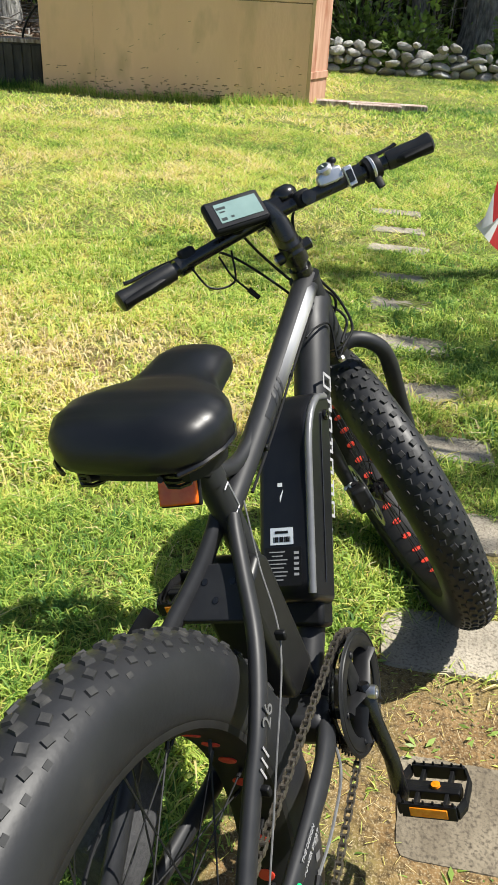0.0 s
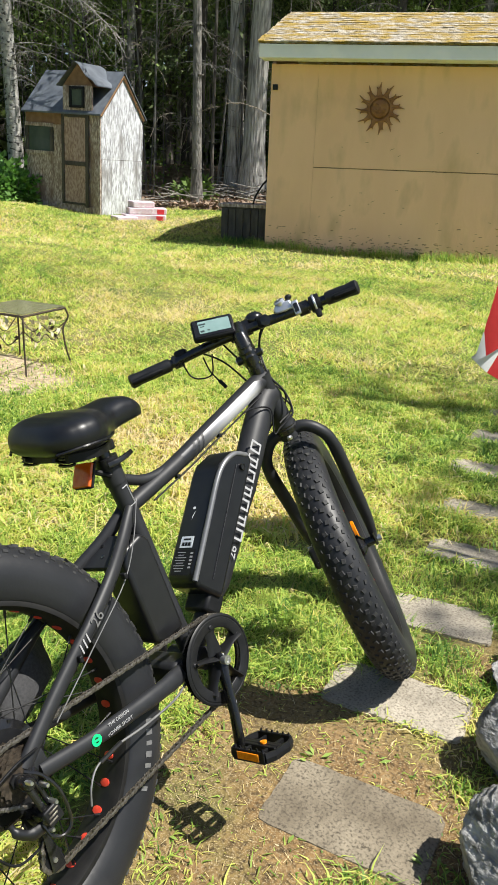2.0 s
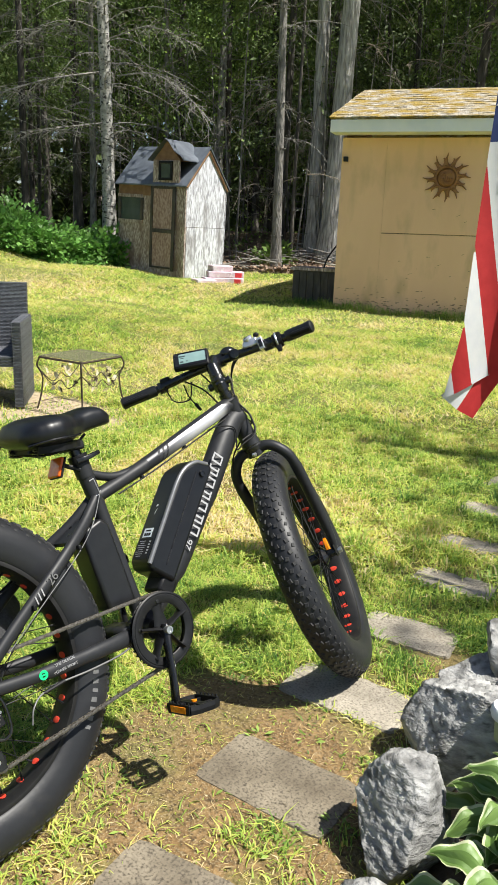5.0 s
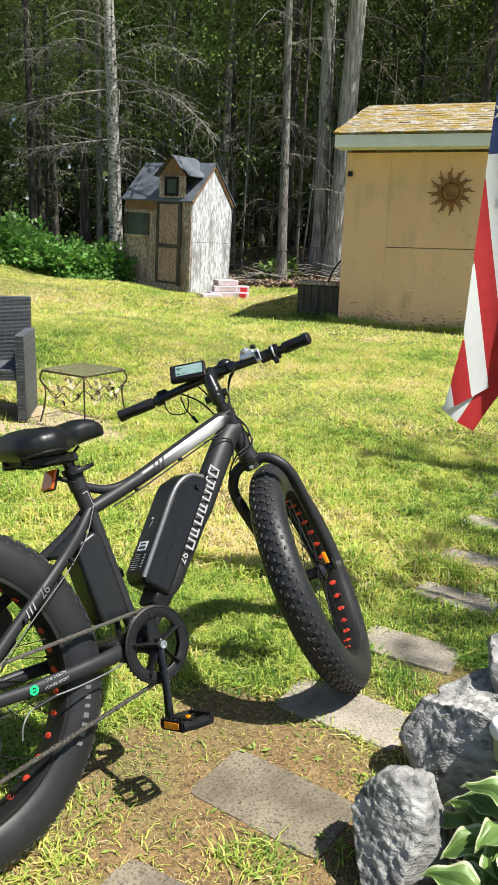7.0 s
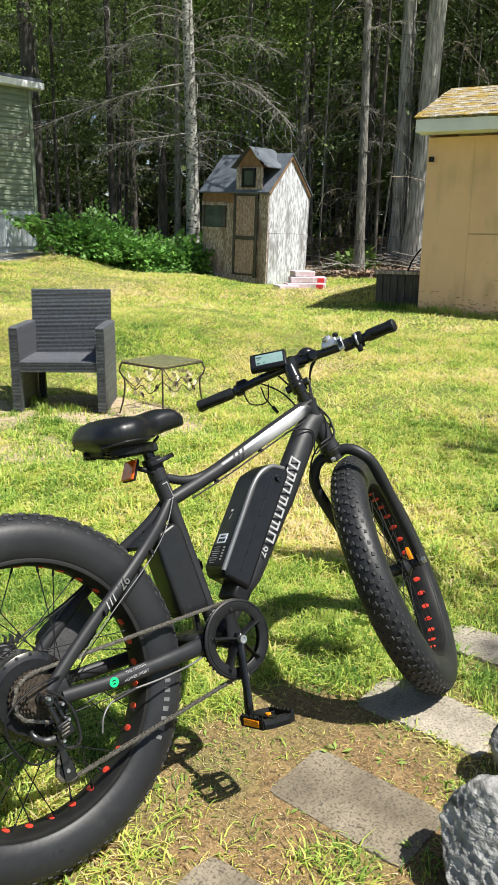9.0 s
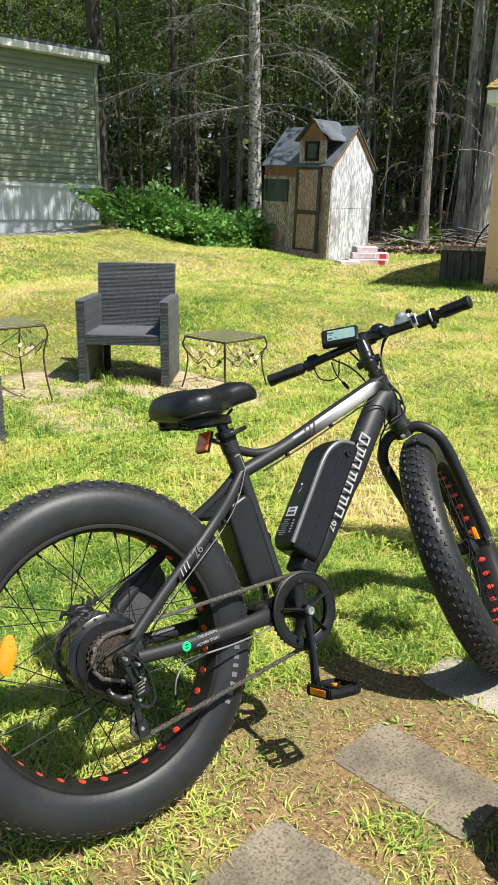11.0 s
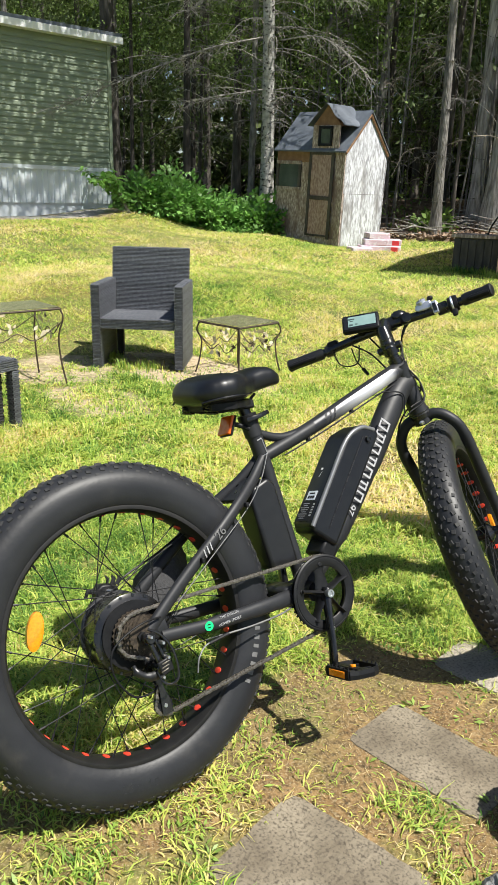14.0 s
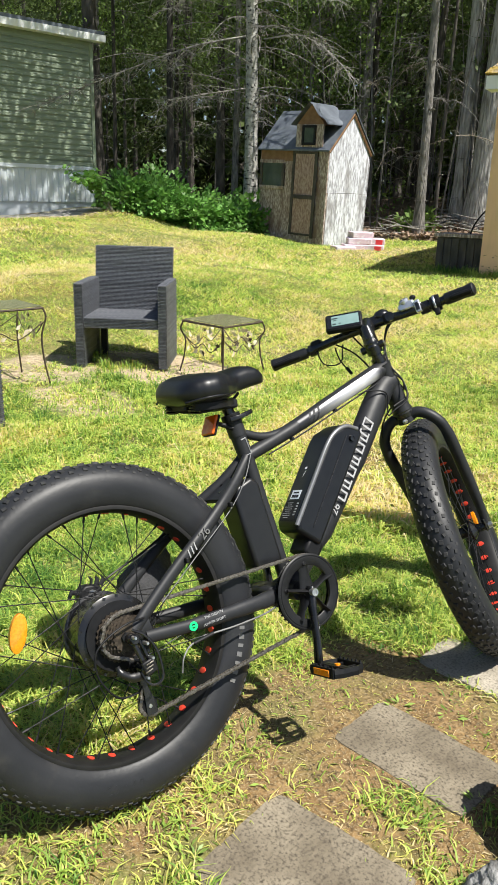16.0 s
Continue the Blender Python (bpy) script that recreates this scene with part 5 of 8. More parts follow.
# -- chain --
def chain_run(pts, n_links):
    """Outer and inner plates with rollers along a line."""
    g = Geo()
    pts = [Vector(p) for p in pts]
    seg = [(b - a).length for a, b in zip(pts, pts[1:])]
    total = sum(seg)

    def at(s):
        for a, b, l in zip(pts, pts[1:], seg):
            if s <= l:
                return a + (b - a) * (s / l), (b - a).normalized()
            s -= l
        return pts[-1], (pts[-1] - pts[-2]).normalized()

    for k in range(n_links):
        p, d = at((k + 0.5) / n_links * total)
        side = Vector((0, 1, 0))
        up = side.cross(d).normalized()
        m = basis(d, side, up, p)
        w = 0.0046 if k % 2 else 0.0030
        for s in (-1, 1):
            g.tube([(-0.0075, s * w, 0), (-0.004, s * w, 0), (0.0, s * w, 0), (0.004, s * w, 0), (0.0075, s * w, 0)], [0.003, 0.0048, 0.0034, 0.0048, 0.003], 6, True, m, (0.22, 1))
        g.tube([(-0.0063, -0.005, 0), (-0.0063, 0.005, 0)], 0.0036, 6, True, m)
    return g


ring_c = BB + Vector((0, -0.067, 0))
cass_c = Vector((0, -0.078, 0))
d_up = math.atan2(ring_c.z - cass_c.z, ring_c.x - cass_c.x)
up_line = [cass_c + Vector((-0.018, 0, 0.045)), cass_c + Vector((0.004, 0, 0.050)), ring_c + Vector((-0.012, 0, 0.089))]
up_line += [ring_c + 0.090 * Vector((math.cos(a), 0, math.sin(a))) for a in (radians(q) for q in range(90, -100, -15))]
PUL_T, PUL_B = Vector((0.012, -0.088, -0.075)), Vector((0.022, -0.091, -0.152))
low_line = [ring_c + 0.090 * Vector((math.cos(radians(-98)), 0, math.sin(radians(-98)))), PUL_B + Vector((0.006, 0, -0.021))]
low_line += [PUL_B + 0.02 * Vector((math.cos(a), 0, math.sin(a))) for a in (radians(q) for q in (-90, -130, -170, -210))] + [PUL_T + Vector((0.018, 0, 0.0)), PUL_T + Vector((0.006, 0, 0.02)), cass_c + Vector((-0.035, 0, -0.032))]
low_line += [cass_c + 0.048 * Vector((math.cos(a), 0, math.sin(a))) for a in (radians(q) for q in (200, 170, 140, 115))]


def length(p):
    return sum((Vector(b) - Vector(a)).length for a, b in zip(p, p[1:]))


part("chain", chain_run(up_line + low_line[0:0], int(length(up_line) / 0.0127)), CHAIN, bike, "oily steel chain", smooth=False)
part("chain_lower_run", chain_run(low_line, int(length(low_line) / 0.0127)), CHAIN, bike, "oily steel chain", smooth=False)

# -- rear derailleur --
derail = part("derailleur", Geo().tube([(0.030, -0.096, 0.000), (0.016, -0.106, -0.010), (0.004, -0.114, -0.004)], [0.010, 0.013, 0.012], 12), GLOSSBLACK, bike, "black and chrome rear derailleur")
for y, w_ in ((-0.083, 1.0), (-0.0985, 0.92)):
    part("cage_plate", Geo().tube([(0.010, y, -0.062), (0.014, y, -0.088), (0.020, y, -0.115), (0.024, y, -0.140), (0.026, y, -0.170)], [0.015 * w_, 0.0075 * w_, 0.0065 * w_, 0.011 * w_, 0.014 * w_], 12, flat=(1, 0.10)), GLOSSBLACK, derail, "black cage plate")
# parallelogram arms, knuckles and the sprung body
for a_, b_, r_ in (((0.002, -0.122, -0.004), (0.014, -0.126, -0.052), 0.0060), ((0.018, -0.118, -0.008), (0.030, -0.122, -0.054), 0.0052)):
    part("link_arm", Geo().tube([a_, b_], r_, 10, flat=(1, 0.7)), GLOSSBLACK, derail)
part("knuckle", Geo().lathe([(0.0, -0.138), (0.012, -0.138), (0.0155, -0.134), (0.0155, -0.104), (0.012, -0.100)], 20, Matrix.Translation((0.019, 0, -0.066))), GLOSSBLACK, derail, "round black knuckle")
part("knuckle", Geo().lathe([(0.0, -0.130), (0.009, -0.130), (0.0115, -0.127), (0.0115, -0.100)], 18, Matrix.Translation((0.004, 0, -0.002))), GLOSSBLACK, derail)
part("outer_plate", Geo().box((0.030, 0.006, 0.030), (0, 0, 0)), SATINBLACK, derail, "", pose(0.021, -0.138, -0.062, 0, -14, 0), bevel=0.004)
for k in range(3):
    part("plate_rib", Geo().box((0.018, 0.002, 0.0028), (0, 0, 0)), CHAIN, derail, "chrome rib", pose(0.021 - 0.002 * k, -0.1418, -0.054 - 0.0075 * k, 0, -14, 0), bevel=0.0006)
part("lower_lever", Geo().tube(spline([(0.010, -0.122, -0.078), (-0.014, -0.124, -0.076), (-0.034, -0.122, -0.062), (-0.040, -0.118, -0.046)], 4), [0.010] * 5 + [0.008] * 5 + [0.005] * 3, 10, flat=(0.7, 1)), CTRLGLOSS, derail, "dark lower body of the derailleur")
for x, z in ((0.000, 0.004), (0.024, -0.014), (0.030, -0.046), (0.012, -0.082)):
    part("bolt", Geo().lathe([(0, -0.143), (0.0030, -0.143), (0.0042, -0.140), (0.0042, -0.120)], 8, Matrix.Translation((x, 0, z))), STEEL, derail, "small steel bolt")
for p in (PUL_T, PUL_B):
    g = Geo()
    ringp = []
    for k in range(22):
        a = 2 * math.pi * k / 22
        q = 0.0205 if k % 2 else 0.0175
        ringp.append((q * math.cos(a), q * math.sin(a)))
    g.loft([[(x, y, z) for x, z in ringp] for y in (-0.0035, 0.0035)])
    part("pulley", g, PLASTIC, derail, "black jockey wheel", Matrix.Translation(p), smooth=False)
    part("pulley_bolt", Geo().lathe([(0, -0.011), (0.004, -0.011), (0.0045, -0.008), (0.0045, 0.0)], 10, Matrix.Translation(p)), STEEL, derail)
part("guard_loop", Geo().tube(spline([(0.004, -0.120, 0.018), (0.026, -0.134, 0.000), (0.042, -0.142, -0.036), (0.044, -0.144, -0.085), (0.030, -0.142, -0.100), (0.012, -0.138, -0.094), (0.004, -0.130, -0.070)], 6), 0.0030, 8), GLOSSBLACK, derail, "black wire derailleur guard")
part("gear_cable", Geo().tube(spline([(0.20, -0.1, -0.052), (0.14, -0.108, -0.056), (0.11, -0.118, -0.075), (0.10, -0.118, -0.105)], 6), 0.0019, 6), CABLEGREY, derail)
part("barrel", Geo().tube([(0.20, -0.1, -0.051), (0.145, -0.107, -0.056)], [0.0045, 0.0038], 8), SATINBLACK, derail)
part("motor_lead", Geo().tube(spline([(0.045, -0.102, 0.03), (0.0, -0.115, 0.032), (-0.046, -0.118, 0.018), (-0.080, -0.118, -0.008), (-0.082, -0.118, -0.056), (-0.050, -0.116, -0.106), (-0.006, -0.108, -0.114), (0.012, -0.100, -0.108)], 6), 0.0022, 8), PLASTIC, derail)
part("rear_gear_housing", Geo().tube(spline([(0.44, -0.042, -0.05), (0.36, -0.085, -0.052), (0.27, -0.098, -0.053), (0.20, -0.1, -0.051)], 6), 0.0022, 6), CABLEGREY, bike, "grey cable housing")
part("rear_cable", Geo().tube(spline([(0.44, -0.030, 0.33), (0.39, -0.05, 0.262), (0.31, -0.090, 0.205), (0.20, -0.100, 0.128), (0.09, -0.106, 0.05)], 6), 0.0012, 6), CABLEGREY, bike, "bright cable along the stay")
for q in (0.35, 0.12):
    part("cable_guide", Geo().box((0.008, 0.014, 0.012), (0.10 + q * 0.6, -0.094, 0.070 + q * 0.42)), PLASTIC, bike, bevel=0.002)
# brake caliper on the left of the rear wheel
cal = part("brake_caliper", Geo().loft([[(x, y, z) for x, z in ((-0.026, 0.066), (0.020, 0.064), (0.030, 0.080), (0.022, 0.098), (-0.010, 0.104), (-0.028, 0.092))] for y in (0.056, 0.092)]), SATINBLACK, bike, "black brake caliper", bevel=0.005)
for k in range(3):
    part("caliper_fin", Geo().tube([(0.004 + 0.012 * k, 0.066, 0.094), (0.010 + 0.014 * k, 0.066, 0.112 - 0.003 * k), (0.004 + 0.016 * k, 0.066, 0.120 - 0.004 * k)], [0.006, 0.0055, 0.003], 6, flat=(0.6, 1)), SATINBLACK, cal)
part("caliper_arm", Geo().tube([(-0.020, 0.060, 0.088), (-0.044, 0.060, 0.096), (-0.052, 0.060, 0.082)], [0.006, 0.0065, 0.004], 8, flat=(0.7, 1)), SATINBLACK, cal)
part("caliper_knob", Geo().lathe([(0, 0.040), (0.007, 0.040), (0.009, 0.044), (0.009, 0.060)], 14, Matrix.Translation((0.002, 0, 0.082))), STEEL, cal, "silver caliper knob")
part("caliper_hose", Geo().tube(spline([(0.028, 0.074, 0.094), (0.075, 0.080, 0.112), (0.15, 0.076, 0.140), (0.24, 0.066, 0.185)], 6), 0.0026, 6), PLASTIC, bike, "black brake cable")
# kick stand on the left, carrying the lean
stand_foot = BIKE.inverted() @ Vector((-0.055, 0.75, 0.012))
part("kick_stand", Geo().tube([(0.10, 0.095, -0.02), stand_foot + Vector((0.01, 0, 0.03)), stand_foot], [0.010, 0.009, 0.012], 10), SATINBLACK, bike, "black side stand")
# fabric bag strapped to the left stays
part("frame_bag", boulder(0.135, 0.05, 0.075, 71, 4, 0.22), FABRIC, bike, "grey black fabric bag strapped to the stays", basis((0.82, 0, 0.57), (0, 1, 0), (-0.57, 0, 0.82), (0.165, 0.125, 0.075)), angle=180)
part("bag_strap", Geo().tube([(0.30, 0.10, 0.16), (0.28, 0.13, 0.20), (0.33, 0.09, 0.24)], 0.012, 8, flat=(0.3, 1)), PLASTIC, bike)

# -- saddle --
sad = Geo()
rings = []
ST = (0.0, 0.04, 0.10, 0.20, 0.32, 0.44, 0.54, 0.64, 0.76, 0.88, 0.96, 1.0)
SWID = (0.052, 0.078, 0.096, 0.109, 0.110, 0.095, 0.072, 0.056, 0.052, 0.049, 0.040, 0.022)
STOP = (0.498, 0.518, 0.532, 0.541, 0.544, 0.538, 0.531, 0.536, 0.542, 0.539, 0.526, 0.510)
SBOT = (0.482, 0.470, 0.464, 0.461, 0.460, 0.462, 0.468, 0.476, 0.483, 0.488, 0.490, 0.492)
for i in range(31):
    t = i / 30
    x = 0.247 + t * 0.266
    w, top, bot = (float(np.interp(t, ST, q)) for q in (SWID, STOP, SBOT))
    ring_ = []
    for k in range(28):
        a = 2 * math.pi * k / 28
        c, s = math.cos(a), math.sin(a)
        yy = w * 0.97 * math.copysign(abs(c) ** 0.72, c) - 0.006
        zz = (top + bot) / 2 + (top - bot) / 2 * math.copysign(abs(s) ** (0.78 if s > 0 else 0.5), s)
        if s > 0 and t < 0.5:
            zz -= 0.008 * (1 - abs(c)) * math.sin(math.pi * min(t / 0.5, 1))
        ring_.append((x, yy, zz))
    rings.append(ring_)
sad.loft(rings)
saddle = part("saddle", sad, VINYL, bike, "wide padded black vinyl saddle", Matrix.Translation((0, 0, 0.5)) @ Matrix.Rotation(radians(7), 4, "X") @ Matrix.Translation((0, 0, -0.5)), angle=60)
piping = []
for side in (1, -1):
    seq = rings[1:18] if side == 1 else rings[17:0:-1]
    for r in seq:
        q = max(r, key=lambda p: p[1] * side)
        piping.append((q[0], q[1] * 0.985, q[2] - 0.020))
part("piping", Geo().tube(piping, 0.0030, 6), GLOSSBLACK, saddle)
pan = [[(0.375 + (p[0] - 0.375) * 0.86, p[1] * 0.84, 0) for p in r] for r in rings[2:19]]
pan_ring = [max(r, key=lambda p: p[1]) for r in pan] + [min(r, key=lambda p: p[1]) for r in pan][::-1]
part("saddle_pan", Geo().loft([[(x, y, z) for x, y, _ in pan_ring] for z in (0.452, 0.468)]), PLASTIC, saddle)
for s in (-1, 1):
    part("saddle_rail", Geo().tube(spline([(0.27, s * 0.045, 0.46), (0.32, s * 0.03, 0.445), (0.40, s * 0.024, 0.452), (0.44, s * 0.02, 0.476)], 5), 0.0038, 8), SATINBLACK, saddle)
    coil = [(0.29 + 0.014 * math.cos(k * 0.9), s * 0.055 + 0.014 * math.sin(k * 0.9), 0.470 - k * 0.0009) for k in range(28)]
    part("saddle_spring", Geo().tube(coil, 0.003, 6), GLOSSBLACK, saddle, "black coil spring")
part("seat_post", Geo().tube([(0.419, 0, 0.41), (0.408, 0, 0.452)], 0.0145, 16), GLOSSBLACK, bike)
part("saddle_clamp", Geo().box((0.045, 0.06, 0.022), (0.404, 0, 0.450)), SATINBLACK, bike, bevel=0.005)
sc_ = part("seat_clamp", Geo().tube([(0.4195, 0, 0.404), (0.4155, 0, 0.426)], 0.0245, 18), SATINBLACK, bike)
part("quick_release", Geo().tube(spline([(0.398, -0.026, 0.412), (0.418, -0.034, 0.415), (0.444, -0.033, 0.420), (0.462, -0.028, 0.424)], 5), [0.007] * 5 + [0.006] * 6 + [0.0055] * 5, 8, flat=(0.6, 1)), GLOSSBLACK, sc_, "black quick release lever")
refl = part("rear_reflector", Geo().box((0.008, 0.052, 0.048), (0, 0, 0)), REDLENS, bike, "red rear reflector", basis((0.90, 0, -0.436), (0, 1, 0), (0.436, 0, 0.90), (0.350, -0.003, 0.407)), bevel=0.002)
part("reflector_bracket", Geo().tube([(0.005, 0, 0.01), (0.03, 0, 0.012), (0.06, -0.01, 0.01)], 0.006, 8), PLASTIC, refl)
part("reflector_shell", Geo().box((0.006, 0.056, 0.052), (0.006, 0, 0)), PLASTIC, refl, bevel=0.002)

# -- fork and front end --
fork_g = Geo()
crown = AX0 + AXD * -0.105
perp = Vector((AXD.z, 0, -AXD.x))
if perp.x < 0:
    perp = -perp
fork_g.tube([crown + AXD * 0.03, crown - AXD * 0.012], [0.024, 0.026], 18)
fork_ob = part("fork", fork_g, FRAME, bike, "matte charcoal wide hoop fork", SW)
for s in (-1, 1):
    end = AXLE + Vector((0, s * 0.078, 0))
    pts = spline([crown + Vector((0, 0, 0)), crown + Vector((0, s * 0.038, 0.004)), crown + Vector((0, s * 0.072, -0.010)) - AXD * 0.012, crown + Vector((0, s * 0.092, 0)) - AXD * 0.075, (crown + end) / 2 + Vector((0.004, s * 0.044 + s * 0.006, 0)), end + Vector((0, s * 0.006, 0)) + AXD * 0.07, end + AXD * 0.01], 5)
    part("fork_leg", Geo().tube(pts, [0.0158] * 16 + [0.0172] * 6 + [0.0172 - 0.0009 * k for k in range(len(pts) - 22)], 16), FRAME, fork_ob)
    part("fork_dropout", Geo().tube([end + AXD * 0.03, end - AXD * 0.012], [0.016, 0.013], 10, flat=(1, 0.4)), GLOSSBLACK, fork_ob)
    part("axle_nut", Geo().lathe([(0, s * 0.012), (0.009, s * 0.012), (0.010, 0), (0, 0)], 8, Matrix.Translation(end + Vector((0, s * 0.006, 0)))), STEEL, fork_ob)
part("crown_bolt", Geo().ball(0.008, tuple(crown + Vector((-0.024, 0, -0.012))), 8), STEEL, fork_ob, "silver crown bolt")
part("front_caliper", Geo().box((0.05, 0.04, 0.06), tuple(AXLE + Vector((-0.055, 0.08, 0.03)))), SATINBLACK, fork_ob, "black brake caliper", bevel=0.008)
cal = AXLE + Vector((-0.05, 0.072, 0.035))
part("caliper_arm", Geo().tube([cal + Vector((0.02, 0.012, 0.03)), cal + Vector((-0.012, 0.016, 0.012)), cal + Vector((-0.026, 0.012, -0.018))], [0.006, 0.007, 0.005], 8), STEEL, fork_ob, "steel brake arm")
for dx_, dz_ in ((0.014, 0.022), (0.014, -0.022), (-0.014, 0.0)):
    part("caliper_bolt", Geo().lathe([(0, 0.030), (0.005, 0.030), (0.0055, 0.026), (0.0055, 0.012)], 8, Matrix.Translation(cal + Vector((dx_, 0, dz_)))), STEEL, fork_ob)
part("caliper_mount", Geo().tube([AXLE + Vector((0, 0.082, 0.0)), AXLE + Vector((-0.03, 0.080, 0.02)), AXLE + Vector((-0.05, 0.078, 0.065))], [0.016, 0.011, 0.009], 8, flat=(1, 0.5)), SATINBLACK, fork_ob)
part("lower_head_cup", Geo().tube([AX0 + AXD * -0.098, AX0 + AXD * -0.078], [0.0285, 0.0305], 20), GLOSSBLACK, bike)
hl = basis(perp, (0, 1, 0), AXD, AX0 + AXD * -0.035 + perp * 0.055)
part("head_lamp", Geo().lathe([(0, -0.022), (0.018, -0.02), (0.026, 0.0), (0.028, 0.02), (0.026, 0.026), (0, 0.028)], 20, pose(0, 0, 0, 0, 0, -90)), PLASTIC, bike, "black head lamp on the head tube", SB @ hl)

# stem: tall, raised and forward
S0, S1, S2 = AX0 + AXD * 0.07, AX0 + AXD * 0.185 + perp * 0.004, AX0 + AXD * 0.175 + perp * 0.078
stem = part("stem", Geo().tube([S0, S0 + AXD * 0.03, S0 + AXD * 0.085], [0.0175, 0.0155, 0.0155], 16), GLOSSBLACK, bike, "black adjustable stem", SBS)
part("stem_collar", Geo().tube([S0 + AXD * 0.008, S0 + AXD * 0.022], 0.0205, 18), GLOSSBLACK, stem)
part("stem_collar", Geo().tube([S0 + AXD * 0.036, S0 + AXD * 0.072], 0.0225, 18), GLOSSBLACK, stem)
part("stem_lug", Geo().tube([S0 + AXD * 0.055 + Vector((0, -0.034, 0)), S0 + AXD * 0.055 + Vector((0, 0.034, 0))], 0.011, 12), GLOSSBLACK, stem)
part("stem_arm", Geo().tube([S0 + AXD * 0.05, S0 + AXD * 0.10 + perp * 0.02, S2], [0.024, 0.0225, 0.024], 16, flat=(1.15, 0.9)), GLOSSBLACK, stem)
part("stem_clamp", Geo().tube([S2 + Vector((0, -0.03, 0)), S2 + Vector((0, 0.03, 0))], 0.0215, 16), GLOSSBLACK, stem)
for sy in (-1, 1):
    part("stem_bolt", Geo().lathe([(0, sy * 0.037), (0.006, sy * 0.037), (0.006, sy * 0.032), (0, sy * 0.032)], 8, Matrix.Translation(S0 + AXD * 0.055)), STEEL, stem)

# handlebar, swept back
GRIP_Z = 0.609
ends = Vector((0.914 + 0.052, 0, GRIP_Z))
barp = [ends + Vector((0, 0.300, 0)), ends + Vector((0.022, 0.21, 0.004)), Vector((S2.x - 0.004, 0.09, S2.z - 0.002)), Vector((S2.x, 0.03, S2.z)), Vector((S2.x, -0.03, S2.z)), Vector((S2.x - 0.004, -0.09, S2.z - 0.002)), ends + Vector((0.022, -0.21, 0.004)), ends + Vector((0, -0.312, 0))]
bar = part("handlebar", Geo().tube(spline(barp, 5), 0.0125, 14), GLOSSBLACK, bike, "black swept handlebar", SB)
for s in (-1, 1):
    a, b = ends + Vector((0, s * (0.306 if s > 0 else 0.318), 0)), ends + Vector((0.024, s * 0.195, 0.005))
    d = (b - a).normalized()
    if s < 0:
        b2 = ends + Vector((0.018, -0.235, 0.004))
    else:
        b2 = b
    gp = [a, a + d * 0.004, a + d * 0.012, a + d * 0.03, (a + b2) / 2, b2 - d * 0.01, b2]
    grip = part("grip", Geo().tube(gp, [0.013, 0.0185, 0.0185, 0.0165, 0.0172, 0.0175, 0.0165], 18), GRIPRUBBER, bar, "black rubber grip")
    part("grip_wing", Geo().tube([a + d * 0.01 + Vector((-0.010, 0, -0.006)), a + d * 0.06 + Vector((-0.014, 0, -0.006)), b2 - d * 0.01 + Vector((-0.004, 0, -0.004))], [0.013, 0.014, 0.008], 12, flat=(1, 0.7)), PLASTIC, bar)
    c = b + d * 0.02
    part("lever_clamp", Geo().tube([c - d * 0.012, c + d * 0.014], 0.018, 14), GLOSSBLACK, bar)
    lev = spline([c + Vector((0.02, 0, 0.006)), c + Vector((0.045, s * 0.02, 0.012)), c + Vector((0.055, s * 0.06, 0.014)), c + Vector((0.050, s * 0.09, 0.014)), c + Vector((0.048, s * 0.108, 0.016))], 5)
    part("brake_lever", Geo().tube(lev, [0.008] * 6 + [0.0065] * (len(lev) - 6), 10, flat=(1, 0.6)), GLOSSBLACK, bar, "black brake lever")
# right: throttle ring and silver shifter
tr_c = ends + Vector((0.024, -0.205, 0.005))
part("throttle", Geo().lathe([(0.014, -0.014), (0.022, -0.014), (0.024, -0.004), (0.021, 0.012), (0.014, 0.014)], 18, Matrix.Translation(tr_c)), PLASTIC, bar, "black thumb throttle")
part("throttle_ring", Geo().lathe([(0.0235, -0.002), (0.0248, 0.0), (0.0235, 0.004)], 18, Matrix.Translation(tr_c)), CHROME, bar)
part("throttle_tab", Geo().tube([tr_c + Vector((-0.012, 0, -0.018)), tr_c + Vector((-0.02, 0.0, -0.036))], [0.009, 0.007], 8, flat=(0.6, 1)), PLASTIC, bar)
sh_c = Vector((S2.x - 0.01, -0.136, S2.z + 0.0))
pod = Geo().loft([[(x * k_, y_, 0.012 + z * k_) for x, z in ((-0.015, -0.010), (0.013, -0.012), (0.017, 0.004), (0.008, 0.017), (-0.012, 0.014))] for y_, k_ in ((0.034, 0.45), (0.026, 0.80), (0.004, 1.0), (-0.014, 0.9))])
shf = part("gear_shifter", pod, CHROME, bike, "silver gear shifter pod", SB @ Matrix.Translation(sh_c), bevel=0.003)
for cx_, cz_, w_, h_ in ((-0.0155, 0.0, 0.0045, 0.034), (0.0155, 0.0, 0.0045, 0.034), (0.0, 0.0155, 0.0355, 0.0045), (0.0, -0.0155, 0.0355, 0.0045)):
    part("clamp_band", Geo().box((w_, 0.016, h_), (cx_, -0.022, cz_)), CHROME, shf, "", bevel=0.0018)
part("clamp_window", Geo().box((0.003, 0.011, 0.022), (-0.0185, -0.022, 0.0)), GLOSSBLACK, shf, "black window of the clamp", bevel=0.001)
part("lever_knob", Geo().ball(0.0095, (0.020, -0.012, 0.036), 12, None, (1, 1, 0.8)), PLASTIC, shf, "black knob of the thumb lever")
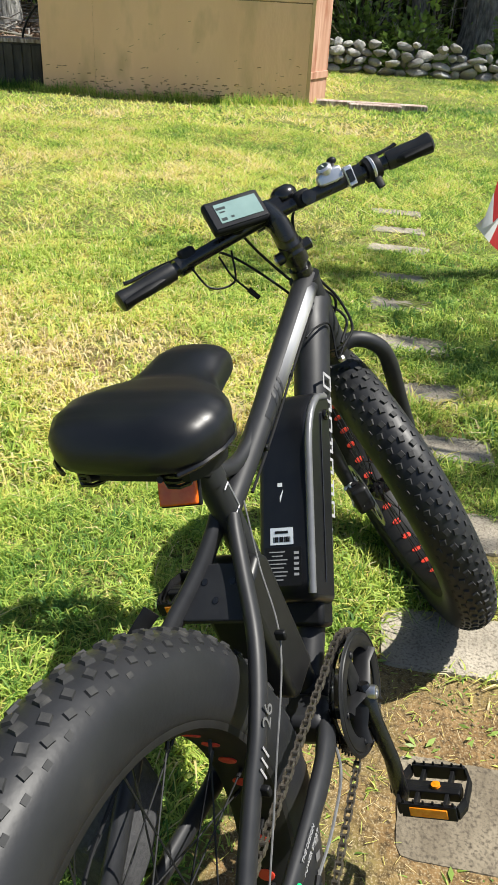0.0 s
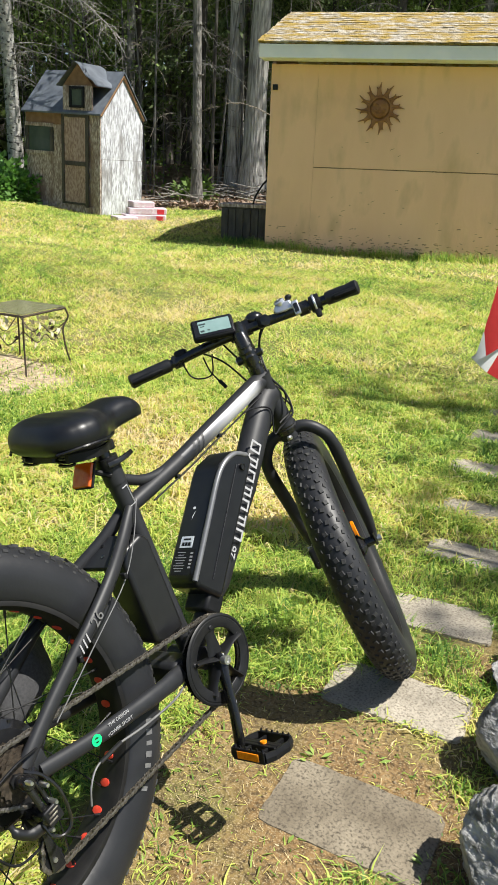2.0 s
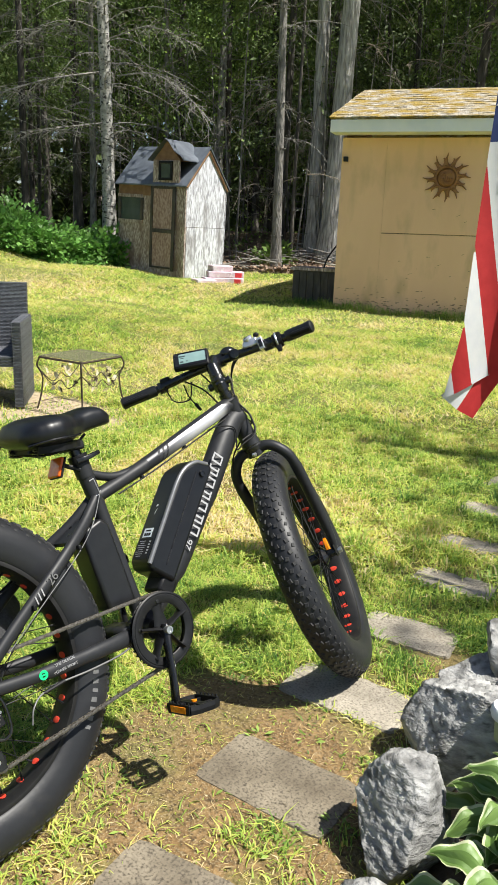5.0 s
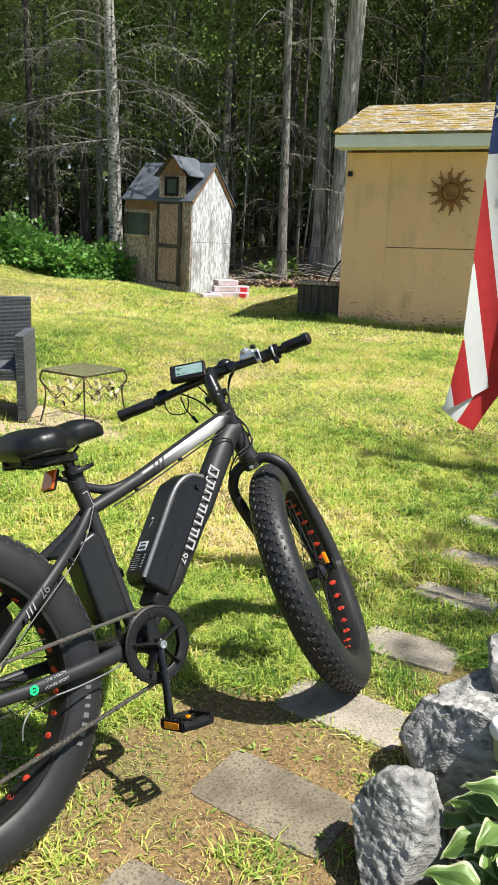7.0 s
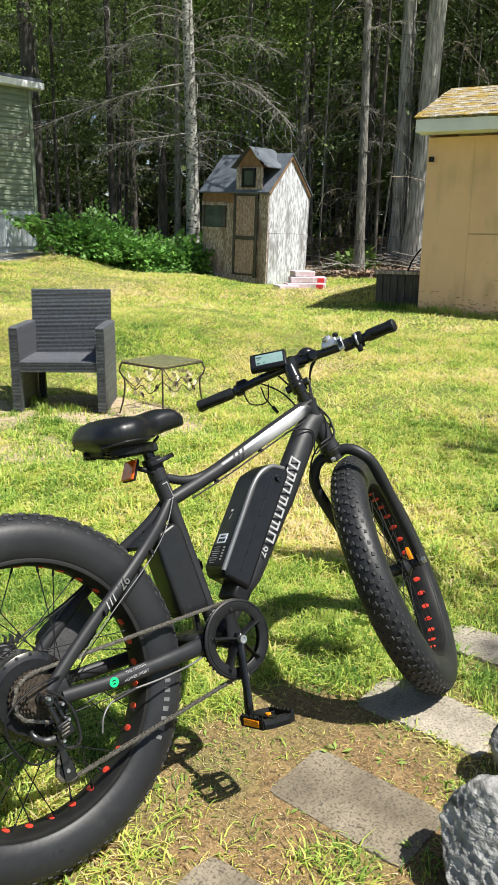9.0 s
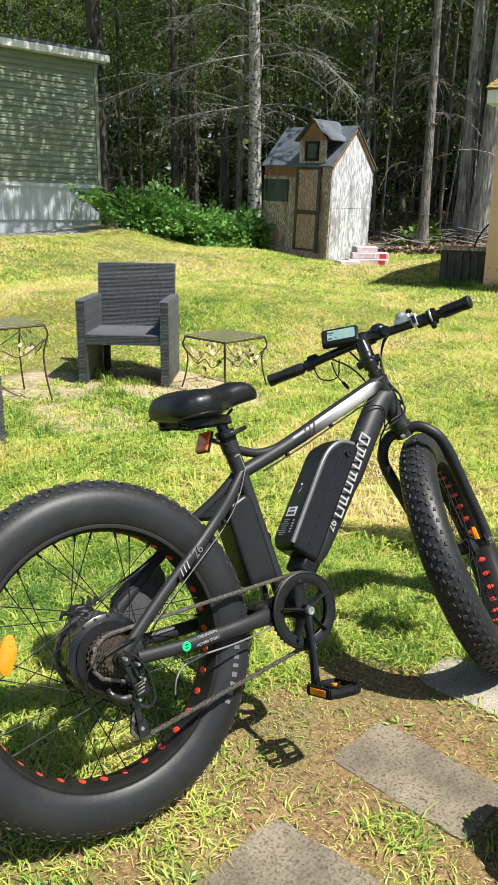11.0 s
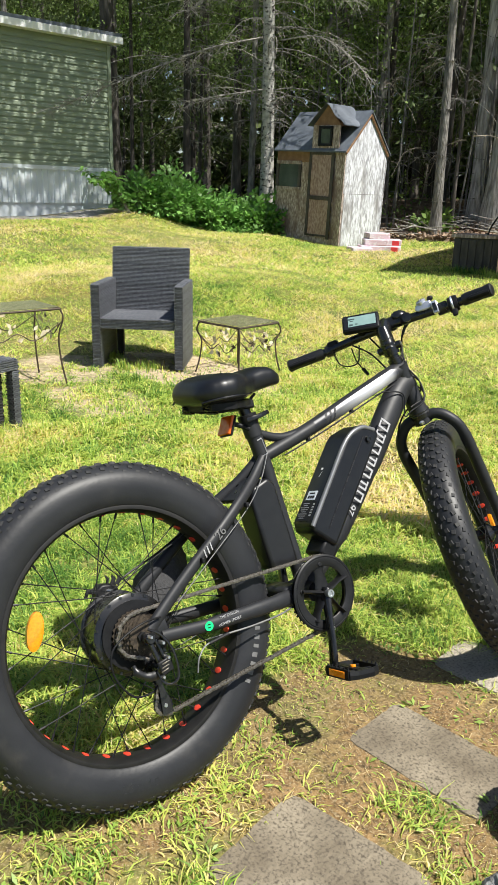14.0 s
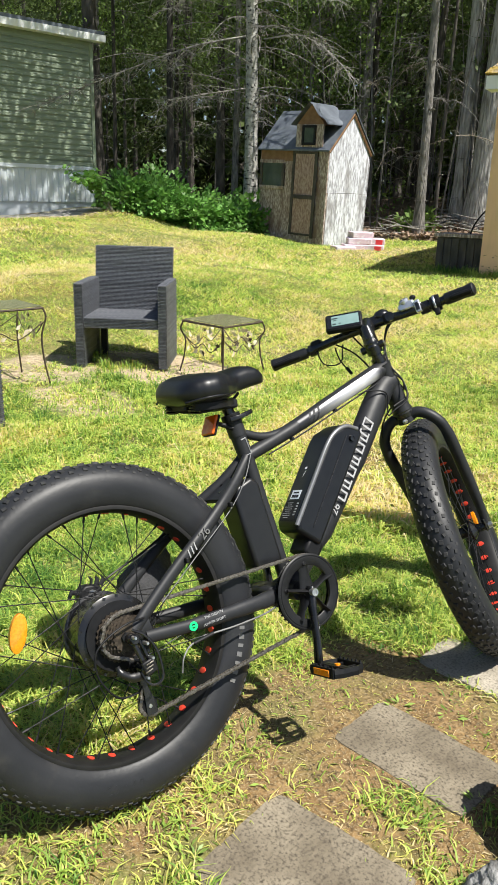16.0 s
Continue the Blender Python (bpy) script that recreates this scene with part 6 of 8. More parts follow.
part("gear_dial", Geo().lathe([(0, 0.010), (0.011, 0.010), (0.0145, 0.007), (0.0145, -0.004), (0.010, -0.008)], 24, pose(0.000, 0.012, 0.026, -10, -24, 0), "Z"), CHROME, shf, "round silver gear dial")
part("dial_window", Geo().lathe([(0, 0.0108), (0.0085, 0.0108), (0.009, 0.0096)], 24, pose(0.000, 0.012, 0.026, -10, -24, 0), "Z"), LCDINK, shf, "dark dial window")
part("dial_pointer", Geo().box((0.011, 0.0015, 0.0006), (0, 0, 0.0112)), WHITEINK, shf, "", pose(0.000, 0.012, 0.026, -10, -24, 0))
part("shift_lever", Geo().tube([(0.010, 0.002, 0.018), (0.016, -0.006, 0.028), (0.020, -0.012, 0.035)], [0.006, 0.007, 0.006], 10, flat=(1, 0.7)), PLASTIC, shf, "black thumb lever")
# bell / lamp pod right of the stem
part("bell_pod", Geo().ball(0.026, tuple(Vector((S2.x + 0.022, -0.046, S2.z + 0.020))), 14, None, (1, 1, 0.75)), GLOSSBLACK, bar, "black round bell")
part("switch_pod", Geo().box((0.03, 0.032, 0.03), (S2.x - 0.004, -0.068, S2.z + 0.002)), PLASTIC, bar, bevel=0.007)
part("knob", Geo().lathe([(0, 0.0), (0.013, 0.0), (0.013, 0.006), (0, 0.008)], 14, basis((0, 1, 0), (0, 0, 1), (-1, 0, 0), (S2.x - 0.02, -0.075, S2.z)), "Z"), GLOSSBLACK, bar)
# left: display and keypad
d_up, d_left = Vector((0.474, 0.429, 0.769)).normalized(), Vector((-0.700, 0.714, 0.033)).normalized()
d_left = (d_left - d_up * d_left.dot(d_up)).normalized()
dm = basis(d_up, d_left, d_up.cross(d_left), (0.914, 0.075, 0.638))
disp = part("display", Geo().box((0.066, 0.108, 0.020), (0, 0, 0)), PLASTIC, bike, "handlebar computer with pale lcd screen", dm, bevel=0.007)
part("glass", Geo().box((0.056, 0.098, 0.0015), (0, 0, 0.0102)), GLOSSBLACK, disp, bevel=0.0006)
part("screen", Geo().box((0.040, 0.080, 0.0012), (0.0, -0.004, 0.0114)), LCD, disp, "greenish lcd")
for x, y, w, h in ((0.010, 0.026, 0.018, 0.005), (0.002, 0.026, 0.010, 0.003), (-0.013, 0.028, 0.010, 0.006), (-0.012, 0.012, 0.006, 0.004)):
    part("segment", Geo().box((h, w, 0.0004), (x, y, 0.0121)), LCDINK, disp)
part("display_mount", Geo().tube([(0.0, 0.0, -0.008), (-0.012, 0.0, -0.034)], [0.018, 0.013], 12), PLASTIC, disp)
part("keypad", Geo().box((0.032, 0.032, 0.022), (ends.x + 0.030, 0.160, GRIP_Z + 0.020)), PLASTIC, bar, "small black keypad", bevel=0.006)


# cables
def cable(pts, r=0.0026, mat=PLASTIC, label=""):
    part("cable", Geo().tube(spline(pts, 7), r, 8), mat, bike, label)


SBv = lambda *p: SB @ Vector(p)
cable([SBv(S2.x + 0.02, -0.12, S2.z), SBv(S2.x + 0.026, -0.060, S2.z - 0.006), SBv(S2.x + 0.014, -0.032, S2.z - 0.06), SBv(S2.x - 0.020, -0.032, S2.z - 0.13), (0.988, -0.040, 0.44), (0.975, -0.058, 0.385), (0.93, -0.045, 0.36)])
cable([SBv(S2.x + 0.02, -0.15, S2.z), SBv(S2.x + 0.036, -0.070, S2.z - 0.002), SBv(S2.x + 0.022, -0.028, S2.z - 0.06), SBv(S2.x - 0.008, -0.026, S2.z - 0.14), (1.002, -0.028, 0.42), SW @ (crown + Vector((-0.01, 0.08, -0.02))), SW @ (AXLE + Vector((-0.06, 0.09, 0.12)))])
cable([SBv(S2.x + 0.02, 0.12, S2.z), SBv(S2.x + 0.06, 0.07, S2.z - 0.05), SBv(S2.x + 0.02, 0.02, S2.z - 0.14), (1.02, 0.04, 0.42), (0.95, 0.04, 0.38)])
cable([SBv(S2.x + 0.01, 0.06, S2.z + 0.01), SBv(S2.x + 0.05, 0.03, S2.z - 0.06), SBv(S2.x + 0.03, -0.01, S2.z - 0.15), (1.0, -0.04, 0.40), (0.93, -0.045, 0.37)])
cable([SBv(ends.x + 0.02, 0.165, GRIP_Z), SBv(ends.x + 0.01, 0.15, GRIP_Z - 0.05), SBv(ends.x + 0.02, 0.105, GRIP_Z - 0.06), SBv(ends.x + 0.03, 0.085, GRIP_Z - 0.01)], 0.002)
cable([SBv(ends.x + 0.03, 0.11, GRIP_Z - 0.01), SBv(ends.x + 0.02, 0.105, GRIP_Z - 0.05), SBv(ends.x + 0.01, 0.09, GRIP_Z - 0.085)], 0.002)
part("loose_plug", Geo().tube([SBv(ends.x + 0.01, 0.09, GRIP_Z - 0.083), SBv(ends.x + 0.005, 0.08, GRIP_Z - 0.105)], [0.0055, 0.0045], 8), PLASTIC, bike, "loose cable plug")
cable([(0.93, -0.045, 0.36), (0.91, -0.037, 0.35), (0.92, -0.036, 0.41), (0.86, -0.03, 0.425), (0.83, -0.022, 0.42)], 0.002)
# cable under the top tube, in its guides
under = [p + Vector((0, -0.012, -r_ - 0.006)) for p, r_ in zip(TOP_TUBE[2:23], TOP_R[2:23])]
part("cable", Geo().tube(under, 0.0022, 8), PLASTIC, bike)
for i in (3, 10, 17):
    part("cable_guide", Geo().box((0.009, 0.012, 0.010), tuple(under[i] + Vector((0, 0.003, 0.003)))), PLASTIC, bike, bevel=0.002)


# ---- plants ----
def quick_mesh(name, verts, counts, loops, mat, attr=None):
    """A mesh from arrays: vertices, corners per face, corner indices."""
    me = bpy.data.meshes.new(name)
    me.vertices.add(len(verts))
    me.vertices.foreach_set("co", np.ascontiguousarray(verts, np.float32).ravel())
    me.loops.add(len(loops))
    me.loops.foreach_set("vertex_index", np.ascontiguousarray(loops, np.int32))
    me.polygons.add(len(counts))
    starts = np.concatenate([[0], np.cumsum(counts)[:-1]]).astype(np.int32)
    me.polygons.foreach_set("loop_start", starts)
    if attr is not None:
        a = me.attributes.new("tint", "FLOAT", "POINT")
        a.data.foreach_set("value", np.ascontiguousarray(attr, np.float32))
    me.update(calc_edges=True)
    me.validate()
    for k in (mat if isinstance(mat, (list, tuple)) else [mat]):
        me.materials.append(k)
    return me


RNG = np.random.default_rng(11)


def unit(v):
    return v / np.maximum(np.linalg.norm(v, axis=1, keepdims=True), 1e-9)


def leaf_mesh(name, pos, out, size, width, mat, droop=0.3, fold=0.25):
    """Folded diamond leaves at pos, pointing along out."""
    n = len(pos)
    d = unit(out + np.array([0, 0, -1.0]) * droop + RNG.normal(0, 0.35, (n, 3)))
    side = unit(np.cross(d, RNG.normal(0, 1, (n, 3)) * 0.6 + np.array([0, 0, 1.0])))
    nrm = np.cross(side, d)
    s, w = size[:, None], (size * width)[:, None]
    mid = pos + d * s * 0.5
    v = np.stack([pos, mid + side * w + nrm * w * fold, pos + d * s, mid - side * w + nrm * w * fold], 1).reshape(-1, 3)
    i = np.arange(n)[:, None] * 4
    return quick_mesh(name, v, np.full(n, 4), (i + np.array([[0, 1, 2, 3]])).ravel(), mat)


def grass_material():
    m = bpy.data.materials.new("grass blades")
    m.use_nodes = True
    n, ln = m.node_tree.nodes, m.node_tree.links
    bs = n["Principled BSDF"]
    bs.inputs["Roughness"].default_value = 0.55
    bs.inputs["Specular IOR Level"].default_value = 0.35
    at = n.new("ShaderNodeAttribute")
    at.attribute_name = "tint"
    cr = n.new("ShaderNodeValToRGB")
    els = cr.color_ramp.elements
    els[0].position, els[0].color = 0.0, (0.085, 0.20, 0.036, 1)
    els[1].position, els[1].color = 1.0, (0.78, 0.66, 0.40, 1)
    for p, c in ((0.35, (0.33, 0.475, 0.080, 1)), (0.62, (0.60, 0.67, 0.150, 1)), (0.82, (0.68, 0.56, 0.17, 1))):
        e = els.new(p)
        e.color = c
    ln.new(at.outputs["Fac"], cr.inputs["Fac"])
    ln.new(cr.outputs["Color"], bs.inputs["Base Color"])
    tr = n.new("ShaderNodeBsdfTranslucent")
    ln.new(cr.outputs["Color"], tr.inputs["Color"])
    ms = n.new("ShaderNodeMixShader")
    ms.inputs["Fac"].default_value = 0.45
    ln.new(bs.outputs["BSDF"], ms.inputs[1])
    ln.new(tr.outputs["BSDF"], ms.inputs[2])
    ln.new(ms.outputs["Shader"], n["Material Output"].inputs["Surface"])
    return m


GRASS = grass_material()
WEED = material("lawn weed leaves", (0.19, 0.31, 0.06), (0.30, 0.42, 0.09), 6, 0.5, spread=0.25, translucent=0.3)
PAVERS = [(0.80, 0.62, 0.34, 0.28), (0.775, 1.10, 0.35, 0.20), (0.755, 1.545, 0.36, 0.18), (0.77, 2.0, 0.30, 0.16), (0.78, 2.47, 0.28, 0.14), (0.73, 2.9, 0.28, 0.14), (0.69, 3.40, 0.33, 0.17), (0.68, 3.93, 0.33, 0.17),
          (0.70, 4.40, 0.34, 0.15), (0.69, 4.98, 0.34, 0.14), (0.69, 5.42, 0.32, 0.13), (0.69, 5.93, 0.32, 0.13)]


def patch(x, y, s, k=0):
    return np.array([noise.noise((a * s + k, b * s, k)) for a, b in zip(x, y)])


def keep_off(x, y):
    ok = np.ones(len(x), bool)
    for cx, cy, w, d in PAVERS:
        ok &= ~((np.abs(x - cx) < w / 2) & (np.abs(y - cy) < d / 2))
    # shed, hen house, house, flower bed
    u, v = (x + 3.77) * 0.968 + (y - 10.54) * 0.25, -(x + 3.77) * 0.25 + (y - 10.54) * 0.968
    ok &= ~((u > -0.02) & (u < 3.56) & (v > 0) & (v < 3.0))
    ok &= ~((x > -10.3) & (x < -8.4) & (y > 13.05) & (y < 14.4))
    ok &= x > -12.9
    ok &= ~((x > 1.15) & (y < 2.7) & (x < 3) & (y > 0.4))
    return ok


def wood_at(x, y):
    return y > 12.0 + 0.35 * np.maximum(-x - 10, 0) + np.where(x > -4, 4.0, 0) + np.where(x < -7.6, 2.6, 2.0) + 0.4


def blades(name, n, region, h, w, spread, simple=False, tall=0.0, tintbias=0.0):
    x, y = region(n)
    b = bare(x, y)
    p1, p2, p3 = patch(x, y, 0.55), patch(x, y, 2.3, 5), patch(x, y, 8.0, 13)
    dens = np.clip(1.0 - 1.05 * b + 0.35 * p2 + 0.30 * p3, 0.12, 1) * np.where(patch(x, y, 6.0, 9) < -0.35, 0.45, 1)
    ok = keep_off(x, y) & ~wood_at(x, y) & (RNG.random(n) < dens)
    x, y, b, p1, p2, p3 = x[ok], y[ok], b[ok], p1[ok], p2[ok], p3[ok]
    n = len(x)
    hh = h * (0.55 + 0.9 * RNG.random(n)) * (1 - 0.62 * b) * (1 + 0.40 * p2 + 0.80 * p3)
    ww = w * (0.7 + 0.6 * RNG.random(n))
    tint = np.clip(0.48 + 0.38 * p1 + 0.36 * p2 - 0.30 * p3 + RNG.normal(0, 0.20, n) - 0.10 * b + tintbias - 0.26 * np.clip((x - 0.15) / 0.7, 0, 1) * np.clip((y - 1.2) / 0.6, 0, 1) + 0.26 * np.exp(-((x + 0.55) ** 2 / 0.5 + (y - 2.9) ** 2 / 0.16)) + 0.25 * np.exp(-((x + 8.6) ** 2 / 9 + (y - 9.8) ** 2 / 0.8)), 0, 1)
    tint = np.where(RNG.random(n) < 0.07, np.clip(tint + 0.4, 0, 1), tint)
    ang = RNG.random(n) * 2 * np.pi
    lean = spread * RNG.random(n) * hh
    d = np.stack([np.cos(ang), np.sin(ang), np.zeros(n)], 1)
    fa = ang + np.pi / 2 + RNG.normal(0, 0.5, n)
    s = np.stack([np.cos(fa), np.sin(fa), np.zeros(n)], 1) * ww[:, None]
    base = np.stack([x, y, ground_z(x, y) - 0.008], 1)
    up = np.array([0, 0, 1.0])
    mid = base + up * (hh * 0.6)[:, None] + d * (lean * 0.35)[:, None]
    tip = base + up * (hh * np.clip(1.05 - spread * 0.25, 0.4, 1))[:, None] + d * lean[:, None]
    i = np.arange(n)[:, None]
    if simple:
        v = np.stack([base - s, base + s, tip], 1).reshape(-1, 3)
        me = quick_mesh(name, v, np.full(n, 3), (i * 3 + np.array([[0, 1, 2]])).ravel(), GRASS, np.repeat(tint, 3))
    else:
        v = np.stack([base - s, base + s, mid + s * 0.8, mid - s * 0.8, tip], 1).reshape(-1, 3)
        me = quick_mesh(name, v, np.tile([4, 3], n), (i * 5 + np.array([[0, 1, 2, 3, 3, 2, 4]])).ravel(), GRASS, np.repeat(tint, 5))
    return tagged(new(name, me), "short sunlit lawn grass mixed with dry straw", "grass", kind="stuff")


def disc_region(cx, cy, r0, r1, a0, a1):
    def f(n):
        r = np.sqrt(RNG.random(n) * (r1 * r1 - r0 * r0) + r0 * r0)
        a = np.radians(a0 + (a1 - a0) * RNG.random(n))
        return cx + r * np.cos(a), cy + r * np.sin(a)
    return f


# rings round the spot where the camera stands, wide enough for every view
blades("grass", 165000, disc_region(0.9, -0.3, 0.45, 2.6, 30, 165), 0.042, 0.0022, 2.0, tintbias=-0.07)
blades("grass", 165000, disc_region(0.9, -0.3, 2.6, 5.2, 62, 162), 0.052, 0.0034, 2.0, tintbias=0.03)
blades("grass", 150000, disc_region(0.9, -0.3, 5.2, 9.5, 76, 158), 0.060, 0.0062, 2.1, True, tintbias=0.125)
blades("grass", 150000, disc_region(0.9, -0.3, 9.5, 19.5, 78, 156), 0.068, 0.0115, 2.0, True, tintbias=0.125)


# taller tufts beside stones, chairs and walls
def near_points(pts):
    def f(n):
        k = RNG.integers(0, len(pts), n)
        p = np.array(pts)[k]
        return p[:, 0] + RNG.normal(0, 1, n) * p[:, 2], p[:, 1] + RNG.normal(0, 1, n) * p[:, 2]
    return f


tufts = [(0.98, 1.30, 0.025), (0.97, 1.75, 0.07), (0.95, 2.15, 0.08), (1.0, 2.45, 0.09), (0.6, 1.75, 0.08), (0.9, 1.72, 0.05), (0.99, 1.02, 0.025), (-2.95, 2.9, 0.12), (-3.2, 2.85, 0.1), (-2.65, 2.95, 0.1),
         (-2.05, 1.65, 0.12), (-2.3, 2.0, 0.12), (0.6, 2.25, 0.08), (0.55, 2.7, 0.08), (0.5, 3.2, 0.1), (0.95, 3.1, 0.12), (0.98, 3.7, 0.12)]
chair_tufts = [((-3.22, 3.15), 0.05), ((-2.89, 3.07), 0.05), ((-2.80, 3.17), 0.06)]
blades("tall_grass", 2600, near_points([(x, y, s) for (x, y), s in chair_tufts]), 0.13, 0.0026, 1.1, tintbias=-0.25)
blades("tall_grass", 6500, near_points(tufts), 0.062, 0.0019, 1.0, tintbias=-0.22)
foot = [(-3.8 + 3.35 * k / 40, 10.45 + 0.87 * k / 40, 0.06) for k in range(41)] + [(-10.2 + 0.2 * k, 12.95 + 0.1, 0.06) for k in range(9)] + [(-4.6 + 0.1 * k, 10.7, 0.06) for k in range(8)]
blades("tall_grass", 5000, near_points(foot), 0.13, 0.006, 0.9, True, tintbias=-0.12)

# dry straw and clippings lying on the soil
ns = 15000
sx_, sy_ = disc_region(0.9, -0.3, 0.5, 3.4, 40, 165)(ns)
okk = keep_off(sx_, sy_)
okk &= RNG.random(ns) < 0.25 + bare(sx_, sy_)
sx_, sy_ = sx_[okk], sy_[okk]
ns = len(sx_)
a_ = RNG.random(ns) * 2 * np.pi
ll = 0.003 + 0.010 * RNG.random(ns)
dv_ = np.stack([np.cos(a_), np.sin(a_), RNG.normal(0, 0.12, ns)], 1) * ll[:, None]
sv_ = np.stack([-np.sin(a_), np.cos(a_), np.zeros(ns)], 1) * 0.0005
bs_ = np.stack([sx_, sy_, ground_z(sx_, sy_) + 0.004 + 0.012 * RNG.random(ns) * (1 - bare(sx_, sy_))], 1)
vv = np.stack([bs_ - dv_ - sv_, bs_ - dv_ + sv_, bs_ + dv_ + sv_, bs_ + dv_ - sv_], 1).reshape(-1, 3)
me_ = quick_mesh("straw", vv, np.full(ns, 4), np.arange(ns * 4), GRASS, np.repeat(np.clip(RNG.normal(0.80, 0.16, ns), 0, 1), 4))
tagged(new("straw", me_), "dry straw clippings lying on bare soil", "straw", kind="stuff")

# crumbs of soil and small stones on the bare ground
nb_ = 9000
bx_, by_ = disc_region(0.9, -0.3, 0.5, 2.6, 60, 150)(nb_)
okb = keep_off(bx_, by_) & (RNG.random(nb_) < bare(bx_, by_) - 0.35)
bx_, by_ = bx_[okb], by_[okb]
nb_ = len(bx_)
bs2 = (0.0012 + 0.004 * RNG.random(nb_) ** 3)[:, None, None]
octa = np.array([(1, 0, 0), (0, 1, 0), (-1, 0, 0), (0, -1, 0), (0, 0, 0.8), (0, 0, -0.8)])
bc_ = np.stack([bx_, by_, ground_z(bx_, by_) - 0.001], 1)[:, None, :]
bv_ = (bc_ + (octa[None] * (0.7 + 0.6 * RNG.random((nb_, 6, 1)))) * bs2).reshape(-1, 3)
of_ = np.array([(0, 1, 4), (1, 2, 4), (2, 3, 4), (3, 0, 4), (1, 0, 5), (2, 1, 5), (3, 2, 5), (0, 3, 5)])
bl_ = (np.arange(nb_)[:, None, None] * 6 + of_[None]).ravel()
tagged(new("soil_crumbs", quick_mesh("soil_crumbs", bv_, np.full(nb_ * 8, 3), bl_, CRUMB)), "crumbs of brown soil and grit on bare ground", "soil", kind="stuff")

# broad-leaved weeds in the lawn
wp, wo, ws = [], [], []
wr = random.Random(3)
for i in range(620):
    r, a = 0.5 + 4.5 * wr.random() ** 1.2, radians(wr.uniform(60, 163))
    cx, cy = 0.9 + r * math.cos(a), -0.3 + r * math.sin(a)
    if not keep_off(np.array([cx]), np.array([cy]))[0] or (bare(cx, cy) > 0.35 and wr.random() < 0.75):
        continue
    for k in range(wr.randint(5, 11)):
        q = wr.uniform(0, 2 * math.pi)
        wp.append((cx + 0.02 * math.cos(q), cy + 0.02 * math.sin(q), float(ground_z(cx, cy)) + wr.uniform(0.001, 0.006)))
        wo.append((math.cos(q), math.sin(q), 0.22))
        ws.append(wr.uniform(0.014, 0.034))
tagged(new("weeds", leaf_mesh("weeds", np.array(wp), np.array(wo), np.array(ws), 0.17, WEED, 0.1)), "small broad leaved weeds growing in the lawn", "weeds", kind="stuff")


# ---- trees ----
def trunk_geo(h, r, lean, seed, segs=12, steps=14, knots=0):
    rnd = random.Random(seed)
    pts, rad = [], []
    for i in range(steps + 1):
        t = i / steps
        pts.append((lean[0] * t * h + 0.06 * r * 10 * math.sin(t * 5 + seed) * t, lean[1] * t * h + 0.05 * r * 10 * math.cos(t * 4 + seed) * t, t * h - 0.15))
        rad.append(r * (1 + 0.55 * math.exp(-t * 22)) * (1 - 0.6 * t))
    g = Geo().tube(pts, rad, segs)
    for k in range(knots):
        t = rnd.uniform(0.05, 0.6)
        a = rnd.uniform(0, 2 * math.pi)
        c = Vector(pts[int(t * steps)])
        q = r * (1 - 0.6 * t)
        g.tube([c + Vector((math.cos(a) * q * 0.7, math.sin(a) * q * 0.7, 0)), c + Vector((math.cos(a) * (q + 0.05), math.sin(a) * (q + 0.05), 0.01))], [0.024 * rnd.uniform(0.5, 1), 0.010], 6)
    return g, pts


def limb(g, start, d, ln, r, rnd, twigs=12, droop=0.35):
    """One bare limb with side twigs."""
    d = Vector(d).normalized()
    pts = []
    for i in range(7):
        t = i / 6
        pts.append(Vector(start) + d * ln * t + Vector((0.04 * math.sin(t * 7 + ln), 0.04 * math.cos(t * 6 + ln), 0.30 * ln * t * (1 - t) - droop * ln * t * t)))
    g.tube(pts, [r * (1 - 0.85 * i / 6) + 0.003 for i in range(7)], 5, caps=False)
    for k in range(twigs):
        t = rnd.uniform(0.2, 0.98)
        p = pts[min(int(t * 3), 5)].lerp(pts[min(int(t * 3) + 1, 6)], t * 6 % 1)
        q = Vector((rnd.gauss(0, 1), rnd.gauss(0, 1), rnd.gauss(-0.5, 0.6))).normalized()
        l2 = rnd.uniform(0.12, 0.5) * (1.2 - t * 0.6)
        g.tube([p, p + q * l2 * 0.5 + Vector((0, 0, 0.02)), p + q * l2 + Vector((0, 0, -0.15 * l2))], [0.005, 0.0035, 0.002], 3, caps=False)


def crown_conifer(seed, n, h0, h1, r0):
    """Drooping sprays of foliage set along tiers of limbs; gaps between the tiers."""
    rng = np.random.default_rng(seed)
    pos, out, size = [], [], []
    tiers = int((h1 - h0) / 0.42)
    for k in range(tiers):
        z = h0 + (h1 - h0) * k / tiers + rng.normal(0, 0.1)
        reach = r0 * (1 - 0.75 * k / tiers)
        for b in range(rng.integers(3, 6)):
            a = rng.random() * 2 * np.pi
            L = reach * (0.55 + 0.5 * rng.random())
            m = max(int(n / (tiers * 4.3)), 4)
            t = 0.25 + 0.75 * np.sqrt(rng.random(m))
            off = rng.normal(0, 0.16, (m, 3)) * (0.6 + t[:, None])
            p = np.stack([np.cos(a) * L * t, np.sin(a) * L * t, z - 0.28 * L * t * t + 0.06 * t], 1) + off * np.array([1, 1, 0.6])
            pos.append(p)
            out.append(np.tile([np.cos(a), np.sin(a), -0.15], (m, 1)) + rng.normal(0, 0.5, (m, 3)))
            size.append(rng.uniform(0.08, 0.22, m))
    return np.concatenate(pos), np.concatenate(out), np.concatenate(size)


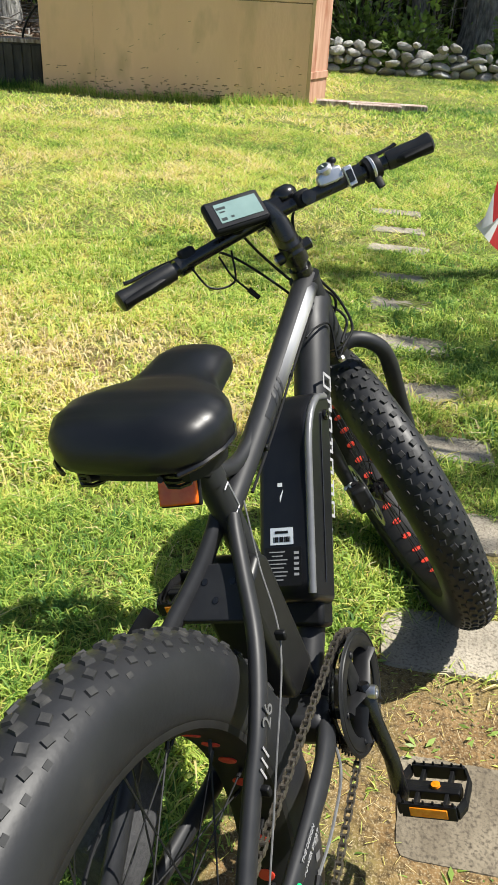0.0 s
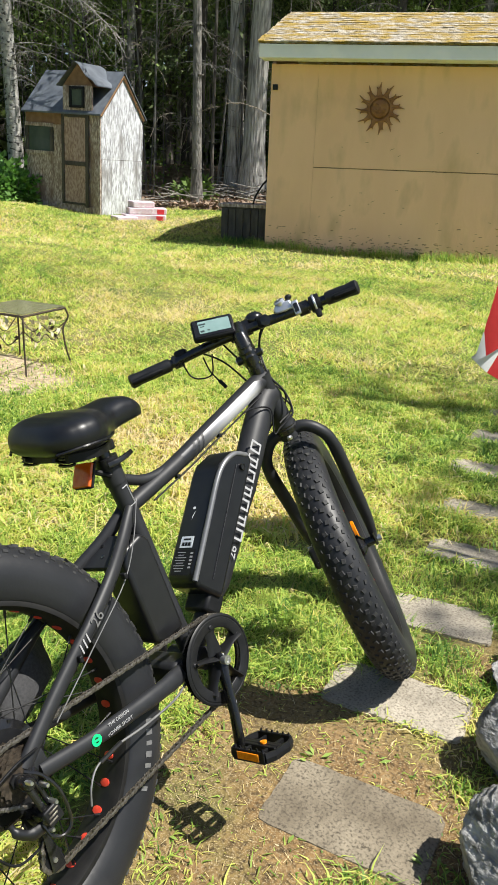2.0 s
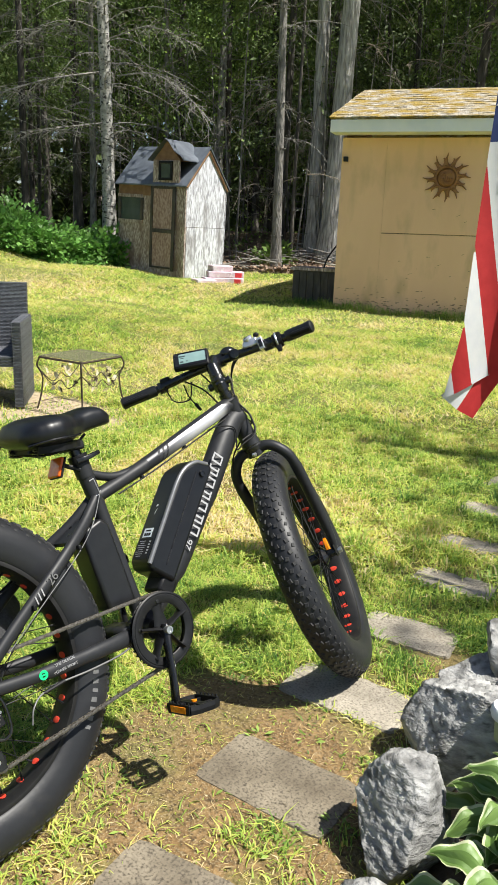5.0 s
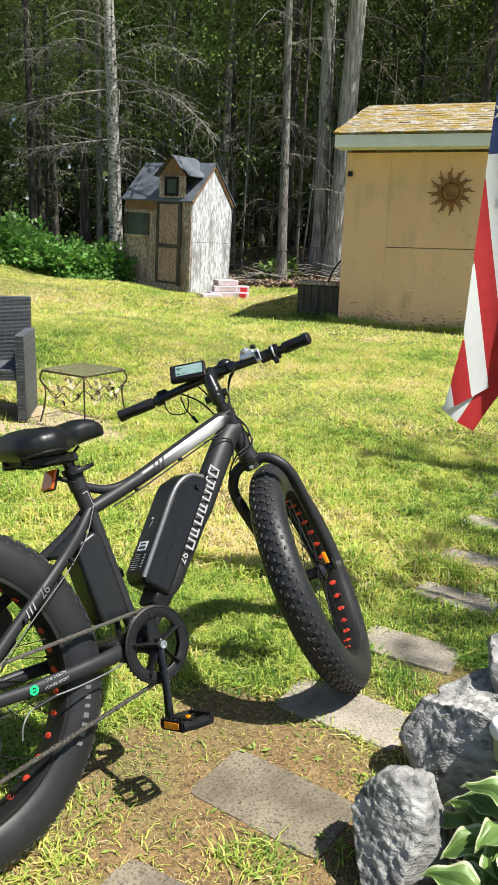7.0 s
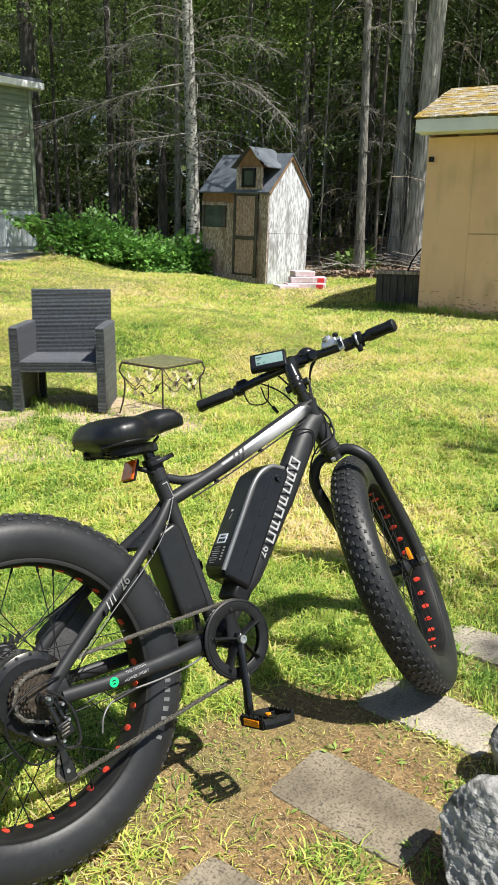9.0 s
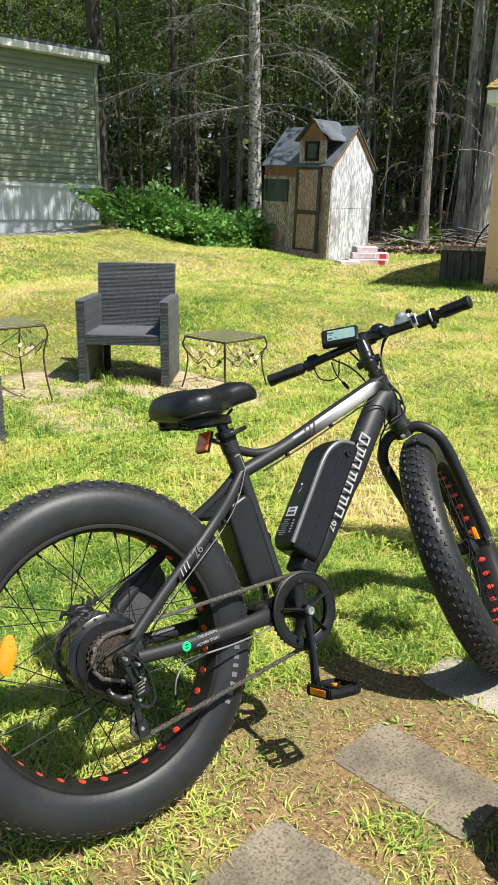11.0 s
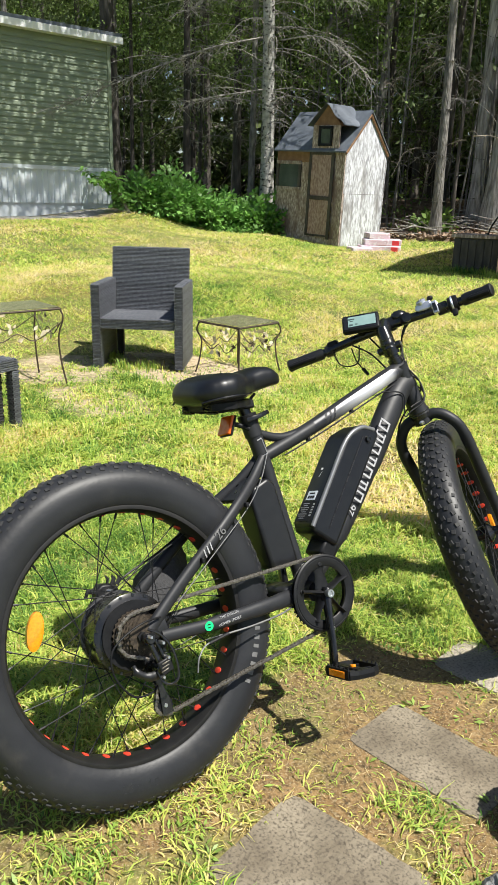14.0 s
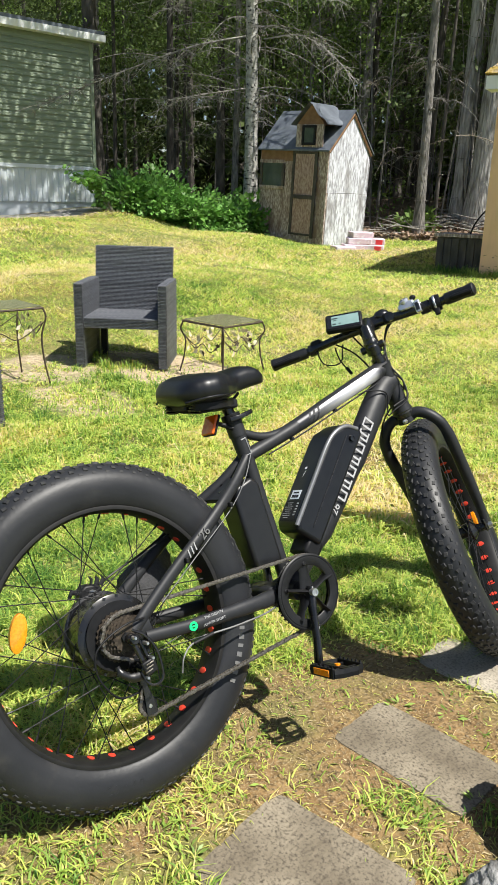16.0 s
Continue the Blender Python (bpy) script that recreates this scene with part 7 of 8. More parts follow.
def crown_broad(seed, n, h0, h1, r0):
    rng = np.random.default_rng(seed)
    pos, out, size = [], [], []
    for k in range(34):
        c = np.array([rng.normal(0, r0 * 0.5), rng.normal(0, r0 * 0.5), rng.uniform(h0, h1)])
        m = n // 34
        p = rng.normal(0, 0.45, (m, 3)) * np.array([1.3, 1.3, 0.5]) + c
        pos.append(p)
        out.append(rng.normal(0, 1, (m, 3)))
        size.append(rng.uniform(0.05, 0.11, m))
    return np.concatenate(pos), np.concatenate(out), np.concatenate(size)


CROWNS = []
for k in range(5):
    p, o, s = crown_conifer(20 + k, 5200, 1.2 + 0.5 * k, 12.5, 2.3)
    CROWNS.append(leaf_mesh("crown", p, o, s, 0.17, NEEDLE, 0.45))
for k in range(3):
    p, o, s = crown_broad(40 + k, 7500, 2.2 + k * 0.7, 10.0, 2.2)
    CROWNS.append(leaf_mesh("crown", p, o, s, 0.30, LEAFY, 0.25))


def tree(name, x, y, h, r, lean, mat, seed, label, limbs=0, limb_z=(1.5, 6), crown=-1, crown_z=0.0, knots=0, segs=12, reach=(1.0, 2.4), group="trees at the wood's edge"):
    z = float(ground_z(x, y))
    t = thing(name, label, "tree", pose(x, y, z), group)
    g, pts = trunk_geo(h, r, lean, seed, segs, 14, knots)
    part("trunk", g, mat, t)
    if limbs:
        rnd = random.Random(seed + 50)
        lg = Geo()
        for k in range(limbs):
            zz = rnd.uniform(*limb_z)
            f = min(zz / h, 0.98)
            c = Vector(pts[0]).lerp(Vector(pts[-1]), f)
            a = rnd.uniform(0, 2 * math.pi)
            limb(lg, (c.x, c.y, zz), (math.cos(a), math.sin(a), rnd.uniform(-0.15, 0.25)), rnd.uniform(*reach), 0.010, rnd, 16, rnd.uniform(0.0, 0.5))
        part("dead_branchwork", lg, TWIG, t, "bare grey drooping limbs", kind="stuff")
    if crown >= 0:
        part("crown", CROWNS[crown], None, t, "dark green foliage", pose(0, 0, crown_z, 0, 0, seed * 57 % 360))
    return t


birch = tree("birch_tree", -11.4, 13.85, 13, 0.165, (-0.012, -0.004), BIRCHBARK, 1, "pale barked tree with black scars and bare drooping limbs", 60, (2.2, 8.0), -1, 0, 26, 18, (0.9, 2.8))
tree("spruce_tree", -7.6, 15.25, 13, 0.105, (-0.004, 0.0), BARK, 2, "slim grey trunk with broken limb stubs", 14, (3.0, 7.5), -1, 4.0, 60, 14, (0.5, 1.6))
tree("maple_tree", -7.50, 16.9, 15, 0.19, (-0.006, 0.01), MAPLEBARK, 3, "tall straight grey trunk, one of a close pair", 5, (5, 9), -1, 3.5, 6, 18)
tree("maple_tree", -6.98, 16.75, 15, 0.25, (0.034, 0.0), MAPLEBARK, 4, "thick furrowed grey trunk leaning away from its twin", 6, (5, 9), -1, 3.5, 6, 20)
tree("sapling", -7.70, 16.1, 10, 0.045, (0.012, 0.0), DARKBARK, 5, "thin grey trunk beside the hen house", 6, (2.5, 6), 1, 4.5, 20, 10, (0.4, 1.2))
tree("spruce_tree", -14.2, 13.8, 14, 0.10, (0.0, 0.0), DARKBARK, 6, "thin dark trunk with bare limbs above the shrubs", 18, (2.4, 7), 0, 5.2, 30, 10, (0.9, 2.2))
tree("spruce_tree", -13.6, 15.6, 14, 0.09, (0.01, 0.0), BARK, 7, "thin grey trunk above the shrubs", 14, (2.4, 7), 1, 5.2, 30, 10, (0.8, 2.0))
tree("spruce_tree", -16.8, 13.4, 15, 0.24, (0.0, 0.0), DARKBARK, 8, "broad dark trunk behind the house", 8, (3, 7), 3, 4.0, 10, 14)
tree("spruce_tree", -10.6, 17.6, 14, 0.10, (0.0, 0.0), DARKBARK, 9, "thin dark trunk behind the hen house", 12, (2.4, 7), 0, 3.2, 20, 10)
tree("pine_tree", 1.35, 20.4, 15, 0.2, (0.0, 0.0), BARK, 10, "grey trunk behind the stone wall", 4, (4, 8), 6, 2.5, 6, 14)
tree("pine_tree", 2.6, 19.6, 15, 0.36, (0.03, 0.0), BARK, 12, "thick pale grey trunk behind the stone wall", 4, (4, 8), 5, 3.0, 6, 16)
tree("spruce_tree", -4.6, 18.8, 14, 0.14, (0.05, 0.0), DARKBARK, 13, "leaning dark trunk behind the shed", 12, (3, 7), 7, 2.4, 20, 10)
tree("spruce_tree", -2.0, 18.6, 14, 0.17, (0.01, 0.0), BARK, 14, "grey knotty trunk behind the shed", 14, (3, 7), 4, 2.4, 40, 12)

# long arching bare limbs of the birch, and an unseen high leafy crown added to dapple the house
arch_g = Geo()
ar_ = random.Random(77)
bz = float(ground_z(-11.4, 13.85))
ARCHES = (([(-11.45, 13.61, 4.70), (-11.75, 12.38, 4.37), (-12.00, 11.30, 3.95), (-12.20, 9.96, 3.39), (-12.35, 8.83, 2.89)], 0.020), ([(-11.40, 13.65, 3.64), (-11.50, 12.49, 3.41), (-11.70, 11.18, 3.11)], 0.014), ([(-11.10, 13.85, 4.64), (-9.84, 13.50, 4.54), (-8.85, 13.20, 4.13), (-7.91, 12.90, 3.48)], 0.015), ([(-11.30, 13.85, 5.43), (-9.98, 13.60, 5.47), (-8.57, 13.30, 4.97)], 0.012), ([(-11.59, 13.80, 5.35), (-12.45, 13.40, 5.74), (-13.35, 13.00, 5.33)], 0.012))
for world_pts, r0 in ARCHES:
    q = spline([(x + 11.4, y - 13.85, z - bz) for x, y, z in world_pts], 7)
    arch_g.tube(q, [r0 * (1 - 0.85 * i / (len(q) - 1)) + 0.003 for i in range(len(q))], 6, caps=False)
    for i in range(3, len(q)):
        for k in range(4):
            d = (q[i] - q[i - 1]).normalized() * ar_.uniform(0.4, 1.3) + Vector((ar_.gauss(0, 0.5), ar_.gauss(0, 0.5), ar_.gauss(-0.05, 0.5)))
            l_ = ar_.uniform(0.12, 0.55)
            p0 = q[i - 1].lerp(q[i], ar_.random())
            e = p0 + d * l_ + Vector((0, 0, -0.12 * l_))
            arch_g.tube([p0, p0 + d * l_ * 0.5, e], [0.007, 0.005, 0.0025], 3, caps=False)
            for j in range(2):
                f = (p0 + d * l_ * 0.6)
                arch_g.tube([f, f + Vector((ar_.gauss(0, 0.14), ar_.gauss(0, 0.14), ar_.gauss(-0.12, 0.1)))], [0.004, 0.002], 3, caps=False)
part("arching_limb", arch_g, TWIG, birch, "long arching bare grey limbs", kind="stuff")
cp = []
rng_b = np.random.default_rng(9)
for k in range(84):
    c = np.array([rng_b.uniform(1.1, 3.5), rng_b.uniform(-9.8, -1.2), rng_b.uniform(7.6, 10.5)])
    cp.append(c + rng_b.normal(0, 0.55, (170, 3)) * np.array([1, 1, 0.5]))
cp = np.concatenate(cp)
part("crown", leaf_mesh("crown", cp, rng_b.normal(0, 1, cp.shape), rng_b.uniform(0.07, 0.13, len(cp)), 0.36, LEAFY, 0.3), None, birch, "unseen leafy crown added to shade the house")

# a tree standing off the lawn's side, whose crown shades the path
side_tree = tree("broadleaf_tree", 6.3, 5.9, 11, 0.15, (-0.05, -0.02), BARK, 31, "slim lawn tree with a light leafy crown", 0, group="trees round the lawn")
rng_s = np.random.default_rng(19)
sp_ = []
# clumps of the crown, given by where their shade falls on the lawn, the path and the bed
for n_k, x0, x1, y0, y1, sig in ((4, -0.6, 0.9, 3.9, 5.6, 0.40), (14, 0.6, 2.2, 2.2, 4.6, 0.32)):
    for k in range(n_k):
        z = rng_s.uniform(6.4, 8.4)
        c = np.array([rng_s.uniform(x0, x1) + 0.555 * z - 6.3, rng_s.uniform(y0, y1) + 0.135 * z - 5.9, z])
        sp_.append(c + rng_s.normal(0, sig, (110, 3)) * np.array([1, 1, 0.5]))
sp_ = np.concatenate(sp_)
part("crown", leaf_mesh("crown", sp_, rng_s.normal(0, 1, sp_.shape), rng_s.uniform(0.07, 0.12, len(sp_)), 0.36, LEAFY, 0.3), None, side_tree, "light leafy crown")

# the wood behind
wr = random.Random(8)
kinds = []
for k in range(118):
    for _ in range(30):
        a = radians(wr.uniform(66, 150))
        d = wr.uniform(19.5, 40)
        x, y = 1.0 + d * math.cos(a), -0.4 + d * math.sin(a)
        if all((x - u) ** 2 + (y - v) ** 2 > 2.2 for u, v in kinds) and not (x < -12.4 and y < 12.6) and y > 15.6 + max(-x - 10, 0) * 0.25 - (4 if x < -14 else 0):
            break
    kinds.append((x, y))
    tree("spruce_tree" if k % 3 else "broadleaf_tree", x, y, 14 + wr.random() * 3, wr.uniform(0.045, 0.13), (wr.uniform(-0.035, 0.035), 0), DARKBARK if k % 9 else BARK, 100 + k,
         "dark woodland conifer with dead lower limbs" if k % 3 else "leafy woodland tree with a slim trunk", 9 if d < 30 else 3, (1.0, 6), (k % 5) if k % 3 else 5 + k % 3, wr.uniform(-0.8, 1.8), 0, 8, (0.6, 1.8), "trees of the wood")

# closed canopy overhead, out of view, added to darken the inside of the wood
nc = 52000
ca, cb = -46 + 74 * RNG.random(nc), 20.5 + 34 * RNG.random(nc)
cc_ = 9.5 + 4.5 * RNG.random(nc)
ck = np.array([noise.noise((a * 0.28, b * 0.28, 4.0)) for a, b in zip(ca, cb)])
okc = (ck > -0.16) & (cb > 20.5 + 0.25 * np.maximum(-ca - 10, 0))
pc_ = np.stack([ca, cb, cc_], 1)[okc]
tagged(new("canopy", leaf_mesh("canopy", pc_, RNG.normal(0, 1, pc_.shape), RNG.uniform(0.4, 0.8, len(pc_)), 0.34, NEEDLE, 0.3)), "unseen green canopy added to shade the wood", "canopy", kind="stuff")

# far foliage that closes the wood
nf = 60000
fa_ = np.radians(58 + 104 * RNG.random(nf))
fd = 39 + 12 * RNG.random(nf)
fx, fy = 1 + fd * np.cos(fa_), -0.4 + fd * np.sin(fa_)
fz = 0.5 + 24 * RNG.random(nf) ** 0.9
cl = np.array([noise.noise((a * 0.35, b * 0.35, c * 0.5)) for a, b, c in zip(fx, fy, fz)])
okf = cl > -0.28
pf = np.stack([fx, fy, fz], 1)[okf]
tagged(new("far_woods", leaf_mesh("far_woods", pf, RNG.normal(0, 1, pf.shape), RNG.uniform(0.5, 1.2, len(pf)), 0.32, NEEDLE, 0.3)), "dense dark foliage of the wood beyond", "woods", kind="stuff")
nl2 = 16000
fa2 = np.radians(56 + 108 * RNG.random(nl2))
fd2 = 43 + 9 * RNG.random(nl2)
pl2 = np.stack([1 + fd2 * np.cos(fa2), -0.4 + fd2 * np.sin(fa2), 5.5 * RNG.random(nl2) ** 1.3], 1)
tagged(new("far_thicket", leaf_mesh("far_thicket", pl2, RNG.normal(0, 1, pl2.shape), RNG.uniform(0.5, 1.1, nl2), 0.36, NEEDLE, 0.2)), "dark thicket closing the far side of the wood", "woods", kind="stuff")
nt = Geo()
for k in range(150):
    a = radians(wr.uniform(58, 162))
    d = wr.uniform(38, 50)
    x, y = 1 + d * math.cos(a), -0.4 + d * math.sin(a)
    nt.tube([(x, y, 0), (x + wr.uniform(-0.3, 0.3), y, 9), (x, y, 19)], [wr.uniform(0.09, 0.2), 0.12, 0.06], 6)
single("far_trunks", nt, DARKBARK, "far thin trunks deep in the wood", "woods", kind="stuff")

# thin saplings and dead poles between the trees
ps, pt_ = Geo(), random.Random(61)
for k in range(190):
    a = radians(pt_.uniform(84, 148))
    d = pt_.uniform(18.2, 29)
    x, y = 1 + d * math.cos(a), -0.4 + d * math.sin(a)
    if y < 15.6 + max(-x - 10, 0) * 0.25 or (x < -12.4 and y < 14.5):
        continue
    z, h_, r_ = float(ground_z(x, y)), pt_.uniform(3.5, 9), pt_.uniform(0.010, 0.034)
    lx_, ly_ = pt_.gauss(0, 0.06) * h_, pt_.gauss(0, 0.04) * h_
    ps.tube([(x, y, z - 0.1), (x + lx_ * 0.4, y + ly_ * 0.5, z + h_ * 0.5), (x + lx_, y + ly_, z + h_)], [r_, r_ * 0.8, r_ * 0.4], 5, caps=False)
    for j in range(5):
        f_, q = pt_.uniform(0.12, 0.9), pt_.uniform(0, 2 * math.pi)
        p0 = Vector((x + lx_ * f_, y + ly_ * f_, z + h_ * f_))
        l_ = pt_.uniform(0.3, 1.1)
        ps.tube([p0, p0 + Vector((math.cos(q), math.sin(q), 0.1)) * l_ * 0.6, p0 + Vector((math.cos(q) * l_, math.sin(q) * l_, -0.15 * l_))], [0.006, 0.005, 0.003], 3, caps=False)
single("saplings", ps, BARK, "thin grey saplings and dead poles in the wood", "saplings", kind="stuff")

# dead lower twigs of the wood's edge, hanging in pale tangles
tw, tr_ = Geo(), random.Random(67)
for k in range(300):
    a = radians(tr_.uniform(96, 146))
    d = tr_.uniform(17.6, 25)
    x, y = 1 + d * math.cos(a), -0.4 + d * math.sin(a)
    if y < 15.4 + max(-x - 10, 0) * 0.25 or (x < -12.4 and y < 14.5):
        continue
    q = tr_.uniform(0, 2 * math.pi)
    limb(tw, (x, y, float(ground_z(x, y)) + tr_.uniform(1.0, 7.5)), (math.cos(q), math.sin(q), tr_.uniform(-0.3, 0.2)), tr_.uniform(0.8, 2.2), 0.008, tr_, 14, tr_.uniform(0.2, 0.7))
single("dead_twigs", tw, DEADTWIG, "pale tangle of dead twigs at the wood's edge", "twigs", kind="stuff")

# undergrowth inside the wood's edge
nu = 16000
ua = np.radians(70 + 82 * RNG.random(nu))
ud = 18.5 + 16 * RNG.random(nu)
ux, uy = 1 + ud * np.cos(ua), -0.4 + ud * np.sin(ua)
dn = np.array([noise.noise((a * 0.5, b * 0.5, 1.5)) for a, b in zip(ux, uy)])
oku = (dn > 0.05) & (uy > 15.4) & ~((ux < -12) & (uy < 14))
up_ = np.stack([ux, uy, ground_z(ux, uy) + RNG.random(nu) ** 1.6 * 1.1], 1)[oku]
tagged(new("undergrowth", leaf_mesh("undergrowth", up_, RNG.normal(0, 1, up_.shape) + np.array([0, 0, 0.4]), RNG.uniform(0.06, 0.16, len(up_)), 0.27, LEAFY, 0.2)), "low green undergrowth between the trunks", "undergrowth", kind="stuff")

# brown brush and leaf litter at the wood's edge
nl = 9000
lx, ly = -9.2 + 4.6 * RNG.random(nl), 14.6 + 4.4 * RNG.random(nl) ** 1.3
lp = np.stack([lx, ly, ground_z(lx, ly) + 0.03 + 0.10 * RNG.random(nl) ** 2], 1)
tagged(new("leaf_litter", leaf_mesh("leaf_litter", lp, RNG.normal(0, 1, lp.shape) * np.array([1, 1, 0.3]), RNG.uniform(0.06, 0.14, nl), 0.32, LITTER, 0.0)), "brown fallen leaves and brush at the wood's edge", "leaf litter", kind="stuff")
bg = Geo()
for k in range(130):
    x, y = wr.uniform(-9.0, -4.6), wr.uniform(14.6, 18.5)
    a, l_ = wr.uniform(0, 2 * math.pi), wr.uniform(0.4, 1.5)
    z = float(ground_z(x, y)) + wr.uniform(0.03, 0.3)
    bg.tube([(x, y, z), (x + math.cos(a) * l_ * 0.5, y + math.sin(a) * l_ * 0.5, z + wr.uniform(-0.02, 0.1)), (x + math.cos(a) * l_, y + math.sin(a) * l_, z + wr.uniform(-0.05, 0.15))], [0.016, 0.012, 0.005], 5)
single("brushwood", bg, TWIG, "fallen grey sticks and brushwood on the forest floor", "brushwood", kind="stuff")


# shrubs between the house and the hen house
def shrub(x, y, rx, ry, h, n, seed, mat=BUSHLEAF, leaf=(0.08, 0.17), label="dense green leafy shrub at the lawn's edge"):
    rng = np.random.default_rng(seed)
    z = float(ground_z(x, y))
    t = thing("shrub", label, "shrub", pose(x, y, z), "shrubs at the lawn's edge")
    u = unit(rng.normal(0, 1, (n, 3)) * np.array([1, 1, 0.8]))
    u[:, 2] = np.abs(u[:, 2])
    rad = 0.62 + 0.42 * rng.random(n)
    lump = 1 + 0.75 * np.array([noise.noise((a * 2.2 + seed, b * 2.2, c * 2.2)) for a, b, c in u])
    p = u * (rad * lump)[:, None] * np.array([rx, ry, h])
    part("foliage", leaf_mesh("foliage", p, u + np.array([0, 0, 0.1]), rng.uniform(*leaf, n), 0.33, mat, 0.45), None, t)
    st = Geo()
    rnd = random.Random(seed)
    for k in range(9):
        a = rnd.uniform(0, 2 * math.pi)
        st.tube([(0.1 * math.cos(a), 0.1 * math.sin(a), -0.05), (rx * 0.35 * math.cos(a), ry * 0.35 * math.sin(a), h * 0.5), (rx * 0.7 * math.cos(a), ry * 0.7 * math.sin(a), h * 0.85)], [0.014, 0.01, 0.004], 5)
    part("stems", st, TWIG, t, kind="stuff")
    return t


for k, (x, y, rx, ry, h) in enumerate(((-12.45, 10.95, 0.75, 0.6, 0.95), (-12.1, 11.5, 0.8, 0.7, 0.95), (-11.6, 12.05, 0.85, 0.7, 0.9), (-11.1, 12.55, 0.8, 0.7, 0.85), (-10.65, 12.85, 0.65, 0.6, 0.95), (-12.9, 12.3, 1.1, 0.8, 1.15), (-12.1, 13.2, 1.1, 0.8, 1.05), (-11.3, 13.6, 0.9, 0.7, 0.9), (-13.9, 13.0, 1.2, 0.9, 1.3))):
    shrub(x, y, rx, ry, h * 0.75, 1900, 60 + k)
# a spray of leaves reaching across the skirting
spray = thing("shrub", "thin leafy shoots standing before the white skirting", "shrub", pose(-12.15, 10.25, float(ground_z(-12.15, 10.25))), "shrubs at the lawn's edge")
sg, sp, so = Geo(), [], []
wr = random.Random(17)
for k in range(7):
    a, l_ = radians(wr.uniform(200, 330)), wr.uniform(0.6, 1.15)
    pts = [(0.02 * k, 0, -0.03), (math.cos(a) * l_ * 0.3, math.sin(a) * l_ * 0.5, 0.55), (math.cos(a) * l_ * 0.7, math.sin(a) * l_, 0.62 + 0.2 * wr.random())]
    q = spline(pts, 6)
    sg.tube(q, 0.006, 5)
    for p in q[3:]:
        for j in range(5):
            sp.append((p.x + wr.gauss(0, 0.05), p.y + wr.gauss(0, 0.05), p.z + wr.gauss(0, 0.03)))
            so.append((wr.gauss(0, 1), wr.gauss(0, 1), -0.1))
part("stems", sg, TWIG, spray, kind="stuff")
part("foliage", leaf_mesh("foliage", np.array(sp), np.array(so), np.full(len(sp), 0.15), 0.27, BUSHLEAF, 0.3), None, spray)
for k, (x, y) in enumerate(((-7.9, 15.6), (-8.3, 16.4))):
    shrub(x, y, 0.4, 0.4, 0.45, 300, 90 + k, LEAFY, (0.1, 0.2), "low fern clump on the forest floor")

for k, (x, y, r, h) in enumerate(((0.1, 18.3, 0.9, 1.5), (1.2, 18.0, 0.8, 1.1), (3.4, 18.2, 0.9, 1.3))):
    shrub(x, y, r, 0.6, h, 1100, 120 + k, LEAFY, (0.1, 0.2), "light green bush behind the stone wall")

# dry stone wall at the wood's edge
wall_t = thing("stone_wall", "rough dry stone wall of grey field stones", "stone wall", pose(0, 0, 0))
wr = random.Random(23)
STONES = [boulder(1, 1, 1, 200 + k, 2, 0.25).mesh("stone", FARSTONE, True, 50) for k in range(6)]
for row in range(4):
    x = -1.6
    while x < 4.2:
        w = wr.uniform(0.10, 0.26) * (1.15 - 0.12 * row)
        y = 16.9 + 0.05 * x + wr.uniform(-0.1, 0.1)
        z = float(ground_z(x, y)) + 0.08 + row * 0.15 + wr.uniform(-0.03, 0.03)
        o = part("stone", STONES[wr.randrange(6)], None, wall_t, "", pose(x + w, y, z, wr.uniform(-15, 15), wr.uniform(-15, 15), wr.uniform(0, 360)) @ Matrix.Diagonal((w, w * wr.uniform(0.7, 1), wr.uniform(0.085, 0.13), 1)))
        x += w * 1.5
        if row == 3 and wr.random() < 0.4:
            x += 0.3


# ---- wicker armchairs ----
def wicker_face(o, u, v, lu, lv, nrm, pitch=0.020):
    """Woven straps over a rectangle: verticals with horizontals weaving over and under."""
    o, u, v, nrm = Vector(o), Vector(u).normalized(), Vector(v).normalized(), Vector(nrm).normalized()
    g = Geo()
    nu_, nv_ = max(int(lu / pitch), 1), max(int(lv / (pitch * 0.5)), 1)
    for j in range(nv_):
        c = (j + 0.5) * lv / nv_
        hw = lv / nv_ * 0.44
        pts = []
        for i in range(nu_ + 1):
            s = i * lu / nu_
            z = 0.0052 if (i + j) % 2 else -0.0010
            pts.append((s, z))
        vs, fs = [], []
        for s, z in pts:
            vs += [o + u * s + v * (c - hw) + nrm * z * 0.6, o + u * s + v * c + nrm * (z + 0.0022), o + u * s + v * (c + hw) + nrm * z * 0.6]
        for i in range(nu_):
            for k in range(2):
                fs.append((i * 3 + k, i * 3 + k + 1, i * 3 + k + 4, i * 3 + k + 3))
        g.add(vs, fs)
    return g


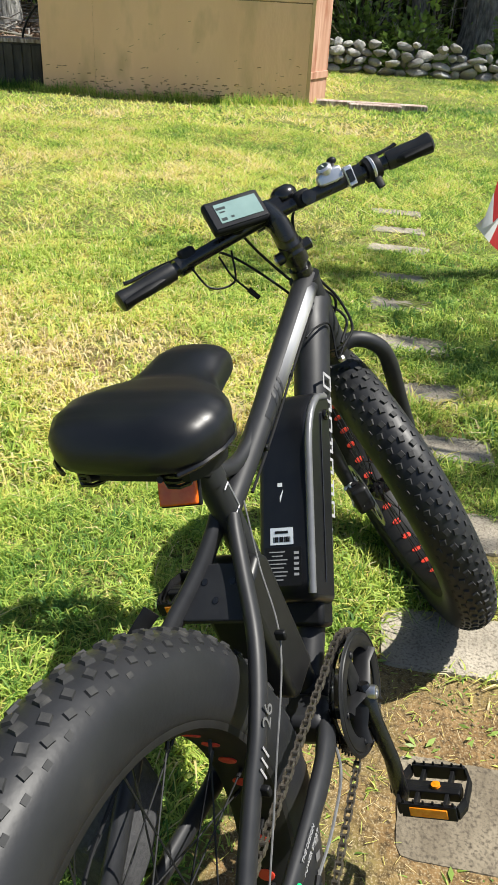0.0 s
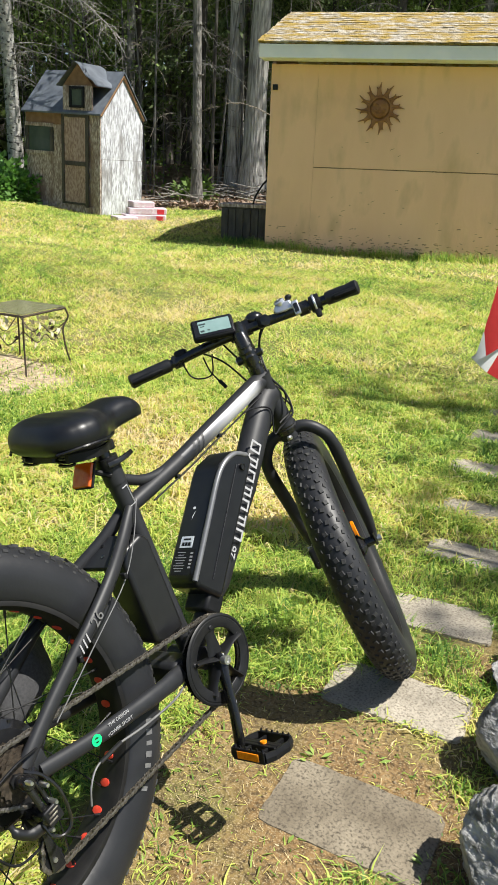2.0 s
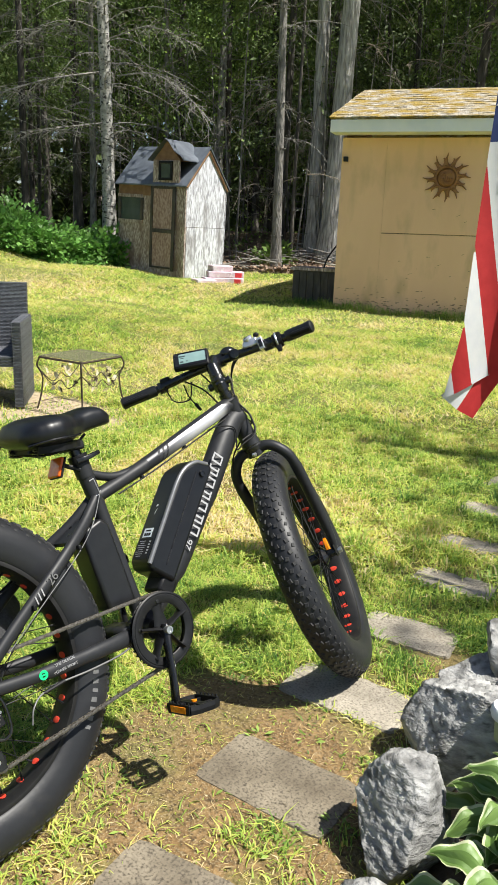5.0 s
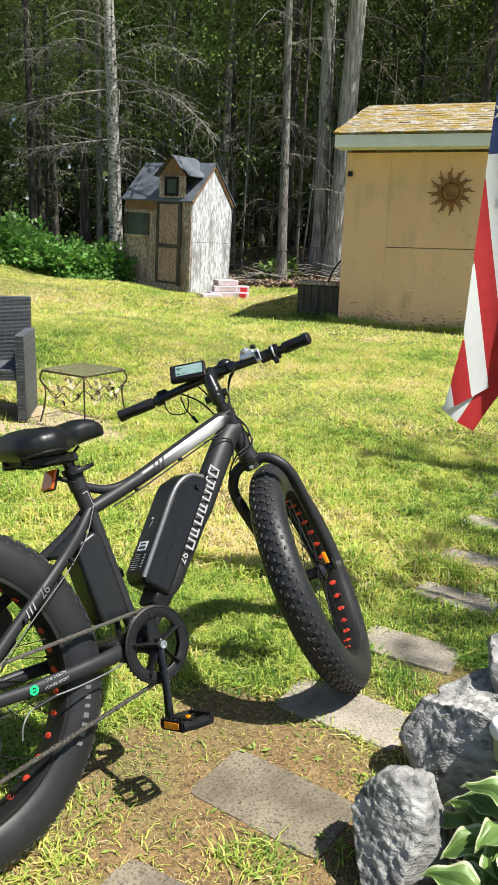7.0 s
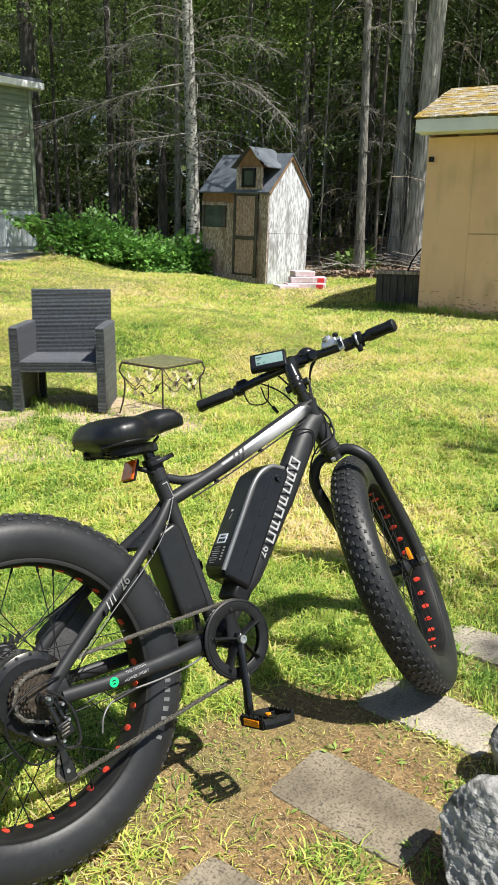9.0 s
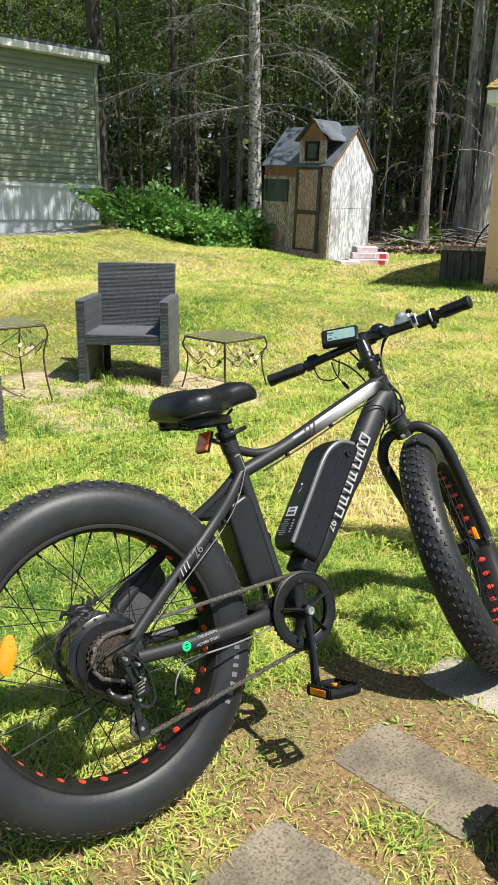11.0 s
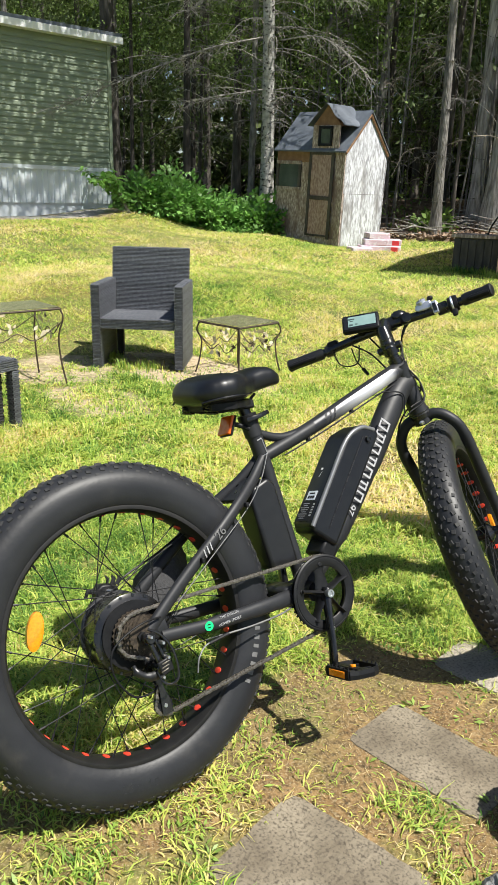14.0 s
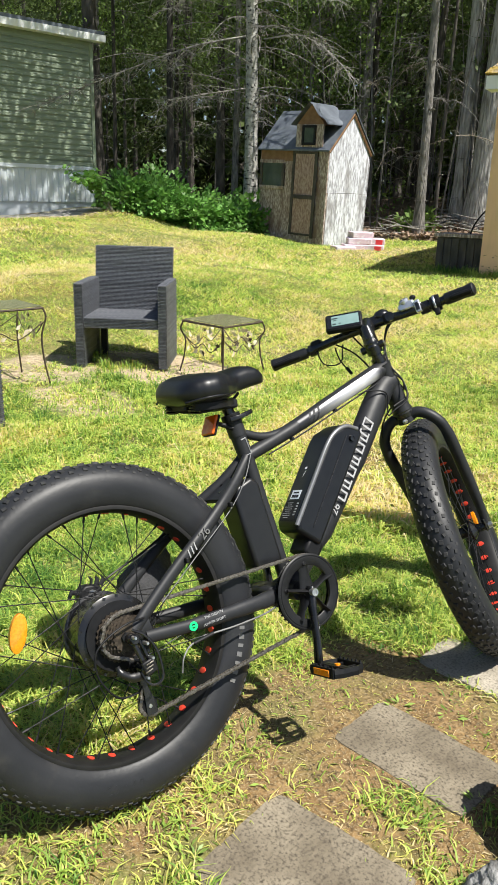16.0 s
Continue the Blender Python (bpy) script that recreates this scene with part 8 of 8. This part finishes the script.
def wicker_panel(name, parent, size, m, faces):
    """A core slab coloured dark as the shade behind the straps, with woven faces. faces: any of +x -x +y -y +z -z."""
    sx, sy, sz = size
    p = part(name, Geo().box((sx - 0.008, sy - 0.008, sz - 0.008)), WICKERSHADE, parent, "", m, smooth=False, bevel=0.006)
    hx, hy, hz = sx / 2 - 0.002, sy / 2 - 0.002, sz / 2 - 0.002
    table = {"+x": ((hx, -hy, -hz), (0, 1, 0), (0, 0, 1), sy - 0.004, sz - 0.004, (1, 0, 0)), "-x": ((-hx, hy, -hz), (0, -1, 0), (0, 0, 1), sy - 0.004, sz - 0.004, (-1, 0, 0)),
             "+y": ((hx, hy, -hz), (-1, 0, 0), (0, 0, 1), sx - 0.004, sz - 0.004, (0, 1, 0)), "-y": ((-hx, -hy, -hz), (1, 0, 0), (0, 0, 1), sx - 0.004, sz - 0.004, (0, -1, 0)),
             "+z": ((-hx, -hy, hz), (1, 0, 0), (0, 1, 0), sx - 0.004, sy - 0.004, (0, 0, 1))}
    for f in faces:
        part("weave", wicker_face(*table[f]), WICKER, p, "", smooth=True, angle=70)
    return p


def armchair(m):
    """Front faces -y."""
    t = thing("wicker_armchair", "dark grey resin wicker garden armchair on the grass", "chair", m, "garden chairs")
    W, D, SH, AH, BH = 0.66, 0.54, 0.36, 0.60, 0.83
    for s in (-1, 1):
        wicker_panel("arm_side", t, (0.06, D, AH), pose(s * (W / 2 - 0.03), 0, AH / 2), ("+x", "-x", "-y", "+z"))
    wicker_panel("seat", t, (W - 0.12, D - 0.06, 0.075), pose(0, -0.02, SH - 0.037), ("-y", "+z"))
    wicker_panel("backrest", t, (W - 0.06, 0.05, BH - SH + 0.06), pose(0, D / 2 + 0.028, SH - 0.06 + (BH - SH + 0.06) / 2, -9), ("-y", "+y", "+z"))
    # back legs take the dark colour that paints in the shade under the seat
    for s in (-1, 1):
        part("back_leg", Geo().box((0.05, 0.05, SH - 0.04), (s * (W / 2 - 0.1), D / 2 - 0.05, (SH - 0.04) / 2)), WICKERSHADE, t, smooth=False, bevel=0.005)
    return t


cz = float(ground_z(-2.95, 3.4))
armchair(pose(-3.02, 3.29, cz, 0, 0, 40))
oz = float(ground_z(-2.2, 1.5))
ottoman = thing("wicker_ottoman", "dark grey resin wicker footstool on the grass", "footstool", pose(-2.30, 1.375, oz, 0, 0, 12))
wicker_panel("top", ottoman, (0.54, 0.54, 0.06), pose(0, 0, 0.36), ("+x", "-y", "+y", "+z"))
for sx_o, sy_o in ((-1, -1), (1, -1), (1, 1), (-1, 1)):
    wicker_panel("corner_post", ottoman, (0.05, 0.05, 0.33), pose(sx_o * 0.245, sy_o * 0.245, 0.165), ("+x", "-y", "+y"))
# sides and their weave are coloured dark for the shade below the top
for k in range(4):
    side = part("side", Geo().box((0.012, 0.40, 0.31), (0.20, 0, 0.175)), WICKERSHADE, ottoman, "inner side coloured dark as shade", pose(0, 0, 0, 0, 0, 90 * k), smooth=False, bevel=0.003)
    part("weave", wicker_face((0.207, -0.20, 0.02), (0, 1, 0), (0, 0, 1), 0.40, 0.31, (1, 0, 0), 0.03), WICKERSHADE, side)


# ---- iron side tables with leaf ornament ----
def side_table(m, w, d, h):
    t = thing("side_table", "rusty iron side table with smoky glass top and metal leaves", "table", m, "side tables")
    fr_ = Geo()
    c = [(-w / 2, -d / 2), (w / 2, -d / 2), (w / 2, d / 2), (-w / 2, d / 2)]
    for (a, b), (e, f) in zip(c, c[1:] + c[:1]):
        fr_.tube([(a, b, h - 0.012), (e, f, h - 0.012)], 0.008, 6)
    part("top_frame", fr_, IRON, t)
    gl = part("glass_top", Geo().box((w - 0.01, d - 0.01, 0.005), (0, 0, h)), TABLEGLASS, t, "smoky glass top", smooth=False)
    gl.visible_shadow = False
    rnd = random.Random(int(w * 1000))
    for x, y in c:
        sx, sy = math.copysign(1, x), math.copysign(1, y)
        part("leg", Geo().tube(spline([(x, y, h - 0.015), (x + sx * 0.012, y + sy * 0.012, h - 0.07), (x - sx * 0.012, y - sy * 0.012, h * 0.62), (x - sx * 0.004, y - sy * 0.004, h * 0.3), (x + sx * 0.018, y + sy * 0.018, 0.0)], 5), 0.006, 7), IRON, t)
    for (a, b), (e, f) in zip(c, c[1:] + c[:1]):
        mx, my = (a + e) / 2, (b + f) / 2
        st = Geo().tube(spline([(a, b, h - 0.1), (a * 0.7 + e * 0.3, b * 0.7 + f * 0.3, h - 0.19), (mx, my, h - 0.15), (a * 0.3 + e * 0.7, b * 0.3 + f * 0.7, h - 0.2), (e, f, h - 0.1)], 5), 0.0035, 5)
        part("scroll", st, IRON, t)
        for k in range(11):
            q = rnd.uniform(0.12, 0.88)
            p = Vector((a + (e - a) * q, b + (f - b) * q, h - rnd.uniform(0.07, 0.21)))
            al = rnd.uniform(0, 2 * math.pi)
            du_ = Vector((e - a, f - b, 0)).normalized() * math.cos(al) + Vector((0, 0, 1)) * math.sin(al)
            n_ = Vector((my and -(f - b), e - a, 0)).normalized() * 0.3
            sd = du_.cross(Vector((f - b, -(e - a), 0)).normalized())
            L = rnd.uniform(0.034, 0.06)
            lf = Geo().add([p, p + du_ * L * 0.35 + sd * L * 0.3 + Vector((0.003, 0.003, 0)), p + du_ * L, p + du_ * L * 0.35 - sd * L * 0.3 + Vector((0.003, 0.003, 0)), p + du_ * L * 0.5], [(0, 1, 4), (1, 2, 4), (2, 3, 4), (3, 0, 4)])
            part("metal_leaf", lf, LEAFMETAL if rnd.random() < 0.85 else IRON, t)
    return t


side_table(pose(-2.30, 3.57, float(ground_z(-2.3, 3.55)), 0, 0, 0), 0.40, 0.40, 0.38)
side_table(pose(-3.0, 2.13, float(ground_z(-2.9, 2.2)), 0, 0, -6), 0.38, 0.60, 0.52)


# ---- flag ----
FLAG_TOP, FLAG_ALONG = Vector((0.835, 2.38, 1.98)), Vector((0.80, 0.60, 0)).normalized()
FLAG_DROP, FLAG_W, FLAG_SLANT = 1.20, 0.46, 0.19


def flag_left(z):
    """The free edge of the cloth: how far along it lies at z below the top."""
    return -0.062 - 0.045 * z - 0.14 * max(0.0, z - 0.95)


def flag_point(x, z):
    """x along, z below the top; the cloth hangs limp in folds from an angled staff."""
    k = min(z / FLAG_DROP, 1.0)
    fold = 0.030 * (0.35 + k)
    p = FLAG_TOP + FLAG_ALONG * x + Vector((0, 0, 0.16 * x * (1 - k) - z))
    return p + Vector((0.35, -0.94, 0)) * (fold * math.sin(x * 17 - z * 2.2) + 0.008 * math.sin(z * 9 + x * 3))


def flag_bottom(x):
    return FLAG_DROP - 0.46 * max(0.0, min(x, 0.22) + 0.155)


flag = thing("flag", "striped red white and blue cloth flag hanging in folds", "flag", pose(0, 0, 0))
STRIPE_W, CANTON_Z, NZ, NX = 0.068, 0.38, 44, 6
c0, k = -0.50, 0
while c0 < FLAG_W:
    g, rows_ = Geo(), []
    for i in range(NZ + 1):
        z = CANTON_Z * 0.9 + (FLAG_DROP - CANTON_Z * 0.9) * i / NZ
        sway = FLAG_SLANT * z + 0.02 * z * z
        xa, xb = max(c0 + sway, flag_left(z)), min(c0 + STRIPE_W + sway, FLAG_W - 0.25 * z)
        if xb - xa > 0.002:
            rows_.append([flag_point(xa + (xb - xa) * j / NX, min(z, flag_bottom(xa + (xb - xa) * j / NX))) for j in range(NX + 1)])
    if len(rows_) > 2:
        m_ = NX + 1
        g.add([p for r in rows_ for p in r], [(i * m_ + j, i * m_ + j + 1, (i + 1) * m_ + j + 1, (i + 1) * m_ + j) for i in range(len(rows_) - 1) for j in range(NX)])
        part("stripe", g, FLAGRED if k % 2 == 0 else FLAGWHITE, flag, "red cloth stripe" if k % 2 == 0 else "white cloth stripe")
    c0, k = c0 + STRIPE_W, k + 1
# the far half of the fold, whose hem hangs below the near one
for name, lab, mat, quad in (("hem", "white hem of the folded cloth", FLAGWHITE, ((-0.158, 1.190), (-0.0955, 1.240), (0.0045, 1.080), (-0.06, 1.100))),
                             ("hem", "red underside of the folded cloth", FLAGRED, ((-0.095, 1.240), (-0.030, 1.278), (0.14, 1.030), (0.005, 1.080)))):
    g = Geo()
    (xa, za), (xb, zb), (xc, zc), (xd, zd) = quad
    g.add([flag_point((xa * (1 - i / 8) + xb * i / 8) * (1 - j / 6) + (xd * (1 - i / 8) + xc * i / 8) * j / 6, (za * (1 - i / 8) + zb * i / 8) * (1 - j / 6) + (zd * (1 - i / 8) + zc * i / 8) * j / 6) + Vector((-0.35, 0.94, 0)) * 0.016
           for i in range(9) for j in range(7)], [(i * 7 + j, i * 7 + j + 1, (i + 1) * 7 + j + 1, (i + 1) * 7 + j) for i in range(8) for j in range(6)])
    part(name, g, mat, flag, lab)
g, n_x = Geo(), 30
vs = [flag_point(flag_left(z) + (FLAG_W - flag_left(z)) * i / n_x, z) for z in (CANTON_Z * 0.9 * j / 14 for j in range(15)) for i in range(n_x + 1)]
g.add(vs, [(j * (n_x + 1) + i, j * (n_x + 1) + i + 1, (j + 1) * (n_x + 1) + i + 1, (j + 1) * (n_x + 1) + i) for j in range(14) for i in range(n_x)])
part("canton", g, FLAGBLUE, flag, "navy blue field")
for a in range(6):
    for b in range(4):
        x, z = -0.045 + 0.1 * a + 0.05 * (b % 2), CANTON_Z * 0.9 * (b + 0.5) / 4
        c = flag_point(x, z)
        e1 = (flag_point(x + 0.01, z) - c).normalized()
        e2 = (flag_point(x, z + 0.01) - c).normalized()
        n_ = e1.cross(e2).normalized()
        for sd in (-1, 1):
            sg = Geo()
            pts = [c + n_ * 0.003 * sd + (e1 * math.cos(q) + e2 * math.sin(q)) * (0.034 if i % 2 == 0 else 0.0135) for i, q in ((i, math.pi / 5 * i) for i in range(10))]
            sg.add(pts + [c + n_ * 0.003 * sd], [(i, (i + 1) % 10, 10) for i in range(10)])
            part("star", sg, FLAGWHITE, flag, "white star")
staff = single("flag_staff", Geo().tube([(0.835, 2.38, 1.985), (1.36, 2.775, 2.085), (1.8, 2.75, 2.16), (2.4, 2.73, 2.265)], 0.012, 10), WHITETRIM, "white flag staff set at an angle", "flag staff")
single("staff_post", Geo().tube([(2.4, 2.73, -0.05), (2.4, 2.73, 2.33)], 0.04, 12), RAWWOOD, "plain wooden post carrying the flag staff", "post")


# ---- flower bed: soil, hosta, path lights ----
bed = Geo()
ringb = []
for k in range(28):
    a = 2 * math.pi * k / 28
    ringb.append((1.62 + 0.50 * math.cos(a), 1.55 + 1.15 * math.sin(a)))
bed.loft([[(x, y, 0.0) for x, y in ringb], [(1.62 + (x - 1.62) * 0.9, 1.55 + (y - 1.55) * 0.9, 0.06 + 0.01 * math.sin(k * 3)) for k, (x, y) in enumerate(ringb)], [(1.62 + (x - 1.62) * 0.4, 1.55 + (y - 1.55) * 0.4, 0.08 + 0.01 * math.sin(k * 2)) for k, (x, y) in enumerate(ringb)]])
single("flower_bed", bed, SOIL, "dark mulched soil of the flower bed", "flower bed", kind="structure")


def hosta_leaf(L, W, seed):
    """Cupped, ribbed leaf along +x with a cream margin; returns green and margin geometry."""
    rnd = random.Random(seed)
    green, rim = Geo(), Geo()
    nx, ny = 14, 12
    def pt(s, t):
        w = W * (math.sin(math.pi * min(s, 1) ** 0.62) ** 0.85) * (1 - 0.25 * s)
        x = L * s
        y = w * t
        z = 0.10 * L * math.sin(s * math.pi * 0.9) - 0.30 * L * s * s + 0.16 * W * t * t + 0.010 * math.cos(t * 17) * (1 - abs(t)) * math.sin(math.pi * s) + 0.006 * math.sin(s * 13 + seed) * abs(t)
        return (x, y, z)
    ts = [-1 + 2 * j / ny for j in range(ny + 1)]
    gi = [t for t in ts if abs(t) <= 0.84]
    green.add([pt(i / nx * 0.93, t) for i in range(nx + 1) for t in gi], [(i * len(gi) + j, i * len(gi) + j + 1, (i + 1) * len(gi) + j + 1, (i + 1) * len(gi) + j) for i in range(nx) for j in range(len(gi) - 1)])
    for s in (-1, 1):
        e = [t * s for t in (gi[-1], 0.92, 1.0)]
        rim.add([pt(i / nx * 0.93, t) for i in range(nx + 1) for t in e], [(i * 3 + j, i * 3 + j + 1, (i + 1) * 3 + j + 1, (i + 1) * 3 + j) for i in range(nx) for j in range(2)])
    rim.add([pt(0.93, t) for t in ts] + [pt(1.0, 0)], [(j, j + 1, ny + 1) for j in range(ny)])
    return green, rim


def hosta(x, y, z, seed, n):
    t = thing("hosta", "hosta with broad green leaves edged in cream", "plant", pose(x, y, z), "hostas in the flower bed")
    rnd = random.Random(seed)
    for k in range(n):
        a = k * 137.5 + rnd.uniform(-15, 15)
        tier = k / n
        L = rnd.uniform(0.085, 0.12)
        g, r = hosta_leaf(L, L * 0.42, seed + k)
        reach = 0.03 + 0.10 * (1 - tier)
        hgt = 0.06 + 0.12 * tier
        m = pose(reach * math.cos(radians(a)), reach * math.sin(radians(a)), hgt, 0, 0, a) @ pose(0, 0, 0, rnd.uniform(-14, 14), 12 - 24 * tier + rnd.uniform(-8, 8), 0)
        lf = part("leaf", g, HOSTAGREEN, t, "", m)
        part("leaf_margin", r, HOSTARIM, lf, "cream leaf margin")
        base = m @ Vector((0, 0, 0))
        part("leaf_stalk", Geo().tube([(0.01 * math.cos(radians(a)), 0.01 * math.sin(radians(a)), 0), (base.x * 0.6, base.y * 0.6, base.z * 0.7), base], 0.004, 6), HOSTAGREEN, t)
    return t


hosta(1.365, 1.12, 0.06, 1, 26)
hosta(1.375, 0.90, 0.05, 30, 22)
hosta(1.405, 1.38, 0.07, 60, 20)
hosta(1.55, 1.1, 0.07, 90, 16)


def path_light(x, y, z, h):
    t = thing("solar_light", "white and clear plastic solar path light with a dark cell", "garden light", pose(x, y, z))
    part("stake", Geo().tube([(0, 0, -0.05), (0, 0, h - 0.09)], 0.008, 10), STEEL, t)
    part("lens", Geo().lathe([(0.012, h - 0.10), (0.024, h - 0.09), (0.028, h - 0.03), (0.026, h - 0.028), (0.022, h - 0.085), (0.012, h - 0.095)], 24, None, "Z"), HOSTARIM, t, "pale clear lens")
    part("cap", Geo().lathe([(0.0, h - 0.03), (0.036, h - 0.03), (0.040, h - 0.018), (0.038, h - 0.006), (0.034, h), (0.0, h)], 28, None, "Z"), WHITETRIM, t, "white round cap")
    part("solar_cell", Geo().box((0.036, 0.036, 0.002), (0, 0, h + 0.0012)), BATTERY, t, "dark square solar cell", smooth=False)
    return t


path_light(1.248, 1.335, 0.03, 0.245)

# the rest of the lawn, behind and beside the path
blades("grass", 90000, disc_region(0.9, -0.3, 0.0, 5.0, 165, 390), 0.05, 0.0055, 2.0, True, tintbias=0.03)
